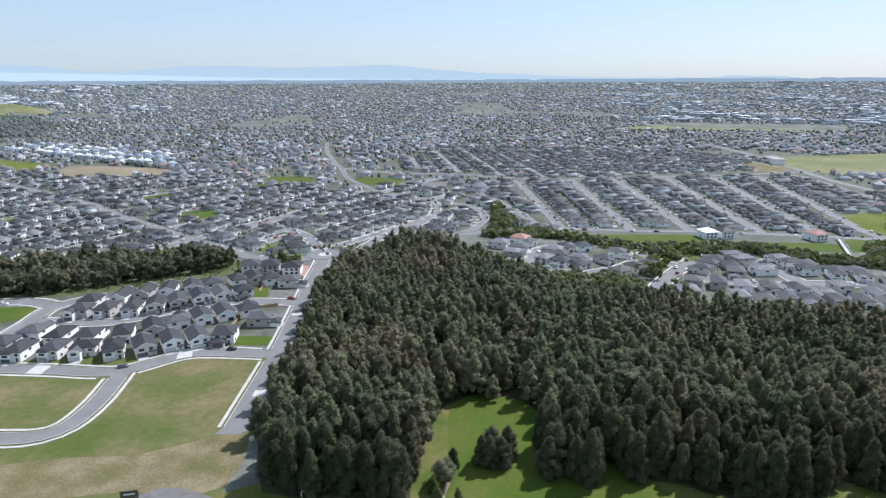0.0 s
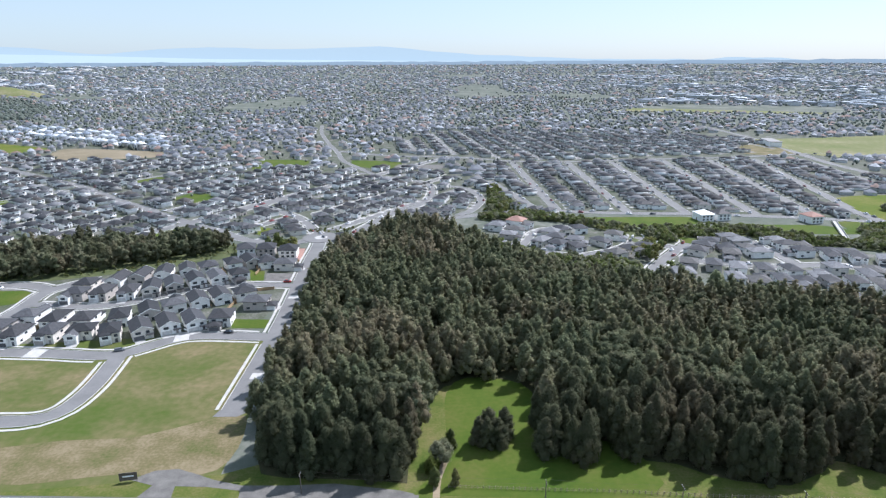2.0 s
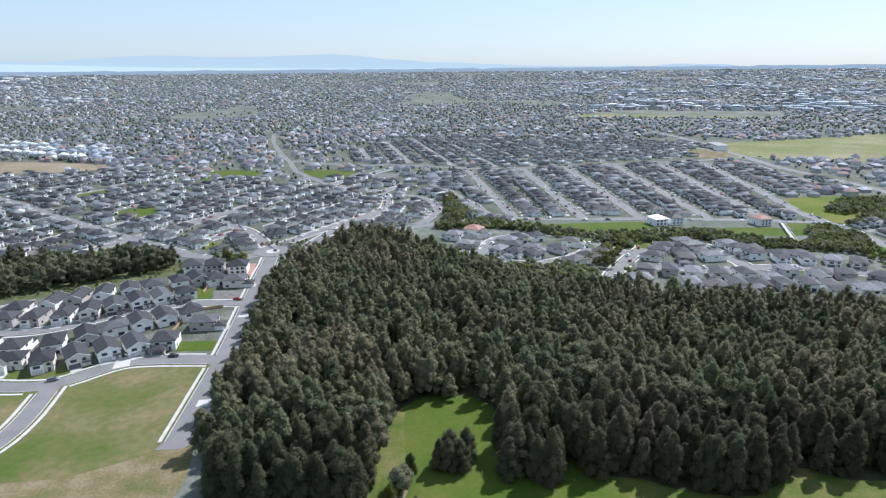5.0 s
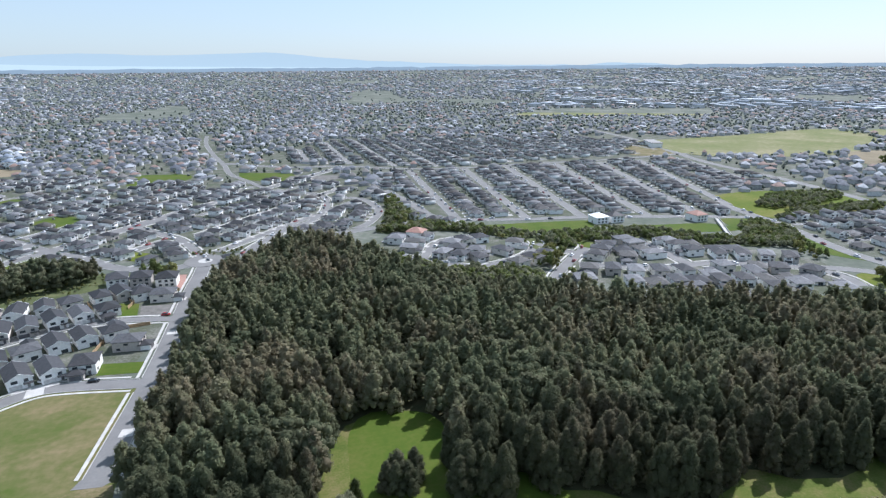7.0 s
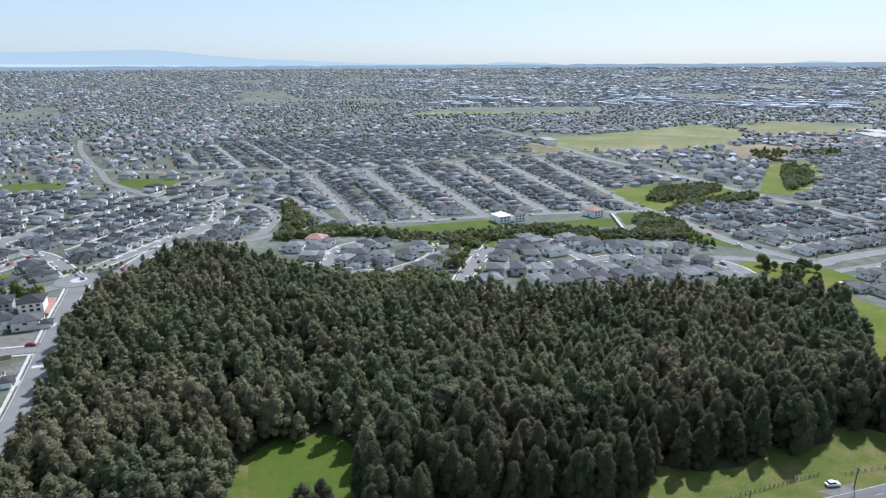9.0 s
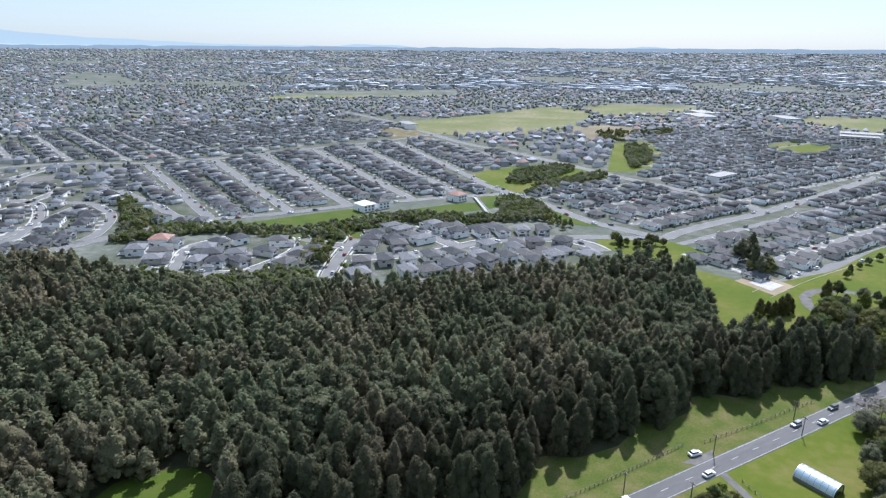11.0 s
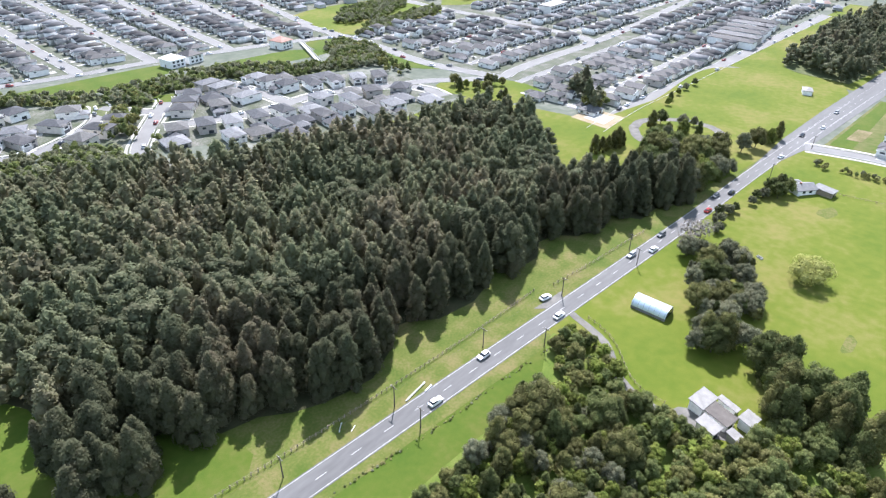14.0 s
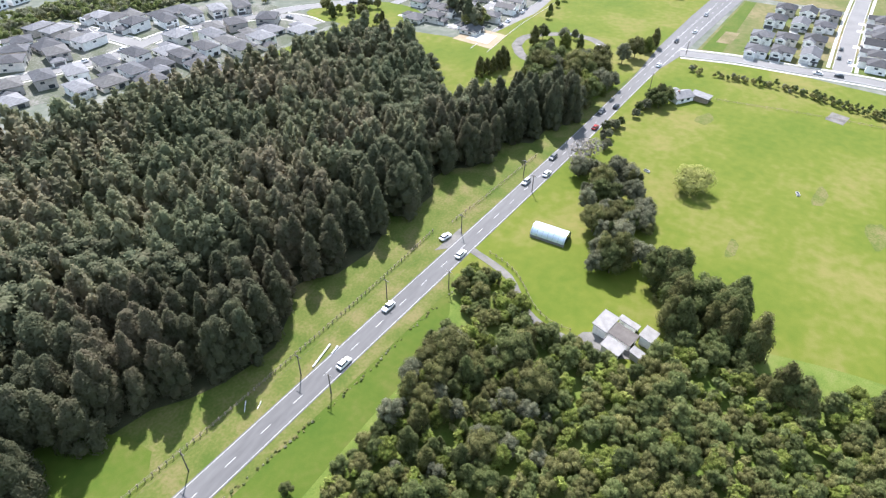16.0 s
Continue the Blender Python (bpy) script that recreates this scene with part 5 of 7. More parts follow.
FOREST = [(-60, 172), (-66, 200), (-67, 290), (-69.5, 330), (-63, 380), (-45, 407), (-15, 420), (8, 407), (28, 380), (40, 353), (62, 340), (95, 325), (114, 312), (126, 296), (148, 284),
          (197, 276), (225, 267), (259, 262), (280, 260), (279, 244), (277, 226), (268, 209), (253, 195), (241, 184), (240, 170), (250, 160), (260, 160), (266, 150), (266, 137), (258, 136.5), (247, 140), (232, 140), (227, 151), (216, 147), (204, 151), (198, 158),
          (190, 159), (181, 153.5), (168, 154), (165, 161), (157, 156), (146, 153), (132, 155), (124, 161), (120, 162), (115, 157), (110, 154.5), (101, 150.5), (93, 151.5), (86, 153), (79, 156), (72, 161), (58, 164), (54, 169), (48, 163), (37, 157.5), (31, 162), (30, 170), (31, 185), (37, 197), (30, 212), (12, 214),
          (1, 209), (-4, 198), (-6, 186), (-9, 172), (-10, 160), (-10, 153), (-24, 155), (-46, 156), (-54, 158)]
patch("ground_forest", FOREST, 0.055, M_LITTER, "shaded needle litter under the conifer forest", "forest floor", rounded=False)
spots = scatter([(-85, 140), (305, 132), (305, 432), (-85, 432)], 5.6, 11, (), 1.6)
# an uneven edge to the stand
wave = np.array([(noise.noise(Vector((x / 9.0, y / 9.0, 11.0))), noise.noise(Vector((x / 9.0, y / 9.0, 17.0)))) for x, y in spots]) * 3.6
spots = spots[inside(FOREST, spots[:, 0] + wave[:, 0], spots[:, 1] + wave[:, 1])]
rf = np.random.default_rng(5)


# heights: the taller old stand along the road, a knoll at the back
def forest_height(x, y):
    return 16.5 + 3.5 * noise.noise(Vector((x / 45.0, y / 45.0, 1.0))) + 3.5 * math.exp(-((x + 5) ** 2 + (y - 395) ** 2) / 1800.0) - 4.5 * math.exp(-((x - 90) ** 2 + (y - 325) ** 2) / 1100.0)


conifers = []
for k in range(7):
    h, R = 17.0, (3.9, 4.5, 3.5, 4.8, 4.1, 4.6, 3.7)[k]
    r = np.random.default_rng(100 + k)
    conifers.append((foliage(clumps(h, R, r, 20, 0.06, ("cone", "column", "cone", "column", "cone", "cone", "column")[k]), 2300, 0.27, r, 0.84), trunk_of(h, R), h))
light = []
for tufts, size, n_ in ((430, 0.50, 12), (170, 0.78, 8)):
    for k in range(6):
        h, R = 17.0, (3.9, 4.5, 3.6, 4.9, 4.2, 4.6)[k]
        r = np.random.default_rng(200 + k)
        light.append(foliage(clumps(h, R, r, n_, 0.14, "column" if k == 3 else "cone"), tufts, size, r, 0.86))
    for k in range(2):
        r = np.random.default_rng(250 + k)
        light.append(foliage(clumps(14.5, 5.4, r, n_, 0.2, "dome"), tufts, size, r, 0.86))
edge_order = np.argsort(spots[:, 1] + 0.15 * np.abs(spots[:, 0] - 60))
front = set(edge_order[:240].tolist())
models_t = {}
rows = [[] for _ in light]
for i, (x, y) in enumerate(spots):
    if noise.noise(Vector((x / 11.0, y / 11.0, 4.0))) > 0.52:
        continue
    s = forest_height(x, y) / 17.0 * rf.uniform(0.84, 1.12) * (0.72 if rf.random() < 0.15 else 1.0)
    wd = (0.35 + 0.65 * s) * rf.uniform(0.9, 1.3)
    turn = rf.uniform(0, 2 * math.pi)
    k = int(rf.integers(len(conifers)))
    m = Matrix.Translation((x, y, 0.05)) @ Matrix.Rotation(turn, 4, "Z")
    if i in front:
        if k not in models_t:
            models_t[k] = tree_model(conifers[k][0], conifers[k][1], M_TOTARA, "conifer_tree", "tall olive-brown conifer with a dense soft crown", "tree", "forest edge conifers", m)
            models_t[k].scale = (wd, wd, s)
        else:
            o = copy_thing(models_t[k], m)
            o.scale = (wd, wd, s)
    else:
        mixed = noise.noise(Vector((x / 28.0, y / 28.0, 6.0))) > (-0.15 if x > 222 else 0.24) and rf.random() < 0.65
        rows[(6 + k % 2 if mixed else k % 6) + (8 if y > 235 else 0)].append((x, y, 0.05, turn, wd, wd, s))
bulk("forest", [(light[k][0], light[k][1], int(k % 8 > 5), rows[k]) for k in range(len(light))], [M_TOTARA, M_NATIVE], "dense olive-brown conifer forest canopy", "forest")

# broadleaf bush by the camera
BUSH = [(57, 112), (71, 116.5), (84, 115), (105, 113.5), (121, 117), (134, 111.5), (141, 121), (150, 124), (154.5, 119.5), (153, 111), (148.5, 105), (143.5, 100.5), (140.5, 95), (139.5, 88), (140, 80), (141, 69), (158, 65), (170, 76), (179, 66), (175, 54), (165, 49), (157, 46), (151, 37), (158, 19), (165, -10), (90, -50), (50, 30), (52, 90)]
YARD = [(141, 88), (152, 87), (160, 82), (159, 67), (150, 66), (143, 68.5)]
broad = []
for k in range(8):
    h, R = (8.0, 7.0, 6.5, 9.0, 8.5, 7.5, 9.5, 6.0)[k], (3.6, 3.9, 2.8, 3.2, 4.4, 3.0, 2.8, 3.0)[k]
    r = np.random.default_rng(300 + k)
    lob = clumps(h, R, r, 13, 0.08, "column" if k == 6 else "cone") if k in (3, 6, 7) else round_lobes(h, R, r, 15)
    broad.append((foliage(lob, 1900, 0.21, r, 0.8), trunk_of(h, R, 0.6), h, R))
BUSH_LABEL = ["rounded dark green broadleaf tree in dense bush", "upright dark green tree in dense bush"]
models_b = {}
BUSH_MATS = [M_BUSH, M_BUSH_C, M_BUSH_D, M_BUSH, M_BUSH_B, M_BUSH_C, M_BUSH_B, M_BUSH_D]


def plant(x, y, k, s, turn, label="", group="bush trees", wide=1.0):
    m = Matrix.Translation((x, y, 0.04)) @ Matrix.Rotation(turn, 4, "Z")
    if k not in models_b:
        models_b[k] = tree_model(broad[k][0], broad[k][1], BUSH_MATS[k], "broadleaf_tree", BUSH_LABEL[1 if k in (3, 6, 7) else 0], "tree", group, m)
        o = models_b[k]
    else:
        o = copy_thing(models_b[k], m)
    o.scale = (s * wide, s * wide, s)
    tagged(o, label, group=group)
    return o


small = []
for k in range(4):
    h, R = (7.0, 6.0, 8.0, 5.0)[k], (3.2, 3.4, 2.8, 2.8)[k]
    r = np.random.default_rng(400 + k)
    small.append(foliage(round_lobes(h, R, r, 6), 170, 0.6, r, 0.84))
bs = scatter(BUSH, 3.7, 21, (YARD,), 0.6)
bs = bs[(bs[:, 0] - 89) * 77 + (bs[:, 1] - 93) * 48 > -1300]
rows = [[] for _ in small]
bush_rows = [[], [], [], []]
bo = np.argsort(np.hypot(bs[:, 0] - 110, bs[:, 1] - 100))
near_b = set(bo[:110].tolist())
rb = np.random.default_rng(8)
for i, (x, y) in enumerate(bs):
    s, turn = rb.uniform(0.38, 0.85) + 0.42 * max(0.0, noise.noise(Vector((x / 17.0, y / 17.0, 5.0))) + 0.2), rb.uniform(0, 6.28)
    if noise.noise(Vector((x / 8.0, y / 8.0, 2.0))) > 0.36:
        continue
    if i in near_b:
        plant(x, y, int(rb.choice([0, 1, 2, 3, 3, 4, 5, 6, 6, 7])), s * (1.25 if rb.random() < 0.2 else 1.0), turn)
    else:
        bush_rows[int(rb.integers(4))].append((x, y, 0.04, turn, s, s, s))
mid = []
for k in range(4):
    r = np.random.default_rng(430 + k)
    mid.append(foliage(round_lobes((7.0, 6.5, 8.5, 6.0)[k], (3.2, 3.5, 2.8, 3.0)[k], r, 13), 1000, 0.27, r, 0.82))
bulk("bush", [(mid[k][0], mid[k][1], (0, 1, 0, 2)[k], bush_rows[k]) for k in range(4)], [M_BUSH, M_BUSH_B, M_BUSH_D], "dense olive-green broadleaf bush", "bush")
# belts, hedges and creek scrub farther off
def belt(line, width, gap, seed, lo=0.6, hi=1.1):
    p = smooth_line(line, gap)
    n = sides(p)
    r = np.random.default_rng(seed)
    for q, m in zip(p, n):
        for off in np.arange(-width / 2, width / 2 + 0.1, gap):
            c = q + m * (off + r.uniform(-0.3, 0.3) * gap) + r.uniform(-0.4, 0.4, 2) * gap
            s = r.uniform(lo, hi)
            rows[int(r.choice([0, 1, 1, 2, 3]))].append((c[0], c[1], 0.04, r.uniform(0, 6.28), s * r.uniform(0.8, 1.1), s * r.uniform(0.8, 1.1), s * r.uniform(0.75, 1.25)))


belt([(36, 468), (49, 510.0), (50, 555.0), (50, 600)], 14, 5.0, 31, 0.5, 0.9)
belt([(45, 470), (62, 485), (83.0, 474), (109.0, 452), (136.0, 428), (160, 420), (198.0, 424.0), (237.3, 414.0), (287.7, 390)], 9, 5.0, 32, 0.45, 0.8)
belt([(126, 362), (132, 376), (138, 386)], 11, 4.5, 44, 0.7, 1.1)
belt([(329, 222), (336, 226), (342, 222)], 8, 4.5, 45, 0.8, 1.3)
belt([(-92, 436), (-75, 436), (-62, 441)], 5, 4.0, 46, 0.3, 0.5)
belt([(297.6, 405.1), (309.7, 380.4), (303.7, 345.7)], 12, 5.0, 33, 0.5, 0.9)
belt([(138.9, 395.3), (158.9, 415.6), (178.9, 421.3)], 14, 5.0, 34, 0.5, 0.9)
belt([(305.2, 424.6), (319.2, 419.6), (323.3, 404.9)], 10, 5.0, 43, 0.5, 0.9)
tall = [[] for _ in range(6)]
rw = np.random.default_rng(37)
for x, y in scatter([(-330, 328), (-258, 329), (-222, 338), (-204, 349), (-178, 363), (-150, 378), (-138, 396), (-160, 412), (-190, 402), (-226, 392), (-270, 385), (-330, 380)], 6.2, 38, (), 1.0):
    s = 0.48 + 0.34 * rw.random() + 0.42 * max(0.0, noise.noise(Vector((x / 22.0, y / 22.0, 8.0))) + 0.35)
    tall[int(rw.choice([0, 1, 2, 2, 3, 3, 4, 5]))].append((x, y, 0.05, rw.uniform(0, 6.28), s * rw.uniform(0.95, 1.25), s * rw.uniform(0.95, 1.25), s))
for x, y in np.vstack([scatter(GREENS[20], 7.5, 49, (), 2.0), scatter([(316, 226), (341, 243), (362, 245), (352, 229), (330, 217)], 6.0, 47, (), 0.5)]):
    s = rw.uniform(0.65, 1.05)
    tall[int(rw.choice([0, 1, 2, 3, 4, 5]))].append((x, y, 0.05, rw.uniform(0, 6.28), s * rw.uniform(1.0, 1.3), s * rw.uniform(1.0, 1.3), s))
bulk("tree_belt", [(light[j][0], light[j][1], mi, tall[k]) for k, (j, mi) in enumerate(((8, 0), (9, 0), (14, 1), (15, 0), (14, 2), (11, 2)))], [M_TOTARA, M_NATIVE, M_BUSH_C], "tall dark brown-green belt of old trees", "trees")
belt([(-111.3, 395.7), (-103.3, 393.6), (-97.3, 393.5)], 8, 5.0, 39, 0.8, 1.4)
belt([(338, 94), (340, 80), (341, 68)], 4, 2.2, 40, 0.3, 0.55)
belt([(340, 64), (338, 52), (333, 30), (330, 12)], 4, 2.2, 41, 0.3, 0.55)
belt([(338, 105), (336, 101)], 3, 2.2, 50, 0.4, 0.6)
shrub = []
for k in range(2):
    r = np.random.default_rng(450 + k)
    shrub.append(foliage(round_lobes(4.2, 2.6, r, 2), 110, 0.55, r, 0.85))
cs = np.vstack([scatter(GREENS[7], 3.6, 61, GREENS[:3], 1.5)] + [scatter(q, 3.4, 64 + k, (), 1.0) for k, q in enumerate((
    [(364, 494), (399, 525), (449, 534), (475, 524), (463, 505), (405, 477), (365, 478)], [(344, 442), (374, 464), (442, 477), (477, 470), (456, 457), (394, 447), (358, 437)],
    [(303, 430), (322, 440), (331, 432), (329, 401), (314, 372), (294, 371), (288, 395)], [(515, 478), (575, 540), (640, 600), (662, 588), (612, 530), (545, 482)], [(128, 330), (124, 344), (134, 366), (142, 362), (136, 342)], [(28, 388), (42, 357), (64, 344), (97, 329), (116, 317), (127, 333), (121, 350), (107, 361), (92, 366), (72, 369), (50, 389), (37, 402)]))])
rc = np.random.default_rng(62)
creek = [[], []]
for x, y in cs:
    s = rc.uniform(0.7, 1.25)
    creek[int(rc.integers(2))].append((x, y, 0.05, rc.uniform(0, 6.28), s, s, s * rc.uniform(0.8, 1.2)))
bulk("creek_scrub", [(shrub[k][0], shrub[k][1], k, creek[k]) for k in range(2)], [M_BUSH, M_BUSH_C], "dense low scrub along the creek", "scrub")
# low bright shrubs between the bush trees
us = scatter(BUSH, 3.8, 63, (YARD,), 0.8)
us = us[(us[:, 0] - 89) * 77 + (us[:, 1] - 93) * 48 > -1300]
low_rows = [[], [], []]
for x, y in us:
    if y > -10:
        s = rc.uniform(0.45, 1.0)
        low_rows[int(rc.integers(3))].append((x, y, 0.05, rc.uniform(0, 6.28), s, s, s * rc.uniform(0.7, 1.3)))
bulk("undergrowth", [(shrub[k % 2][0], shrub[k % 2][1], k, low_rows[k]) for k in range(3)], [M_BUSH_D, M_BUSH_B, M_BUSH], "bright mixed shrubs under the bush", "undergrowth")
for x, y in scatter([(-330, 332), (-232, 333), (-205, 340), (-175, 352), (-150, 364), (-134, 376), (-118, 389), (-140, 404), (-205, 380), (-330, 350)], 3.5, 66, (), 0.8):
    if noise.noise(Vector((x / 8.0, y / 8.0, 1.5))) > -0.12:
        s = rc.uniform(0.10, 0.36)
        rows[int(rc.integers(4))].append((x, y, 0.05, rc.uniform(0, 6.28), s, s, s * rc.uniform(0.7, 1.2)))
belt([(650.1, 632.7), (712.7, 691.1), (753.9, 652.0), (823.9, 682.0)], 30, 7, 42, 0.7, 1.0)
hedge_line = smooth_line([(40, 131.5), (71, 130), (95, 126.8), (120, 125), (146, 122.6)], 0.9)
for q in hedge_line:
    s_ = rb.uniform(0.02, 0.075)
    if noise.noise(Vector((q[0] / 5.0, q[1] / 5.0, 3.0))) > 0.25:
        continue
    rows[int(rb.integers(4))].append((q[0] + rb.uniform(-0.5, 0.5), q[1] + rb.uniform(-0.5, 0.5), 0.03, rb.uniform(0, 6), s_ * 2.2, s_ * 2.2, s_))
bulk("scrub", [(small[k][0], small[k][1], (0, 1, 0, 2)[k], rows[k]) for k in range(4)], [M_BUSH, M_BUSH_B, M_BUSH_C], "dense mixed green scrub and bush", "bush")

rt = np.random.default_rng(9)


def small_crown(h, R):
    """Two rough clumps: a tree too far off for leaves."""
    v, f = [], []
    for cx, cz, rx in ((0, 0.45, 1.0), (0.45, 0.68, 0.62)):
        n_ = sum(len(q) for q in v)
        v.append(ICO_V * (R * rx, R * rx, h * 0.34 * rx) * rt.uniform(0.75, 1.25, (len(ICO_V), 1)) + (cx * R, 0, h * cz))
        f += [tuple(i + n_ for i in q) for q in ICO_F]
    return np.vstack(v), f


tv, tv2 = small_crown(7.0, 4.2), small_crown(9.0, 3.6)
n = len(FAR_TREES)
fr = np.stack([FAR_TREES[:, 0], FAR_TREES[:, 1], FAR_TREES[:, 2], rt.uniform(0, 6.28, n), FAR_TREES[:, 3] * rt.uniform(0.7, 1.3, n), FAR_TREES[:, 3] * rt.uniform(0.7, 1.3, n), rt.uniform(0.6, 1.2, n)], 1)
# street and garden trees among the nearer houses
g = np.array([(x + 8.5 * math.cos(t) * rt.choice([-1, 1]) * rt.uniform(0.7, 1.0), y + 8.5 * math.sin(t) + rt.uniform(-9, 9), 0.03, rt.uniform(0, 6), 0.28, 0.28, 0.3)
              for x, y, t, k in homes[NEAR:] if rt.random() < 0.55])
g[:, 4:] *= rt.uniform(0.6, 1.6, (len(g), 1))
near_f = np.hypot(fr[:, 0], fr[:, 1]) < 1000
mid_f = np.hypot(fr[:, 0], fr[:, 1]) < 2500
fr[near_f, 4:] *= 0.62
wx, wy = np.meshgrid(np.arange(-1400, -880, 13.0), np.arange(1320, 1960, 13.0))
wx, wy = (wx + rt.uniform(-5, 5, wx.shape)).ravel(), (wy + rt.uniform(-5, 5, wy.shape)).ravel()
ok_w = inside([(-1290, 1950), (-1010, 1660), (-900, 1400), (-990, 1330), (-1400, 1850)], wx, wy)
slope_wood = np.stack([wx, wy, terrain(wx, wy), wx * 0 + 1.0, wx * 0 + 1.3, wx * 0 + 1.3, rt.uniform(1.0, 1.7, wx.shape)], 1)[ok_w]
tv3 = (ICO_V * (4.6, 4.2, 3.4) * rt.uniform(0.75, 1.25, (len(ICO_V), 1)) + (0, 0, 3.2), ICO_F)
tv4 = (tv3[0] * rt.uniform(0.8, 1.2, (len(ICO_V), 1)), [q for q in ICO_F if max(tv3[0][i][2] for i in q) > 2.6])
# shrubs and small trees along the back fences
yard = []
for x, y, t, k in homes[NEAR:]:
    for _ in range(2):
        if rt.random() < 0.5:
            u, w = rt.uniform(-6, 6), rt.uniform(8.5, 11.5)
            yard.append((x + u * math.cos(t) - w * math.sin(t), y + u * math.sin(t) + w * math.cos(t), 0.03, rt.uniform(0, 6), *[0.3 * rt.uniform(0.5, 1.3)] * 2, 0.3 * rt.uniform(0.6, 1.4)))
yard = np.array(yard)
yard = yard[off_roads(yard[:, 0], yard[:, 1], 1.0)]
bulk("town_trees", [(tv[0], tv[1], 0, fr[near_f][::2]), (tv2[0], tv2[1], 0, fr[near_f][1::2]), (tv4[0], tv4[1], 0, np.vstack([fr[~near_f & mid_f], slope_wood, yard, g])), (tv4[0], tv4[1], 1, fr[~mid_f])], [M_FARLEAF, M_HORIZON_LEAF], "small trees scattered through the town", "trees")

# ---- the backdrop: water and hills at the horizon ----
def skyline(name, az0, az1, r, low, height, material, label, category):
    v, f = [], []
    az = np.linspace(az0, az1, 140)
    for a in az:
        x, y = r * math.sin(radians(a)), r * math.cos(radians(a))
        h = height(a)
        v += [(x, y, low), (x, y, h), (x * 1.008, y * 1.008, h - 3), (x * 1.008, y * 1.008, low)]
    for k in range(len(az) - 1):
        a, b = 4 * k, 4 * k + 4
        f += [(a, b, b + 1, a + 1), (a + 1, b + 1, b + 2, a + 2), (a + 2, b + 2, b + 3, a + 3)]
    setting(name, (v, f), material, label, category)


def hills(a):
    """Height of the far ridge over the bearing."""
    h = 118 + 5 * noise.noise(Vector((a / 3.0, 0.4, 0))) + 4 * noise.noise(Vector((a * 0.9, 4.4, 0)))
    h += 62 * math.exp(-((a + 34) / 14.0) ** 4) + 44 * math.exp(-((a + 36) / 6.2) ** 6) + 100 * math.exp(-((a + 13) / 11.5) ** 4) + 62 * math.exp(-((a - 1) / 8.0) ** 2) + 20 * math.exp(-((a - 12) / 6.0) ** 2)
    h += 24 * math.exp(-((a - 24.5) / 1.6) ** 2) + 26 * math.exp(-((a - 27.6) / 2.2) ** 2) + 12 * math.exp(-((a - 20) / 3.0) ** 2) + 24 * math.exp(-((a - 49) / 2.2) ** 2)
    return h


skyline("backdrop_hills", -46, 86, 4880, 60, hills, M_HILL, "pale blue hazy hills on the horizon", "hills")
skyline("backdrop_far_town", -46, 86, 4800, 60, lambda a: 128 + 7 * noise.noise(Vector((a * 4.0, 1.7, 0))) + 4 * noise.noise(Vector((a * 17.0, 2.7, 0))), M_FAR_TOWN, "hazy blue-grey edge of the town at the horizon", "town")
skyline("backdrop_water", -46, 22, 4840, 60, lambda a: float(np.interp(a, [-46, -38, -28, -19, 0, 10, 22], [192, 186, 172, 150, 131, 124, 118])), M_WATER, "pale hazy strip of far water", "water")


# white terraces, a bare site and a green knoll at the far left of the town
white_rows = []
for back, n_ in ((0, 22), (34, 18), (70, 14)):
    for u in np.linspace(0, 1 - back / 330, n_):
        if rng.random() < 0.8:
            white_rows.append((-792 + 404 * u + back * 0.45 + rng.uniform(-3, 3), 1112 - 235 * u + back + rng.uniform(-3, 3), 0.03, -0.52 + rng.uniform(-0.06, 0.06), rng.uniform(1.0, 1.5), 0.9, rng.uniform(1.1, 1.5)))
def school(x, y, turn, w, d):
    root = tagged(new("school_building"), "broad pale flat-roofed school building", "building", "large pale buildings")
    part("wall", box(-w / 2, w / 2, -d / 2, d / 2, 0, 7.0), M_WALL_T, root)
    part("roof", box(-w / 2 - 0.8, w / 2 + 0.8, -d / 2 - 0.8, d / 2 + 0.8, 7.0, 7.6), M_PALETIN, root)
    for k in range(int(w / 6)):
        part("window", opening("y-", -d / 2, -w / 2 + 3 + 6 * k, 4.2, 4.4, 1.6), M_GLASS, root)
        part("window", opening("y-", -d / 2, -w / 2 + 3 + 6 * k, 0.8, 4.4, 1.8), M_GLASS, root)
    root.matrix_world = Matrix.Translation((x, y, 0.1)) @ Matrix.Rotation(radians(turn), 4, "Z")


for x, y, turn, w, d in ((950, 462, -62, 46, 20), (990, 478, -62, 52, 26), (940, 372, -50, 44, 22), (975, 380, -50, 40, 20), (1010, 760, 60, 70, 34), (1070, 800, 60, 60, 30), (1110, 660, 60, 60, 26), (486, 905, 80, 44, 16), (540, 390, 5, 30, 12)):
    school(x, y, turn, w, d)
wv, wf, wmi = joined_kind(3)
bulk("white_terraces", [(wv, wf, wmi, white_rows)], [M_WALL, M_SHED, M_GLASS, M_TRIM], "rows of white terraced houses", "houses")
patch("ground_far_site", [(-538, 862), (-530, 908), (-365, 858), (-378, 815), (-488, 798)], 0.09, M_BROWN, "bare brown building site in the town", "bare earth")
patch("ground_far_rows", [(-700, 980), (-572, 912), (-575, 865), (-645, 895)], 0.09, M_FIELD, "striped green field beside the town", "grass")


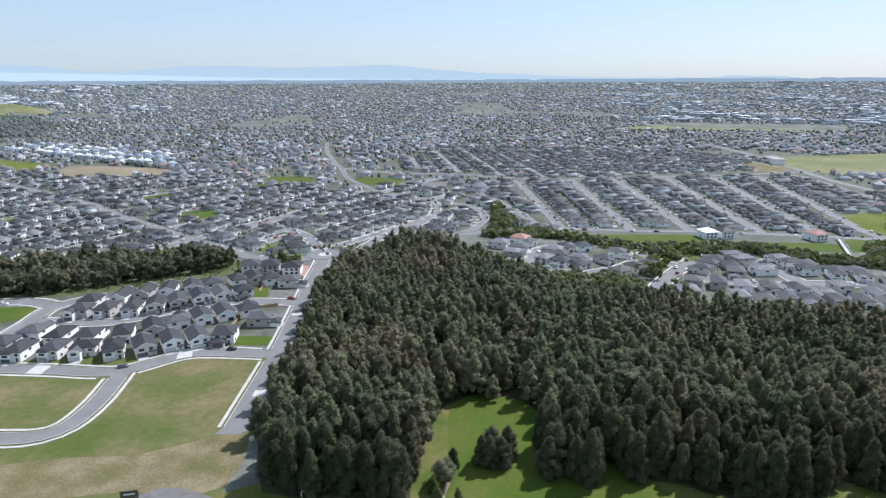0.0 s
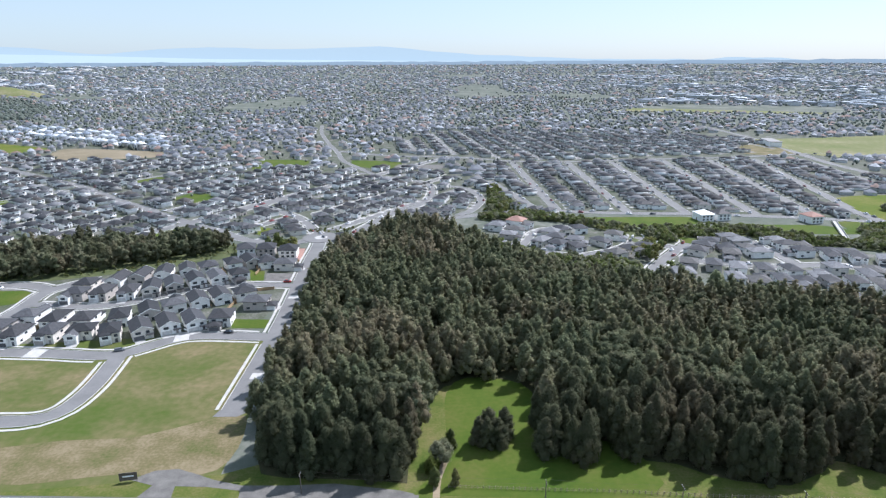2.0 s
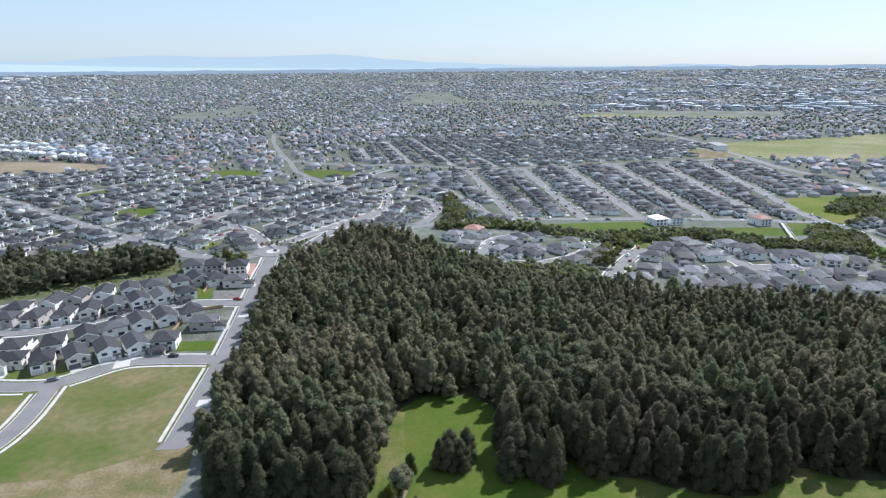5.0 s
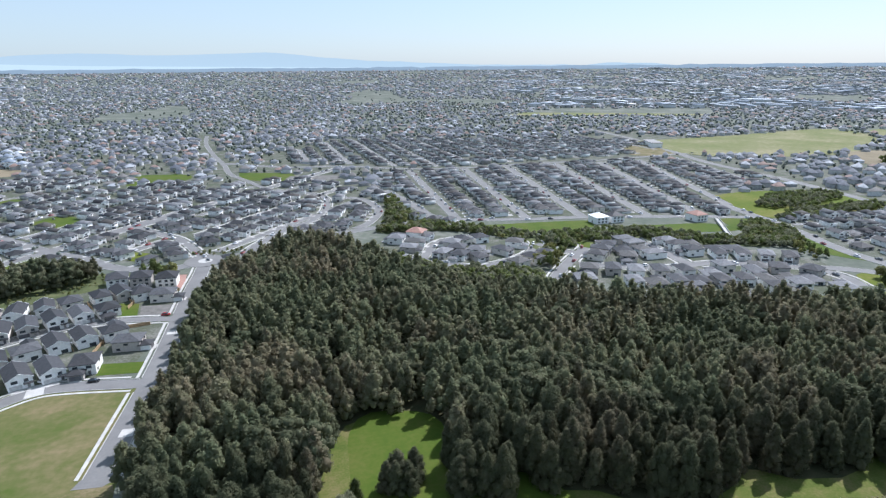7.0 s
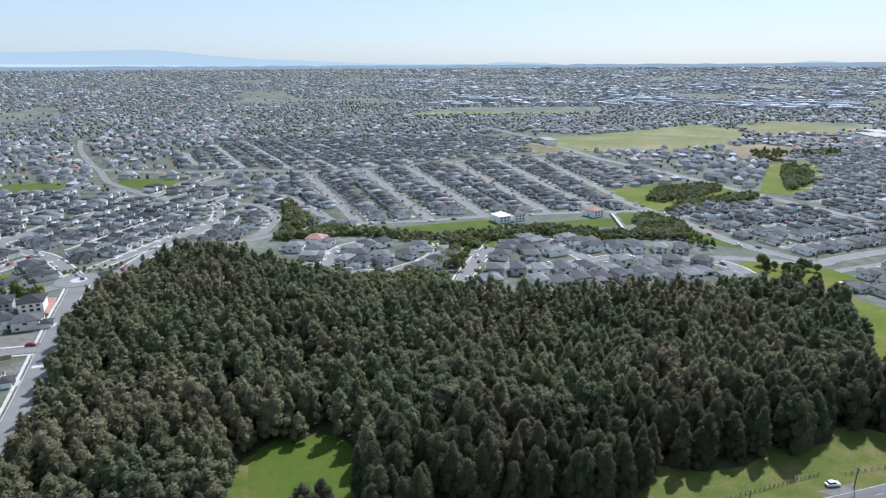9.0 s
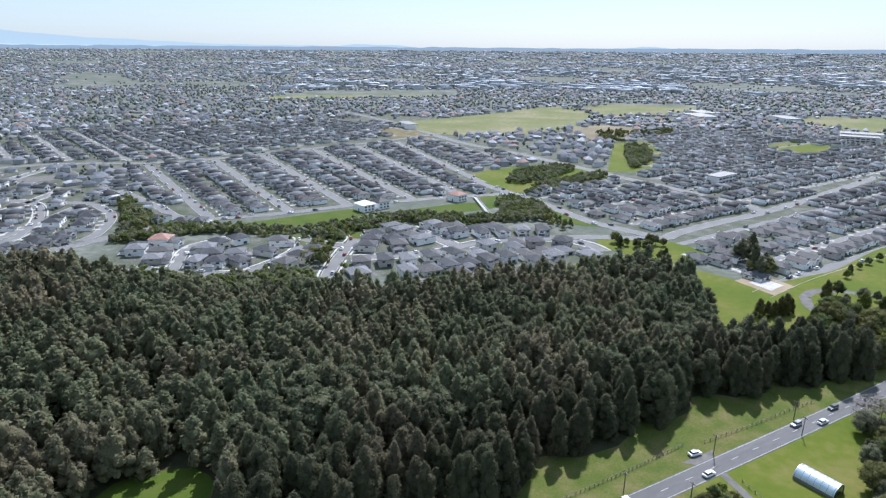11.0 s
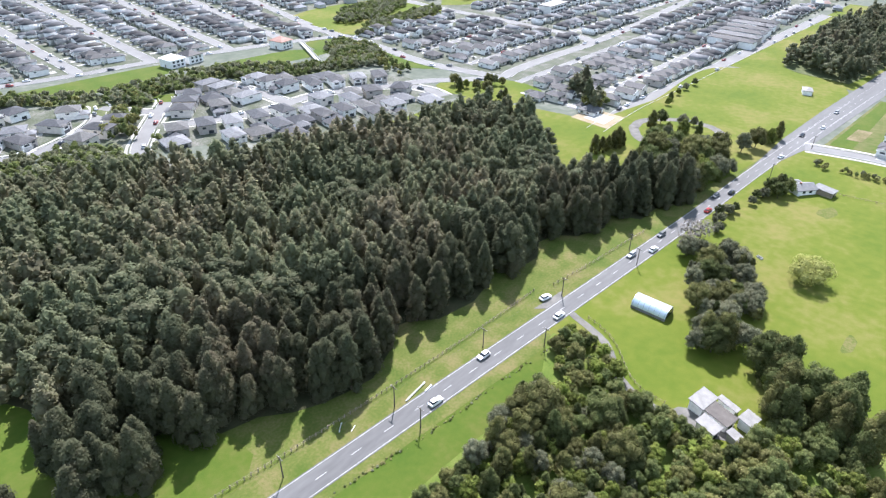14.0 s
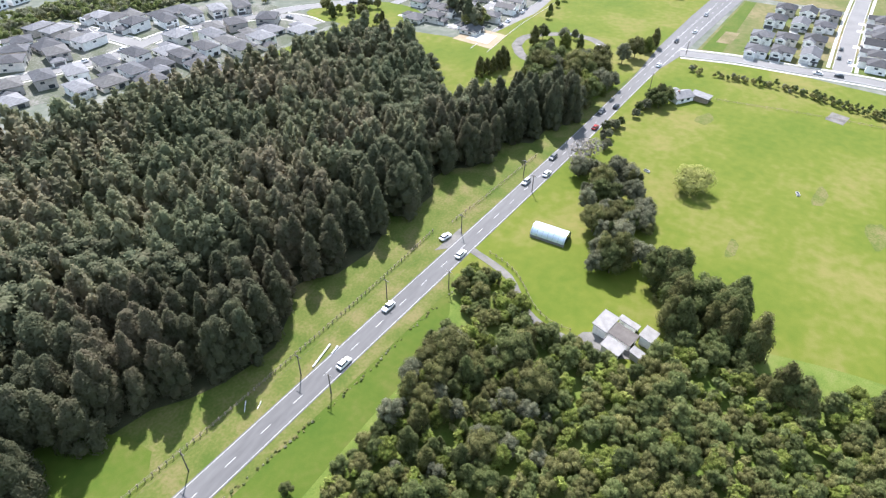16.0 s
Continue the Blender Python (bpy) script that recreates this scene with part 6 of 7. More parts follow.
def knoll(cx, cy, R, h):
    v, f = [(cx, cy, h + float(terrain(cx, cy)))], []
    n_ = 28
    for i, q in enumerate((0.25, 0.5, 0.75, 1.0)):
        for k in range(n_):
            a = 2 * math.pi * k / n_
            x, y = cx + R * q * 1.7 * math.cos(a), cy + R * q * math.sin(a)
            v.append((x, y, float(terrain(x, y)) + h * (math.cos(math.pi * q) + 1) / 2 + (2 * noise.noise(Vector((x / 50, y / 50, 0))) if q < 1 else -2)))
    f += [(0, 1 + k, 1 + (k + 1) % n_) for k in range(n_)]
    for i in range(3):
        a, b = 1 + i * n_, 1 + (i + 1) * n_
        f += [(a + k, b + k, b + (k + 1) % n_, a + (k + 1) % n_) for k in range(n_)]
    setting("ground_knoll", (v, f), M_MEADOW, "green grassy knoll among the houses", "hill")


knoll(-1470, 2120, 120, 30)
# ---- vehicles ----
def car(paint, label, kind=0):
    root = tagged(new("car"), label, "car", "vehicles")
    L, W = 2.15, 0.88
    sec = [(-L, 0.35, 0.62, 0.80), (-L * 0.96, 0.28, 0.88, 0.86), (-0.9, 0.25, 0.95, W), (0.9, 0.25, 0.95, W), (L * 0.92, 0.28, 0.84, 0.85), (L, 0.36, 0.60, 0.74)]
    v = []
    for x, z0, z1, w in sec:
        v += [(x, -w, z0), (x, w, z0), (x, w, z1 - 0.1), (x, w - 0.1, z1), (x, -w + 0.1, z1), (x, -w, z1 - 0.1)]
    f = [tuple(range(6)), tuple(reversed(range(30, 36)))]
    for k in range(5):
        for j in range(6):
            a, b = 6 * k + j, 6 * k + (j + 1) % 6
            f.append((a, a + 6, b + 6, b))
    part("body", (v, f), paint, root)
    x0, x1, x2, x3 = ((-1.75, -1.35, 0.35, 1.05), (-2.0, -1.9, 0.5, 1.1))[kind]
    c = [(x0, -0.76, 0.93), (x3, -0.76, 0.93), (x3, 0.76, 0.93), (x0, 0.76, 0.93), (x1, -0.6, 1.42), (x2, -0.6, 1.42), (x2, 0.6, 1.42), (x1, 0.6, 1.42)]
    part("window_band", (c, box(0, 1, 0, 1, 0, 1)[1]), M_GLASS, root, "dark glass")
    part("roof", box(x1 + 0.02, x2 - 0.02, -0.6, 0.6, 1.41, 1.47), paint, root)
    for x in (-1.3, 1.3):
        for y in (-0.86, 0.72):
            w = part("wheel", tube((x, y, 0.31), (x, y + 0.16, 0.31), 0.31, 0.31, 12), M_TYRE, root)
            part("rim", tube((x, y - 0.01, 0.31), (x, y + 0.17, 0.31), 0.19, 0.19, 8), M_SILVER, w)
    for y in (-0.62, 0.62):
        part("headlight", box(L * 0.93, L * 0.985, y - 0.16, y + 0.16, 0.62, 0.76), M_TRIM, root)
    return root


CAR_LABELS = ["white car on the asphalt", "dark grey car on the asphalt", "red car on the asphalt", "silver car on the asphalt", "black car on the asphalt"]
cars = {}


def put_car(x, y, turn, colour, z=0.11):
    m = Matrix.Translation((x, y, z)) @ Matrix.Rotation(radians(turn), 4, "Z")
    if colour not in cars:
        cars[colour] = car(M_CARS[colour], CAR_LABELS[colour], colour % 2)
        cars[colour].matrix_world = m
    else:
        copy_thing(cars[colour], m)


def on_highway(x, lane):
    y = float(np.interp(x, hw[:, 0], hw[:, 1]))
    d = math.degrees(math.atan2(float(np.interp(x + 2, hw[:, 0], hw[:, 1])) - y, 2))
    return x, y + lane * 1.75, d + (180 if lane > 0 else 0)


for x, lane, colour in ((58, -1, 0), (106, -1, 0), (128, 1, 0), (158, -1, 0), (205, 1, 3), (214, -1, 0), (226, 1, 1), (257, -1, 2), (272, 1, 1), (280, -1, 4), (335, -1, 0), (372, 1, 4), (392, -1, 0), (424, 1, 3)):
    put_car(*on_highway(x, lane), colour)
for x, y, turn, colour in ((162.8, 137.4, -12, 0), (-71.9, 278.5, 88, 4), (-72.0, 284.6, 88, 0), (-71.0, 241.4, 88, 4), (-70.8, 235.6, 88, 4), (-96.4, 259.4, 2, 4), (-137.4, 241.9, 20, 1), (-123.4, 260.1, 60, 0), (-116.4, 263.9, 60, 0),
                           (-241.9, 320.1, 5, 0), (-85.5, 327.2, 0, 2), (367.6, 53.1, 90, 0), (369.6, 44.1, 90, 4), (392.3, 41.3, 0, 0), (409.1, 46.4, 0, 1), (395.3, 46.3, 0, 1), (342.2, 153.8, 40, 0), (336.2, 151.8, 10, 4), (350.1, 170.7, 100, 3)):
    put_car(x, y, turn, colour)


# ---- power poles ----
def power_pole():
    root = tagged(new("power_pole"), "dark timber power pole with a crossarm by the highway", "power pole", "power poles")
    part("post", tube((0, 0, -0.3), (0, 0, 7.0), 0.17, 0.12, 8), M_POLE, root)
    part("crossarm", box(-0.06, 0.06, -1.1, 1.1, 6.5, 6.63), M_POLE, root)
    for y in (-1.0, -0.4, 0.4, 1.0):
        part("insulator", tube((0, y, 6.63), (0, y, 6.8), 0.05, 0.04, 6), M_TRIM, root)
    return root


pole = power_pole()
pole.matrix_world = pose(6.2, 134.6, 0)
for x, y in ((47.2, 132.6), (97.5, 129.2), (29, 144.6), (66, 141.6), (98, 139.0), (131, 137.0), (168, 134.6), (208, 132.2), (143.3, 124.4), (201, 125.6), (250.6, 118.6), (308.0, 116.5), (357.6, 113.0), (-40.0, 148.9)):
    copy_thing(pole, pose(x, y, 0))


def wires():
    pts = [(-40, 148.9), (29, 144.6), (66, 141.6), (98, 139.0), (131, 137.0), (168, 134.6), (208, 132.2)]
    root = tagged(new("power_line"), "thin sagging power cables between the poles", "cable", "power lines")
    for k in range(len(pts) - 1):
        for off in (-1.0, 1.0):
            q = np.array([(pts[k][0] + (pts[k + 1][0] - pts[k][0]) * t, pts[k][1] + off + (pts[k + 1][1] - pts[k][1]) * t, 6.8 - 2.4 * t * (1 - t)) for t in np.linspace(0, 1, 9)])
            v = [tuple(c + d) for c in q for d in np.array([(0, 0.015, 0), (0, 0, 0.015), (0, -0.015, 0), (0, 0, -0.015)])]
            f = [(4 * a + b, 4 * a + (b + 1) % 4, 4 * a + 4 + (b + 1) % 4, 4 * a + 4 + b) for a in range(8) for b in range(4)]
            part("cable", (v, f), M_POLE, root)


wires()


# ---- fences ----
def fence(line, gap, label, height=1.15, rails=(0.45, 0.95)):
    p = smooth_line(line, 2.0)
    s = np.r_[0, np.cumsum(np.hypot(*np.diff(p, axis=0).T))]
    root = tagged(new("fence"), label, "fence", "fences")
    me = mesh_of("post", *box(-0.08, 0.08, -0.08, 0.08, -0.2, height + 0.05), M_WOOD)
    for at in np.arange(0, s[-1], gap):
        o = new("post", me)
        o.parent = root
        o.location = (float(np.interp(at, s, p[:, 0])), float(np.interp(at, s, p[:, 1])), 0.03)
    for z in rails:
        part("rail", ribbon(p, 0.02, -0.02, z - 0.03, z + 0.03), M_WOOD, root)


fence([(2.0, 151.0), (28.0, 149.3), (53.0, 147.8), (77.0, 145.8), (101.0, 144.4), (126.0, 143.2), (145, 142.6), (164, 142.4)], 1.7, "long timber post-and-rail fence along the forest verge")
fence([(170.8, 139.7), (189.5, 137.6), (205, 136.3), (225, 134.5)], 2.4, "timber post-and-rail fence along the verge")
fence([(163.5, 122), (162.4, 117.5), (159.4, 111.2), (154.4, 105.6), (149.5, 100.6), (146.7, 95), (146.5, 89)], 2.4, "timber fence along the gravel driveway")

# ---- the farm: barn, sheds, drive ----
def barn():
    root = tagged(new("barn"), "small arched barn of pale corrugated steel on pasture", "barn")
    n, R, L = 14, 3.1, 5.6
    v, f = [], []
    for x in (-L, L):
        for k in range(n + 1):
            a = math.pi * k / n
            v.append((x, R * math.cos(a), 0.9 + R * 0.85 * math.sin(a)))
    f = [(k, k + 1, n + 2 + k, n + 1 + k) for k in range(n)]
    part("roof", (v, f), M_BARN, root, "pale blue-grey curved steel")
    for x in (-L + 0.15, L - 0.15):
        w = [(x, R * math.cos(math.pi * k / n) * 0.985, 0.9 + R * 0.84 * math.sin(math.pi * k / n)) for k in range(n + 1)] + [(x, -R * 0.985, 0), (x, R * 0.985, 0)]
        part("end_wall", (w, [tuple(range(n + 3))]), M_GLASS if x > 0 else M_TINROOF, root)
    for y in (-R, R - 0.12):
        part("side_wall", box(-L, L, y, y + 0.12, 0, 0.95), M_TINROOF, root)
    for k in range(7):
        x = -L + 0.4 + k * (2 * L - 0.8) / 6
        seg = [tube((x, R * 1.012 * math.cos(math.pi * j / n), 0.9 + R * 0.862 * math.sin(math.pi * j / n)), (x, R * 1.012 * math.cos(math.pi * (j + 1) / n), 0.9 + R * 0.862 * math.sin(math.pi * (j + 1) / n)), 0.04, 0.04, 4) for j in range(n)]
        part("roof_rib", merged(*seg), M_TINROOF, root)
    root.matrix_world = Matrix.Translation((181.1, 110.0, 0.03)) @ Matrix.Rotation(radians(-88), 4, "Z")


barn()


def shed(x, y, turn, w, d, h, roof_mat, label):
    root = tagged(new("shed"), label, "shed", "farm sheds")
    part("wall", box(-w / 2, w / 2, -d / 2, d / 2, 0, h), M_WOOD if x > 300 else M_WALL_T, root)
    rv, rf_ = box(-w / 2 - 0.4, w / 2 + 0.4, -d / 2 - 0.4, d / 2 + 0.4, h, h + 0.18)
    rv = [(a, b, c + (0.5 if b > 0 else 0)) for a, b, c in rv]
    part("roof", (rv, rf_), roof_mat, root)
    part("door", box(-1.0, 1.0, -d / 2 - 0.06, -d / 2 + 0.02, 0, 2.1), M_GLASS, root)
    root.matrix_world = Matrix.Translation((x, y, 0.05)) @ Matrix.Rotation(radians(turn), 4, "Z")


for row_ in ((151.9, 81.7, -10, 6.2, 3.6, 2.9, M_PALETIN, "farm shed with a white tin roof"), (150.4, 76.6, -12, 4.2, 6.4, 2.3, M_BROWNROOF, "flat-roofed brown farm building"),
             (153.4, 70.6, -11, 3.9, 3.0, 2.7, M_PALETIN, "square shed with a pale tin roof"), (144.8, 77.2, -12, 3.3, 4.6, 2.5, M_PALETIN, "long low shed with a pale roof"), (146.3, 71.4, -14, 1.9, 2.6, 2.1, M_PALETIN, "narrow lean-to with a pale roof"),
             (155.6, 76.4, -12, 1.3, 5.0, 2.0, M_PALETIN, "narrow lean-to with a white roof"), (307.6, 94.0, -8, 5.0, 7.6, 2.2, M_TINROOF, "long grey-roofed farm shed beside pasture")):
    shed(*row_)


def farmhouse(x, y, turn):
    root = tagged(new("farmhouse"), "low farmhouse with a blue-grey gabled roof beside pasture", "house")
    part("wall", gable_wall(-3.4, 3.4, -4.5, 4.5, 2.4, 0.42), M_WALL_T, root)
    part("roof", gable(-3.4, 3.4, -4.5, 4.5, 2.4, 0.42), M_TINROOF, root)
    part("wing", box(3.4, 6.4, -3, 2, 0, 2.2), M_WALL_T, root)
    part("wing_roof", hip(3.0, 6.4, -3, 2, 2.2, 0.35, 0.35), M_TINROOF, root)
    part("chimney", box(-0.4, 0.3, 1.0, 1.7, 3.4, 4.6), M_RED, root)
    for u in (-1.7, 1.5):
        part("window", opening("y-", -4.5, u, 0.9, 1.4, 1.1), M_GLASS, root)
        part("window", opening("x-", -3.4, u, 0.9, 1.4, 1.1), M_GLASS, root)
    root.matrix_world = Matrix.Translation((x, y, 0.05)) @ Matrix.Rotation(radians(turn), 4, "Z")


farmhouse(303, 102, 55)
dw = smooth_line([(163, 129.5), (161.4, 124.9), (160, 119.7), (157.2, 112.5), (152.1, 107.3), (147.2, 102.3), (144.1, 95.8), (143.5, 89.1), (144.6, 83.0)])
setting("road_drive", ribbon(dw, 1.25, -1.25, -0.2, 0.09), M_GRAVEL, "narrow gravel farm driveway", "driveway")
patch("pavement_yard", [(142.5, 88.0), (148.0, 86.0), (150, 83), (149.5, 72), (145.5, 72.5), (142.3, 79.0)], 0.1, M_GRAVEL, "paved farm yard", "yard", rounded=False)
lp = smooth_line([(320.9, 190.5), (335.0, 191.5), (349.1, 177.7), (351.1, 161.8), (342.1, 151.8), (323.3, 153.8), (307.2, 164.8), (309.0, 180.6), (320.9, 190.5)])
setting("road_loop", ribbon(lp, 2.6, -2.6, -0.2, 0.13), M_GRAVEL, "pale loop road round a small park", "road")
er = smooth_line([(357.6, 116.0), (364.5, 91.0), (367.6, 64.1), (370.6, 40.1), (371.7, 24.2), (374.1, -42.8)])
es = smooth_line([(371.6, 43.6), (452.1, 43.4), (537.7, 41.2)])
for tag, line, words in (("east", er, "grey asphalt road past the eastern houses"), ("east_street", es, "grey asphalt street between eastern houses")):
    setting("road_" + tag, ribbon(line, 4, -4, -0.2, 0.10 if tag == "east" else 0.104), M_STREET, words, "road")
    edge = line if tag == "east" else line[line[:, 0] > 378]
    setting("pavement_" + tag, merged(ribbon(edge + sides(edge) * 6.2, 0.8, -0.8, -0.2, 0.14), ribbon(edge - sides(edge) * 6.2, 0.8, -0.8, -0.2, 0.14)), M_CONCRETE, "pale concrete footpaths beside the road", "footpath")
    setting("kerb_" + tag, merged(ribbon(edge + sides(edge) * 4.15, 0.13, -0.13, -0.2, 0.24), ribbon(edge - sides(edge) * 4.15, 0.13, -0.13, -0.2, 0.24)), M_KERB, "pale concrete kerbs beside the road", "kerb")
setting("trim_wide_lane_lines", merged(dashes(hw[(hw[:, 0] > 345) & (hw[:, 0] < 600)], 3.6, 3.0, 5.0, 0.14, 0.108), dashes(hw[(hw[:, 0] > 350) & (hw[:, 0] < 600)], -3.4, 3.0, 5.0, 0.14, 0.108)), M_MARK, "white dashed lane lines on the widened highway", "road marking")


def long_block(x, y, turn, w, d):
    """A long low building with a dark ribbed roof and a row of windows."""
    root = tagged(new("apartment_building"), "long low terrace with a dark metal roof", "building", "long dark-roofed terraces")
    part("wall", box(-w / 2, w / 2, -d / 2, d / 2, 0, 5.0), M_WALL_T, root)
    part("roof", hip(-w / 2, w / 2, -d / 2, d / 2, 5.0, 0.22, 0.4), M_ROOF_T, root)
    for k in range(int(w / 5)):
        part("window", opening("y-", -d / 2, -w / 2 + 2.5 + 5 * k, 3.0, 2.2, 1.3), M_GLASS, root)
        part("door", opening("y-", -d / 2, -w / 2 + 2.5 + 5 * k, 0.1, 1.1, 2.1), M_POLE, root)
    root.matrix_world = Matrix.Translation((x, y, 0.05)) @ Matrix.Rotation(radians(turn), 4, "Z")


for k in range(6):
    long_block(537 + 17 * k, 222 + 2 * k, 92, 34, 11)


def cabin(x, y, turn):
    root = tagged(new("cabin"), "small white cabin with a pale roof beside the sports field", "cabin")
    part("wall", box(-4, 4, -2.5, 2.5, 0, 2.6), M_WRAP, root)
    part("roof", hip(-4, 4, -2.5, 2.5, 2.6, 0.35, 0.4), M_PALETIN, root)
    for u in (-2.2, 0.2):
        part("window", opening("y-", -2.5, u, 0.9, 1.2, 1.1), M_GLASS, root)
    part("door", opening("y-", -2.5, 2.6, 0.1, 1.0, 2.0), M_POLE, root)
    root.matrix_world = Matrix.Translation((x, y, 0.05)) @ Matrix.Rotation(radians(turn), 4, "Z")


cabin(450, 142, 20)
patch("ground_east_plot", [(370, 108), (466, 104), (468, 98), (370, 98)], 0.085, M_LAWN, "green vacant plot beside the new houses", "grass", rounded=False)
patch("ground_east_earth", [(384, 104), (404, 103), (405, 96), (385, 97)], 0.1, M_DRY, "bare reddish earth on a vacant plot", "bare earth", rounded=False)
patch("ground_east_lots", [(363.5, 110.0), (467.3, 105.3), (477.7, -22.8), (372.0, -22.8)], 0.05, M_PLOT, "half-grown yards of the eastern houses", "yards", rounded=False)

# single trees
def one_tree(x, y, h, R, material, label, tufts=1000, size=0.5, round_crown=True, seed=1, core=0.8):
    r = np.random.default_rng(seed)
    lob = round_lobes(h, R, r, 16) if round_crown else clumps(h, R, r)
    tree_model(foliage(lob, tufts, size, r, core), trunk_of(h, R), material, "tree", label, "tree", "single trees", Matrix.Translation((x, y, 0.03)))


one_tree(232, 79, 7.5, 7.0, M_PALELEAF, "spreading tree with pale yellow spring leaves in pasture", 3000, 0.27, True, 3, 0.62)
for x, y, h, R, sd in ((228, 119, 9, 5.0, 4), (221, 117, 7.5, 4.2, 6), (234, 117, 8, 4.4, 7)):
    one_tree(x, y, h, R, M_GREYLEAF, "bare greyish tree with fine twigs beside the highway", 1500, 0.17, True, sd, 0.35)
for k, (x, y, s) in enumerate(((12.0, 171.5, 0.62), (15.5, 174.0, 0.68), (14.5, 169.8, 0.66), (18.0, 170.5, 0.60), (20.5, 174.5, 0.70))):
    o = copy_thing(models_t[k % len(models_t)], Matrix.Translation((x, y, 0.05)))
    o.scale = (s * 1.45, s * 1.45, s)
    tagged(o, "conifer of a small clump standing in the clearing")
# the eastern shelter belt, park and roadside trees
rb = np.random.default_rng(77)
for line, n_, lo, hi, across, kinds_, words in (
        ([(226, 110), (212, 101), (200, 95), (190, 91)], 62, 0.55, 1.15, 9.0, (0, 1, 5, 5, 1, 4, 6, 5), "grey-green tree of a shelter belt beside pasture"), ([(188, 92), (180, 90), (172, 89)], 14, 0.8, 1.4, 5.0, (3, 6, 0, 6, 5), "dark green tree of a shelter belt beside pasture"),
        ([(178, 75), (176, 66), (172, 58), (166, 52), (159, 48)], 24, 1.15, 1.65, 5.0, (3, 6, 3, 6, 0), "tall dense dark green tree beside pasture"), ([(154, 44), (152, 36), (155, 25), (160, 14)], 14, 0.8, 1.3, 4.5, (3, 6, 0, 4, 2), "dark green tree beside pasture"),
        ([(160, 66), (168, 68)], 5, 1.2, 1.6, 3.0, (3, 6, 0), "tall dense dark green tree beside the farm sheds"),
        ([(244, 116), (258, 117), (278, 114.5), (290, 111)], 18, 0.4, 0.7, 2.5, (0, 1, 5), "low dark shrub beside the highway"), ([(290, 110), (298, 108), (304, 107)], 8, 0.7, 1.0, 3.0, (0, 3, 6), "dark tree beside the farmhouse")):
    p = smooth_line(line, 1.0)
    for j in range(n_):
        q = p[int(rb.integers(len(p)))] + rb.uniform(-across, across, 2)
        plant(q[0], q[1], int(rb.choice(kinds_)), rb.uniform(lo, hi), rb.uniform(0, 6.28), words, "shelter belt trees")
for x, y, s in ((325.0, 182.5, 1.1), (336.0, 182.6, 1.0), (333.2, 168.7, 1.2), (328.1, 174.7, 0.9), (341.1, 172.7, 0.9), (336.2, 161.7, 0.8), (320.2, 171.7, 0.9), (346.1, 168.7, 0.7), (298.2, 168.7, 1.4), (303.2, 159.8, 1.3), (308.3, 148.8, 1.3), (316.3, 143.8, 1.2),
                (328.2, 136.8, 1.2), (338.1, 133.8, 1.1), (349.9, 130.9, 1.2), (359.7, 129.9, 0.9), (296.2, 146.8, 1.5), (302.2, 139.8, 1.3), (288.2, 133.3, 1.0), (298.2, 131.8, 0.9), (378.0, 196.6, 0.6), (390.0, 197.6, 0.6), (402.9, 198.7, 0.6), (415.9, 198.7, 0.6), (368.0, 193.6, 0.7)):
    plant(x, y, int(rb.integers(8)), s * (1.1 if y < 150 or x < 305 else 1.0), rb.uniform(0, 6.28), "dark green tree in the roadside park", "park trees")


# white pipes and timber left lying on the verge
def fallen(x, y, turn, length, label, r0=0.22):
    root = tagged(new("pipe"), label, "pipe", "debris on the verge")
    part("shaft", tube((-length / 2, 0, r0), (length / 2, 0, r0 + 0.1), r0, r0 * 0.8, 8), M_WRAP, root)
    part("collar", tube((length / 2 - 0.5, 0, r0 + 0.1), (length / 2, 0, r0 + 0.1), r0 * 1.2, r0 * 1.2, 8), M_WRAP, root)
    root.matrix_world = Matrix.Translation((x, y, 0.04)) @ Matrix.Rotation(radians(turn), 4, "Z")


fallen(105.2, 138.6, 8, 8.0, "long white pipe lying on the grass verge")
fallen(108.4, 137.0, 6, 2.6, "short white pipe lying on the grass verge")
fallen(84, 143.5, 40, 3.0, "pale timber offcut lying on the grass", 0.08)
fallen(86, 141.0, 20, 2.0, "pale timber offcut lying on the grass", 0.08)

# raised pale crossings and the street's dead end
for k, pts in enumerate(([(-74.6, 216), (-70, 216), (-70, 221), (-74.6, 221)], [(-79.5, 302), (-72, 302), (-72, 307), (-79.5, 307)], [(-176, 236), (-169, 235.4), (-169, 244), (-176, 245)],
                         [(-118, 250), (-112, 252), (-114.5, 261), (-120, 258)])):
    patch("pavement_crossing_%d" % (k + 1), pts, 0.13, M_CONCRETE, "raised pale concrete crossing on the street", "crossing", rounded=False)
patch("road_dead_end", [(-79.5, 189.5), (-77, 199), (-69, 199), (-68.5, 192), (-71, 189.5)], 0.095, M_STREET, "asphalt dead end of the street", "road", rounded=False)
patch("pavement_east_path", [(-69.3, 199), (-66.6, 199), (-66.4, 226), (-68.6, 226)], 0.15, M_CONCRETE, "wide pale footpath beside the street", "footpath", rounded=False)

# lawns and a building lot between the forest and the eastern street
patch("ground_lot_east", [(309, 199), (331, 201), (332, 222), (311, 223)], 0.11, M_SAND, "bare sandy building lot", "bare earth", rounded=False)
patch("pavement_slab_east", [(314, 204), (327, 205), (327, 217), (315, 217)], 0.16, M_CONCRETE, "pale concrete slab of a new house", "slab", rounded=False)
patch("ground_pocket_lawn", [(36, 452), (48, 446), (56, 456), (46, 462)], 0.09, M_LAWN, "small lawn behind the houses", "grass")
patch("ground_pocket_reserve", [(128, 420), (140, 398), (150, 404), (140, 430), (120, 436)], 0.09, M_LAWN, "mown strip beside the scrub", "grass")
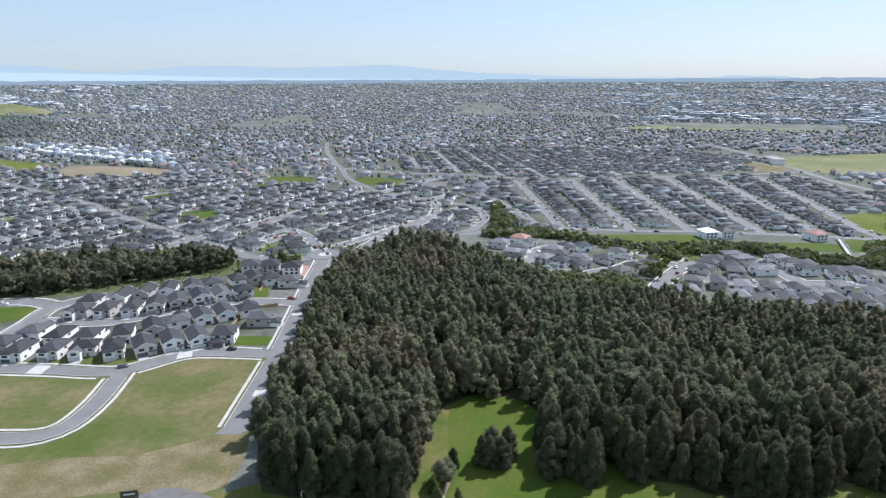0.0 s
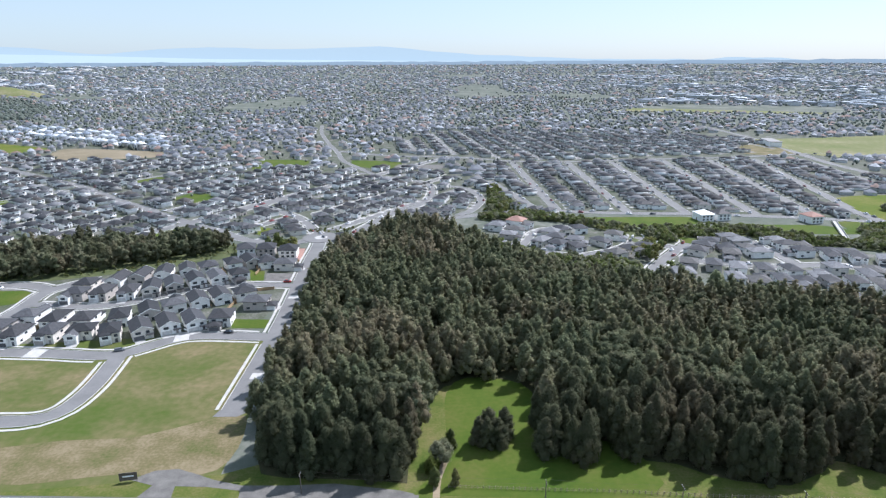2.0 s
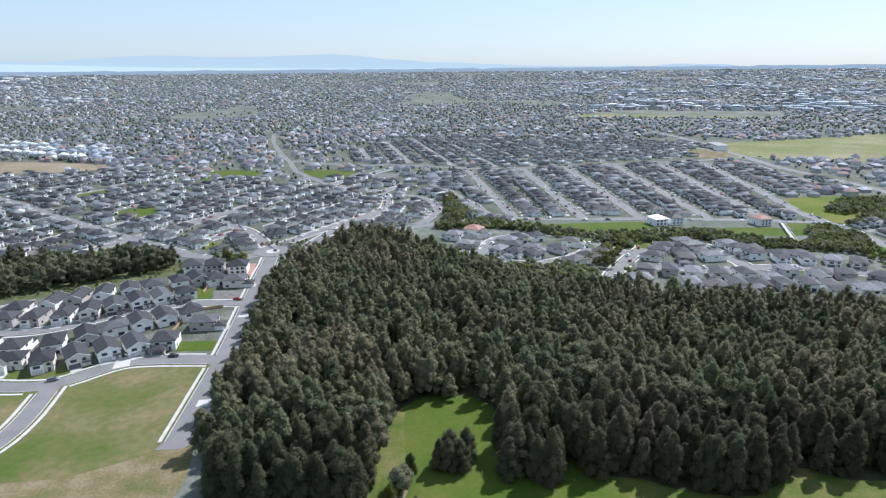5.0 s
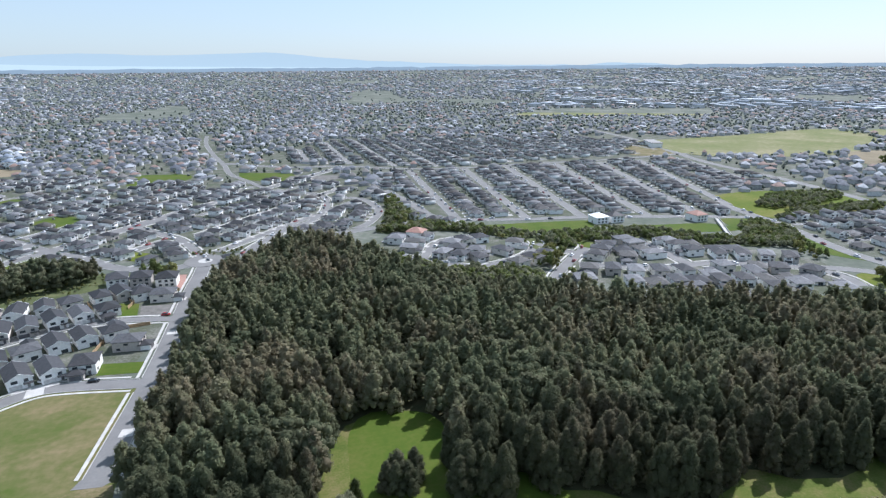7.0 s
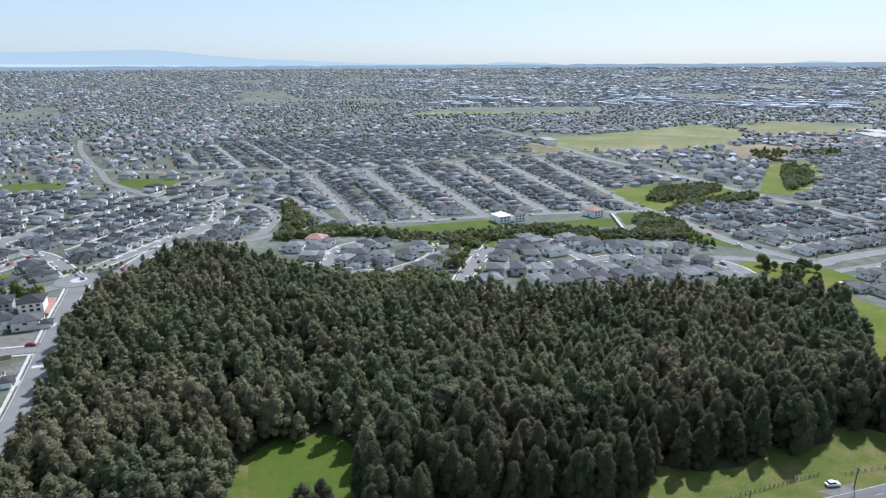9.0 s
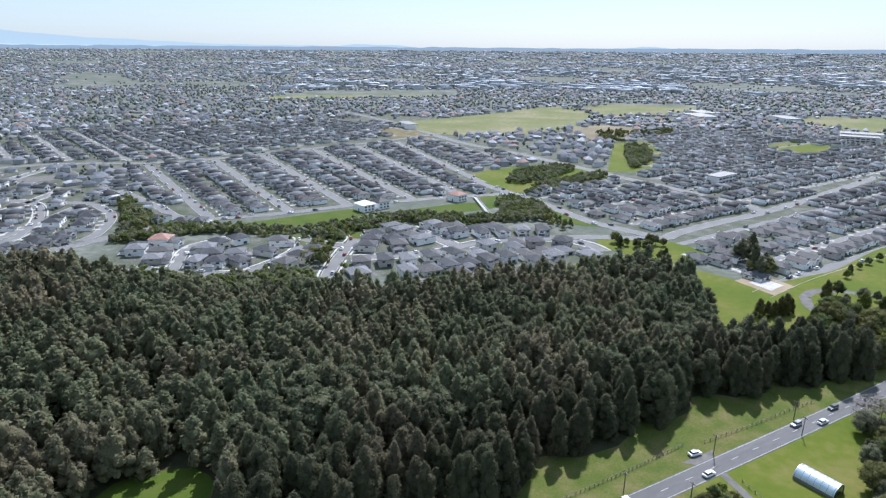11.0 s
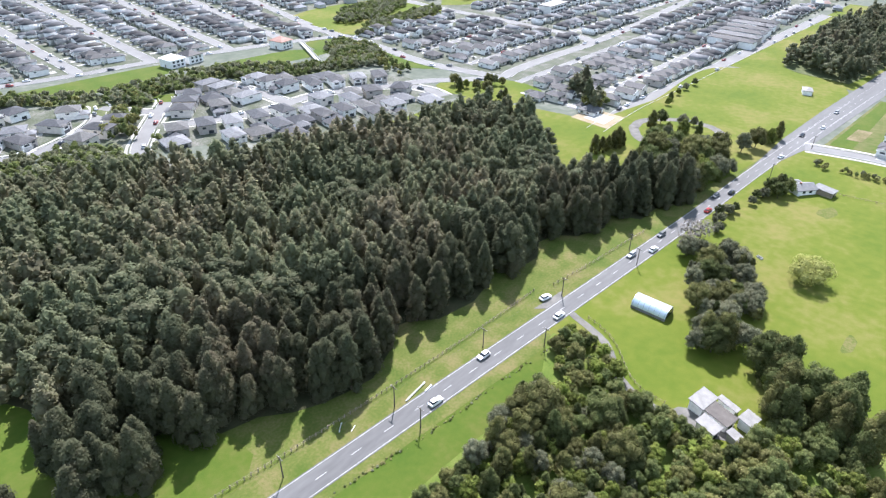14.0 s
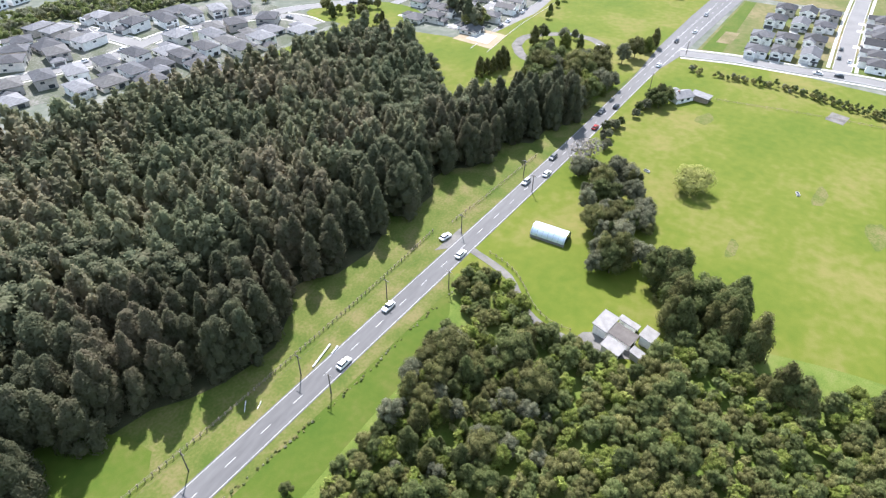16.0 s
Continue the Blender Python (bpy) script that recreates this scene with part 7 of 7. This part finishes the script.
patch("ground_pocket_corner", [(160, 408), (172, 396), (180, 405), (170, 414)], 0.1, M_LAWN, "green corner beside the street", "grass")
patch("ground_scrub_west", [(-207, 400), (-150, 405), (-112, 398), (-118, 388), (-134, 374), (-150, 362), (-175, 350), (-205, 338), (-232, 331), (-300, 331), (-296, 402)], 0.1, M_CREEK, "rough scrubby ground below the tree belt", "grass")


# a house being built beside the creek and a red-roofed one
def site_house(x, y, turn, roof_material, label, wall_material):
    root = tagged(new("house"), label, "house", "suburban houses")
    part("wall", box(-5.5, 5.5, -6, 6, 0, 5.2), wall_material, root)
    part("roof", hip(-5.5, 5.5, -6, 6, 5.2), roof_material, root)
    for u in (-3, 0.2, 3.2):
        part("window", opening("y-", -6, u, 3.2, 1.6, 1.3), M_GLASS, root)
        part("window", opening("y-", -6, u, 0.9, 1.6, 1.3), M_GLASS, root)
    part("front_door", opening("x-", -5.5, 0, 0.1, 1.1, 2.1), M_POLE, root)
    root.matrix_world = Matrix.Translation((x, y, 0.08)) @ Matrix.Rotation(radians(turn), 4, "Z")


site_house(205, 464, 8, M_WRAP, "white house wrapped in scaffolding sheets beside the creek", M_WRAP)
site_house(219, 466, 8, M_ROOF_T, "pale house beside the creek reserve", M_WALL_T)
site_house(284, 455, 12, M_RED, "house with a red tiled roof beside the creek", M_WALL_T)
site_house(58, 448, 60, M_RED, "house with a red roof behind the forest", M_WALL_T)
site_house(-96, 377, 4, M_ROOF_T, "large dark-roofed house beside a building site", M_WALL_T)
site_house(-111, 381, 8, M_ROOF_T, "dark-roofed house near the tree belt", M_WALL_T)
site_house(-124, 381, 14, M_ROOF_T, "dark-roofed house near the tree belt", M_WALL_T)
patch("ground_red_site", [(-106, 393), (-89, 393), (-86, 368), (-90, 366), (-92, 388), (-106, 388)], 0.09, M_RED, "reddish stripped ground of a building site", "bare earth", rounded=False)


def footbridge():
    root = tagged(new("footbridge"), "straight pale concrete footbridge over the creek", "bridge", "")
    a, b = np.array((301.0, 454.0)), np.array((276.0, 398.0))
    p = np.stack([a + (b - a) * u for u in np.linspace(0, 1, 9)])
    part("deck", ribbon(p, 1.6, -1.6, 0.5, 0.8), M_CONCRETE, root)
    for s_ in (1.55, -1.55):
        part("parapet", ribbon(p + sides(p) * s_, 0.1, -0.1, 0.8, 1.75), M_CONCRETE, root)
    for k in (1, 3, 5, 7):
        part("pier", box(p[k][0] - 0.5, p[k][0] + 0.5, p[k][1] - 0.5, p[k][1] + 0.5, -0.3, 0.5), M_CONCRETE, root)


footbridge()


# timber fences between the plots of the new estate
def board_fence(a, b):
    root = tagged(new("board_fence"), "tan timber board fence between house plots", "fence", "plot fences")
    a, b = np.array(a, float), np.array(b, float)
    n_ = max(2, int(np.hypot(*(b - a)) / 2.4))
    p = np.stack([a + (b - a) * u for u in np.linspace(0, 1, n_ + 1)])
    for k in range(n_):
        part("panel", ribbon(p[k:k + 2], 0.03, -0.03, 0.06, 1.75), M_TIMBER, root)
    for q in p:
        part("post", box(q[0] - 0.06, q[0] + 0.06, q[1] - 0.06, q[1] + 0.06, -0.1, 1.82), M_TIMBER, root)


for x, y, turn, kind in homes[8:18] + homes[26:35]:
    c, s_ = math.cos(turn), math.sin(turn)
    board_fence((x + 6.3 * c - (-1) * s_, y + 6.3 * s_ + (-1) * c), (x + 6.3 * c - 8.2 * s_, y + 6.3 * s_ + 8.2 * c))
for a, b in (((-106, 270), (-105, 312)), ((-105, 312), (-90, 316)), ((-105, 366), (-107, 340)), ((-87, 364), (-106, 366))):
    board_fence(a, b)


# cars parked along the suburb's streets
def small_car():
    v, f = box(-2.1, 2.1, -0.88, 0.88, 0.25, 0.92)
    c = [(-1.8, -0.78, 0.9), (1.0, -0.78, 0.9), (1.0, 0.78, 0.9), (-1.8, 0.78, 0.9), (-1.4, -0.62, 1.45), (0.4, -0.62, 1.45), (0.4, 0.62, 1.45), (-1.4, 0.62, 1.45)]
    return v + c, f[1:] + [tuple(j + 8 for j in q) for q in f[1:]], np.array([0] * 5 + [0] + [1] * 4)


parked = []
rp = np.random.default_rng(91)
for p, w, path in road_bulk:
    if p[:, 1].min() < 330 and p[:, 0].max() < 0 or p[:, 1].max() > 900:
        continue
    f_ = finer(p, 9.0)
    n_ = sides(f_)
    for q, m in zip(f_, n_):
        if rp.random() < 0.32:
            side = rp.choice([-1, 1])
            parked.append((q[0] + m[0] * side * (w - 1.2), q[1] + m[1] * side * (w - 1.2), 0.2, math.atan2(-m[0], m[1]) + (math.pi if side > 0 else 0), 1, 1, 1))
cv, cf, cmi = small_car()
bulk("parked_cars", [(cv, cf, cmi, parked)], [M_CARPAL, M_GLASS], "cars parked along the suburban streets", "cars")

# bigger mixed trees where the forest meets the park
re_ = np.random.default_rng(53)
for q in scatter([(258, 158), (274, 164), (289, 170), (297, 160), (303, 143), (296, 134), (280, 128), (266, 132)], 5.6, 71, (), 1.0):
    plant(q[0], q[1], int(re_.integers(8)), re_.uniform(0.85, 1.5), re_.uniform(0, 6.28), "large dark tree at the corner of the forest", "forest corner trees")
for x, y in ((276, 187.5), (280, 186), (283.5, 184.5), (287, 184), (291, 183.5), (294.5, 183)):
    plant(x, y, 6, re_.uniform(0.8, 1.15), re_.uniform(0, 6.28), "slender dark tree standing in a row on the lawn", "forest corner trees")
patch("ground_gate_apron", [(156, 137.0), (170, 136.0), (167, 133.5), (159, 134)], 0.085, M_GRAVEL, "gravel apron before the field gate", "gravel", rounded=False)


# a dark estate sign and a billboard by the junction
def sign(x, y, turn, w, h, z, material, label):
    root = tagged(new("sign"), label, "sign", "roadside signs")
    part("board", box(-w / 2, w / 2, -0.05, 0.05, z, z + h), material, root)
    for u in (-w / 2 + 0.3, w / 2 - 0.3):
        part("post", box(u - 0.06, u + 0.06, 0.05, 0.17, -0.2, z + h), M_POLE, root)
    part("lettering_bar", box(-w * 0.32, w * 0.32, -0.065, -0.05, z + h * 0.45, z + h * 0.62), M_TRIM, root)
    root.matrix_world = Matrix.Translation((x, y, 0.03)) @ Matrix.Rotation(radians(turn), 4, "Z")


sign(-92, 155, 10, 5.0, 2.6, 0.5, M_POLE, "dark estate sign with a pale line of writing")
sign(-62, 130, -10, 4.0, 1.6, 0.6, M_BARN, "pale billboard by the road junction")


def shelter(x, y):
    root = tagged(new("shelter"), "small open shelter with a pale blue gabled roof", "shelter")
    part("roof", gable(-2.0, 2.0, -1.7, 1.7, 2.2, 0.5, 0.25, 0.1), M_BARN, root)
    for u in (-1.9, 1.9):
        for w in (-1.6, 1.6):
            part("post", box(u - 0.07, u + 0.07, w - 0.07, w + 0.07, -0.2, 2.2), M_TRIM, root)
    root.matrix_world = Matrix.Translation((x, y, 0.03)) @ Matrix.Rotation(radians(10), 4, "Z")


shelter(-55.3, 130.4)

# bushes on the field side of the highway and by the clearing's path
rk = np.random.default_rng(58)
for x, y, s_ in ((-48, 126, 0.5), (-44, 126.5, 0.6), (-46, 123, 0.55), (-41, 123.5, 0.5), (-38.5, 126, 0.5), (-35, 124, 0.45), (-24, 122, 0.5), (-20, 123, 0.6), (-16, 122.5, 0.55), (-12, 123, 0.5), (33, 120.5, 0.5), (37, 120, 0.4), (51, 121.5, 0.45), (55.5, 121.5, 0.45), (66, 119.5, 0.4), (73, 120.5, 0.45)):
    plant(x, y, int(rk.integers(6)), s_, rk.uniform(0, 6.28), "small round bush in the pasture", "pasture bushes")
for x, y, s_ in ((-3, 158, 0.9), (0, 162, 1.1), (3, 170, 0.8), (-2, 152, 0.7), (4, 152, 0.6)):
    plant(x, y, int(rk.integers(8)), s_, rk.uniform(0, 6.28), "small tree beside the clearing's path", "clearing trees")
pw = smooth_line([(-1.5, 146.5), (-1.0, 155.0), (1.5, 164.0)])
setting("pavement_forest_path", ribbon(pw, 1.0, -1.0, -0.1, 0.09), M_SAND, "narrow pale path into the forest clearing", "path")

patch("ground_verge_east", [(262, 250), (300, 262), (318, 250), (338, 262), (339, 290), (306, 316), (292, 300), (296, 286), (250, 287), (205, 288), (200, 275), (240, 262)], 0.095, M_FIELD, "green verge between the forest and the houses", "grass")
rv_ = np.random.default_rng(59)
for x, y in scatter([(288, 258), (300, 266), (330, 268), (334, 284), (306, 308), (296, 284)], 7.5, 72, (), 1.5):
    if rv_.random() < 0.6:
        plant(x, y, int(rv_.integers(8)), rv_.uniform(0.5, 0.95), rv_.uniform(0, 6.28), "dark tree on the verge behind the houses", "verge trees")

patch("ground_far_east", [(478, 122), (800, 98), (800, 200), (478, 202)], 0.05, M_FIELD, "grass beside the highway past the sports field", "grass", rounded=False)
patch("ground_far_southeast", [(478, 106), (800, 85), (800, -60), (480, -60)], 0.05, M_PLOT, "half-grown grass on vacant land beside the highway", "grass", rounded=False)


# troughs and pale bare spots in the big pasture
def trough(x, y, turn):
    root = tagged(new("trough"), "small white concrete water trough in pasture", "trough", "troughs")
    part("basin", merged(box(-1.1, 1.1, -0.5, -0.4, 0, 0.55), box(-1.1, 1.1, 0.4, 0.5, 0, 0.55), box(-1.1, -1.0, -0.4, 0.4, 0, 0.55), box(1.0, 1.1, -0.4, 0.4, 0, 0.55), box(-1.0, 1.0, -0.4, 0.4, 0, 0.1)), M_CONCRETE, root)
    part("water", box(-1.0, 1.0, -0.4, 0.4, 0.1, 0.42), M_GLASS, root)
    root.matrix_world = Matrix.Translation((x, y, 0.05)) @ Matrix.Rotation(radians(turn), 4, "Z")


trough(249.7, 46.9, 20)
trough(236, 96, 70)
patch("pavement_pasture_slab", [(318, 45), (327, 43), (325, 36), (316, 38)], 0.09, M_GRAVEL, "pale gravel pad in the pasture", "gravel", rounded=False)
fence([(309, 99), (313, 78), (318, 52), (322, 20)], 4.0, "thin post-and-wire fence across the pasture", 1.0, (0.5, 0.9))
for k, (x, y, a, b) in enumerate(((206, 60, 5, 2), (252, 40, 7, 2.5), (290, 88, 6, 3), (226, 104, 5, 2), (238, 22, 8, 3))):
    patch("ground_worn_spot_%d" % (k + 1), [(x + a * math.cos(u) * (1 + 0.2 * math.sin(3 * u + k)), y + b * math.sin(u) * (1 + 0.25 * math.cos(2 * u + k))) for u in np.linspace(0, 2 * math.pi, 12, endpoint=False)],
          0.055, M_VERGE, "worn yellowish spot in the pasture", "grass")
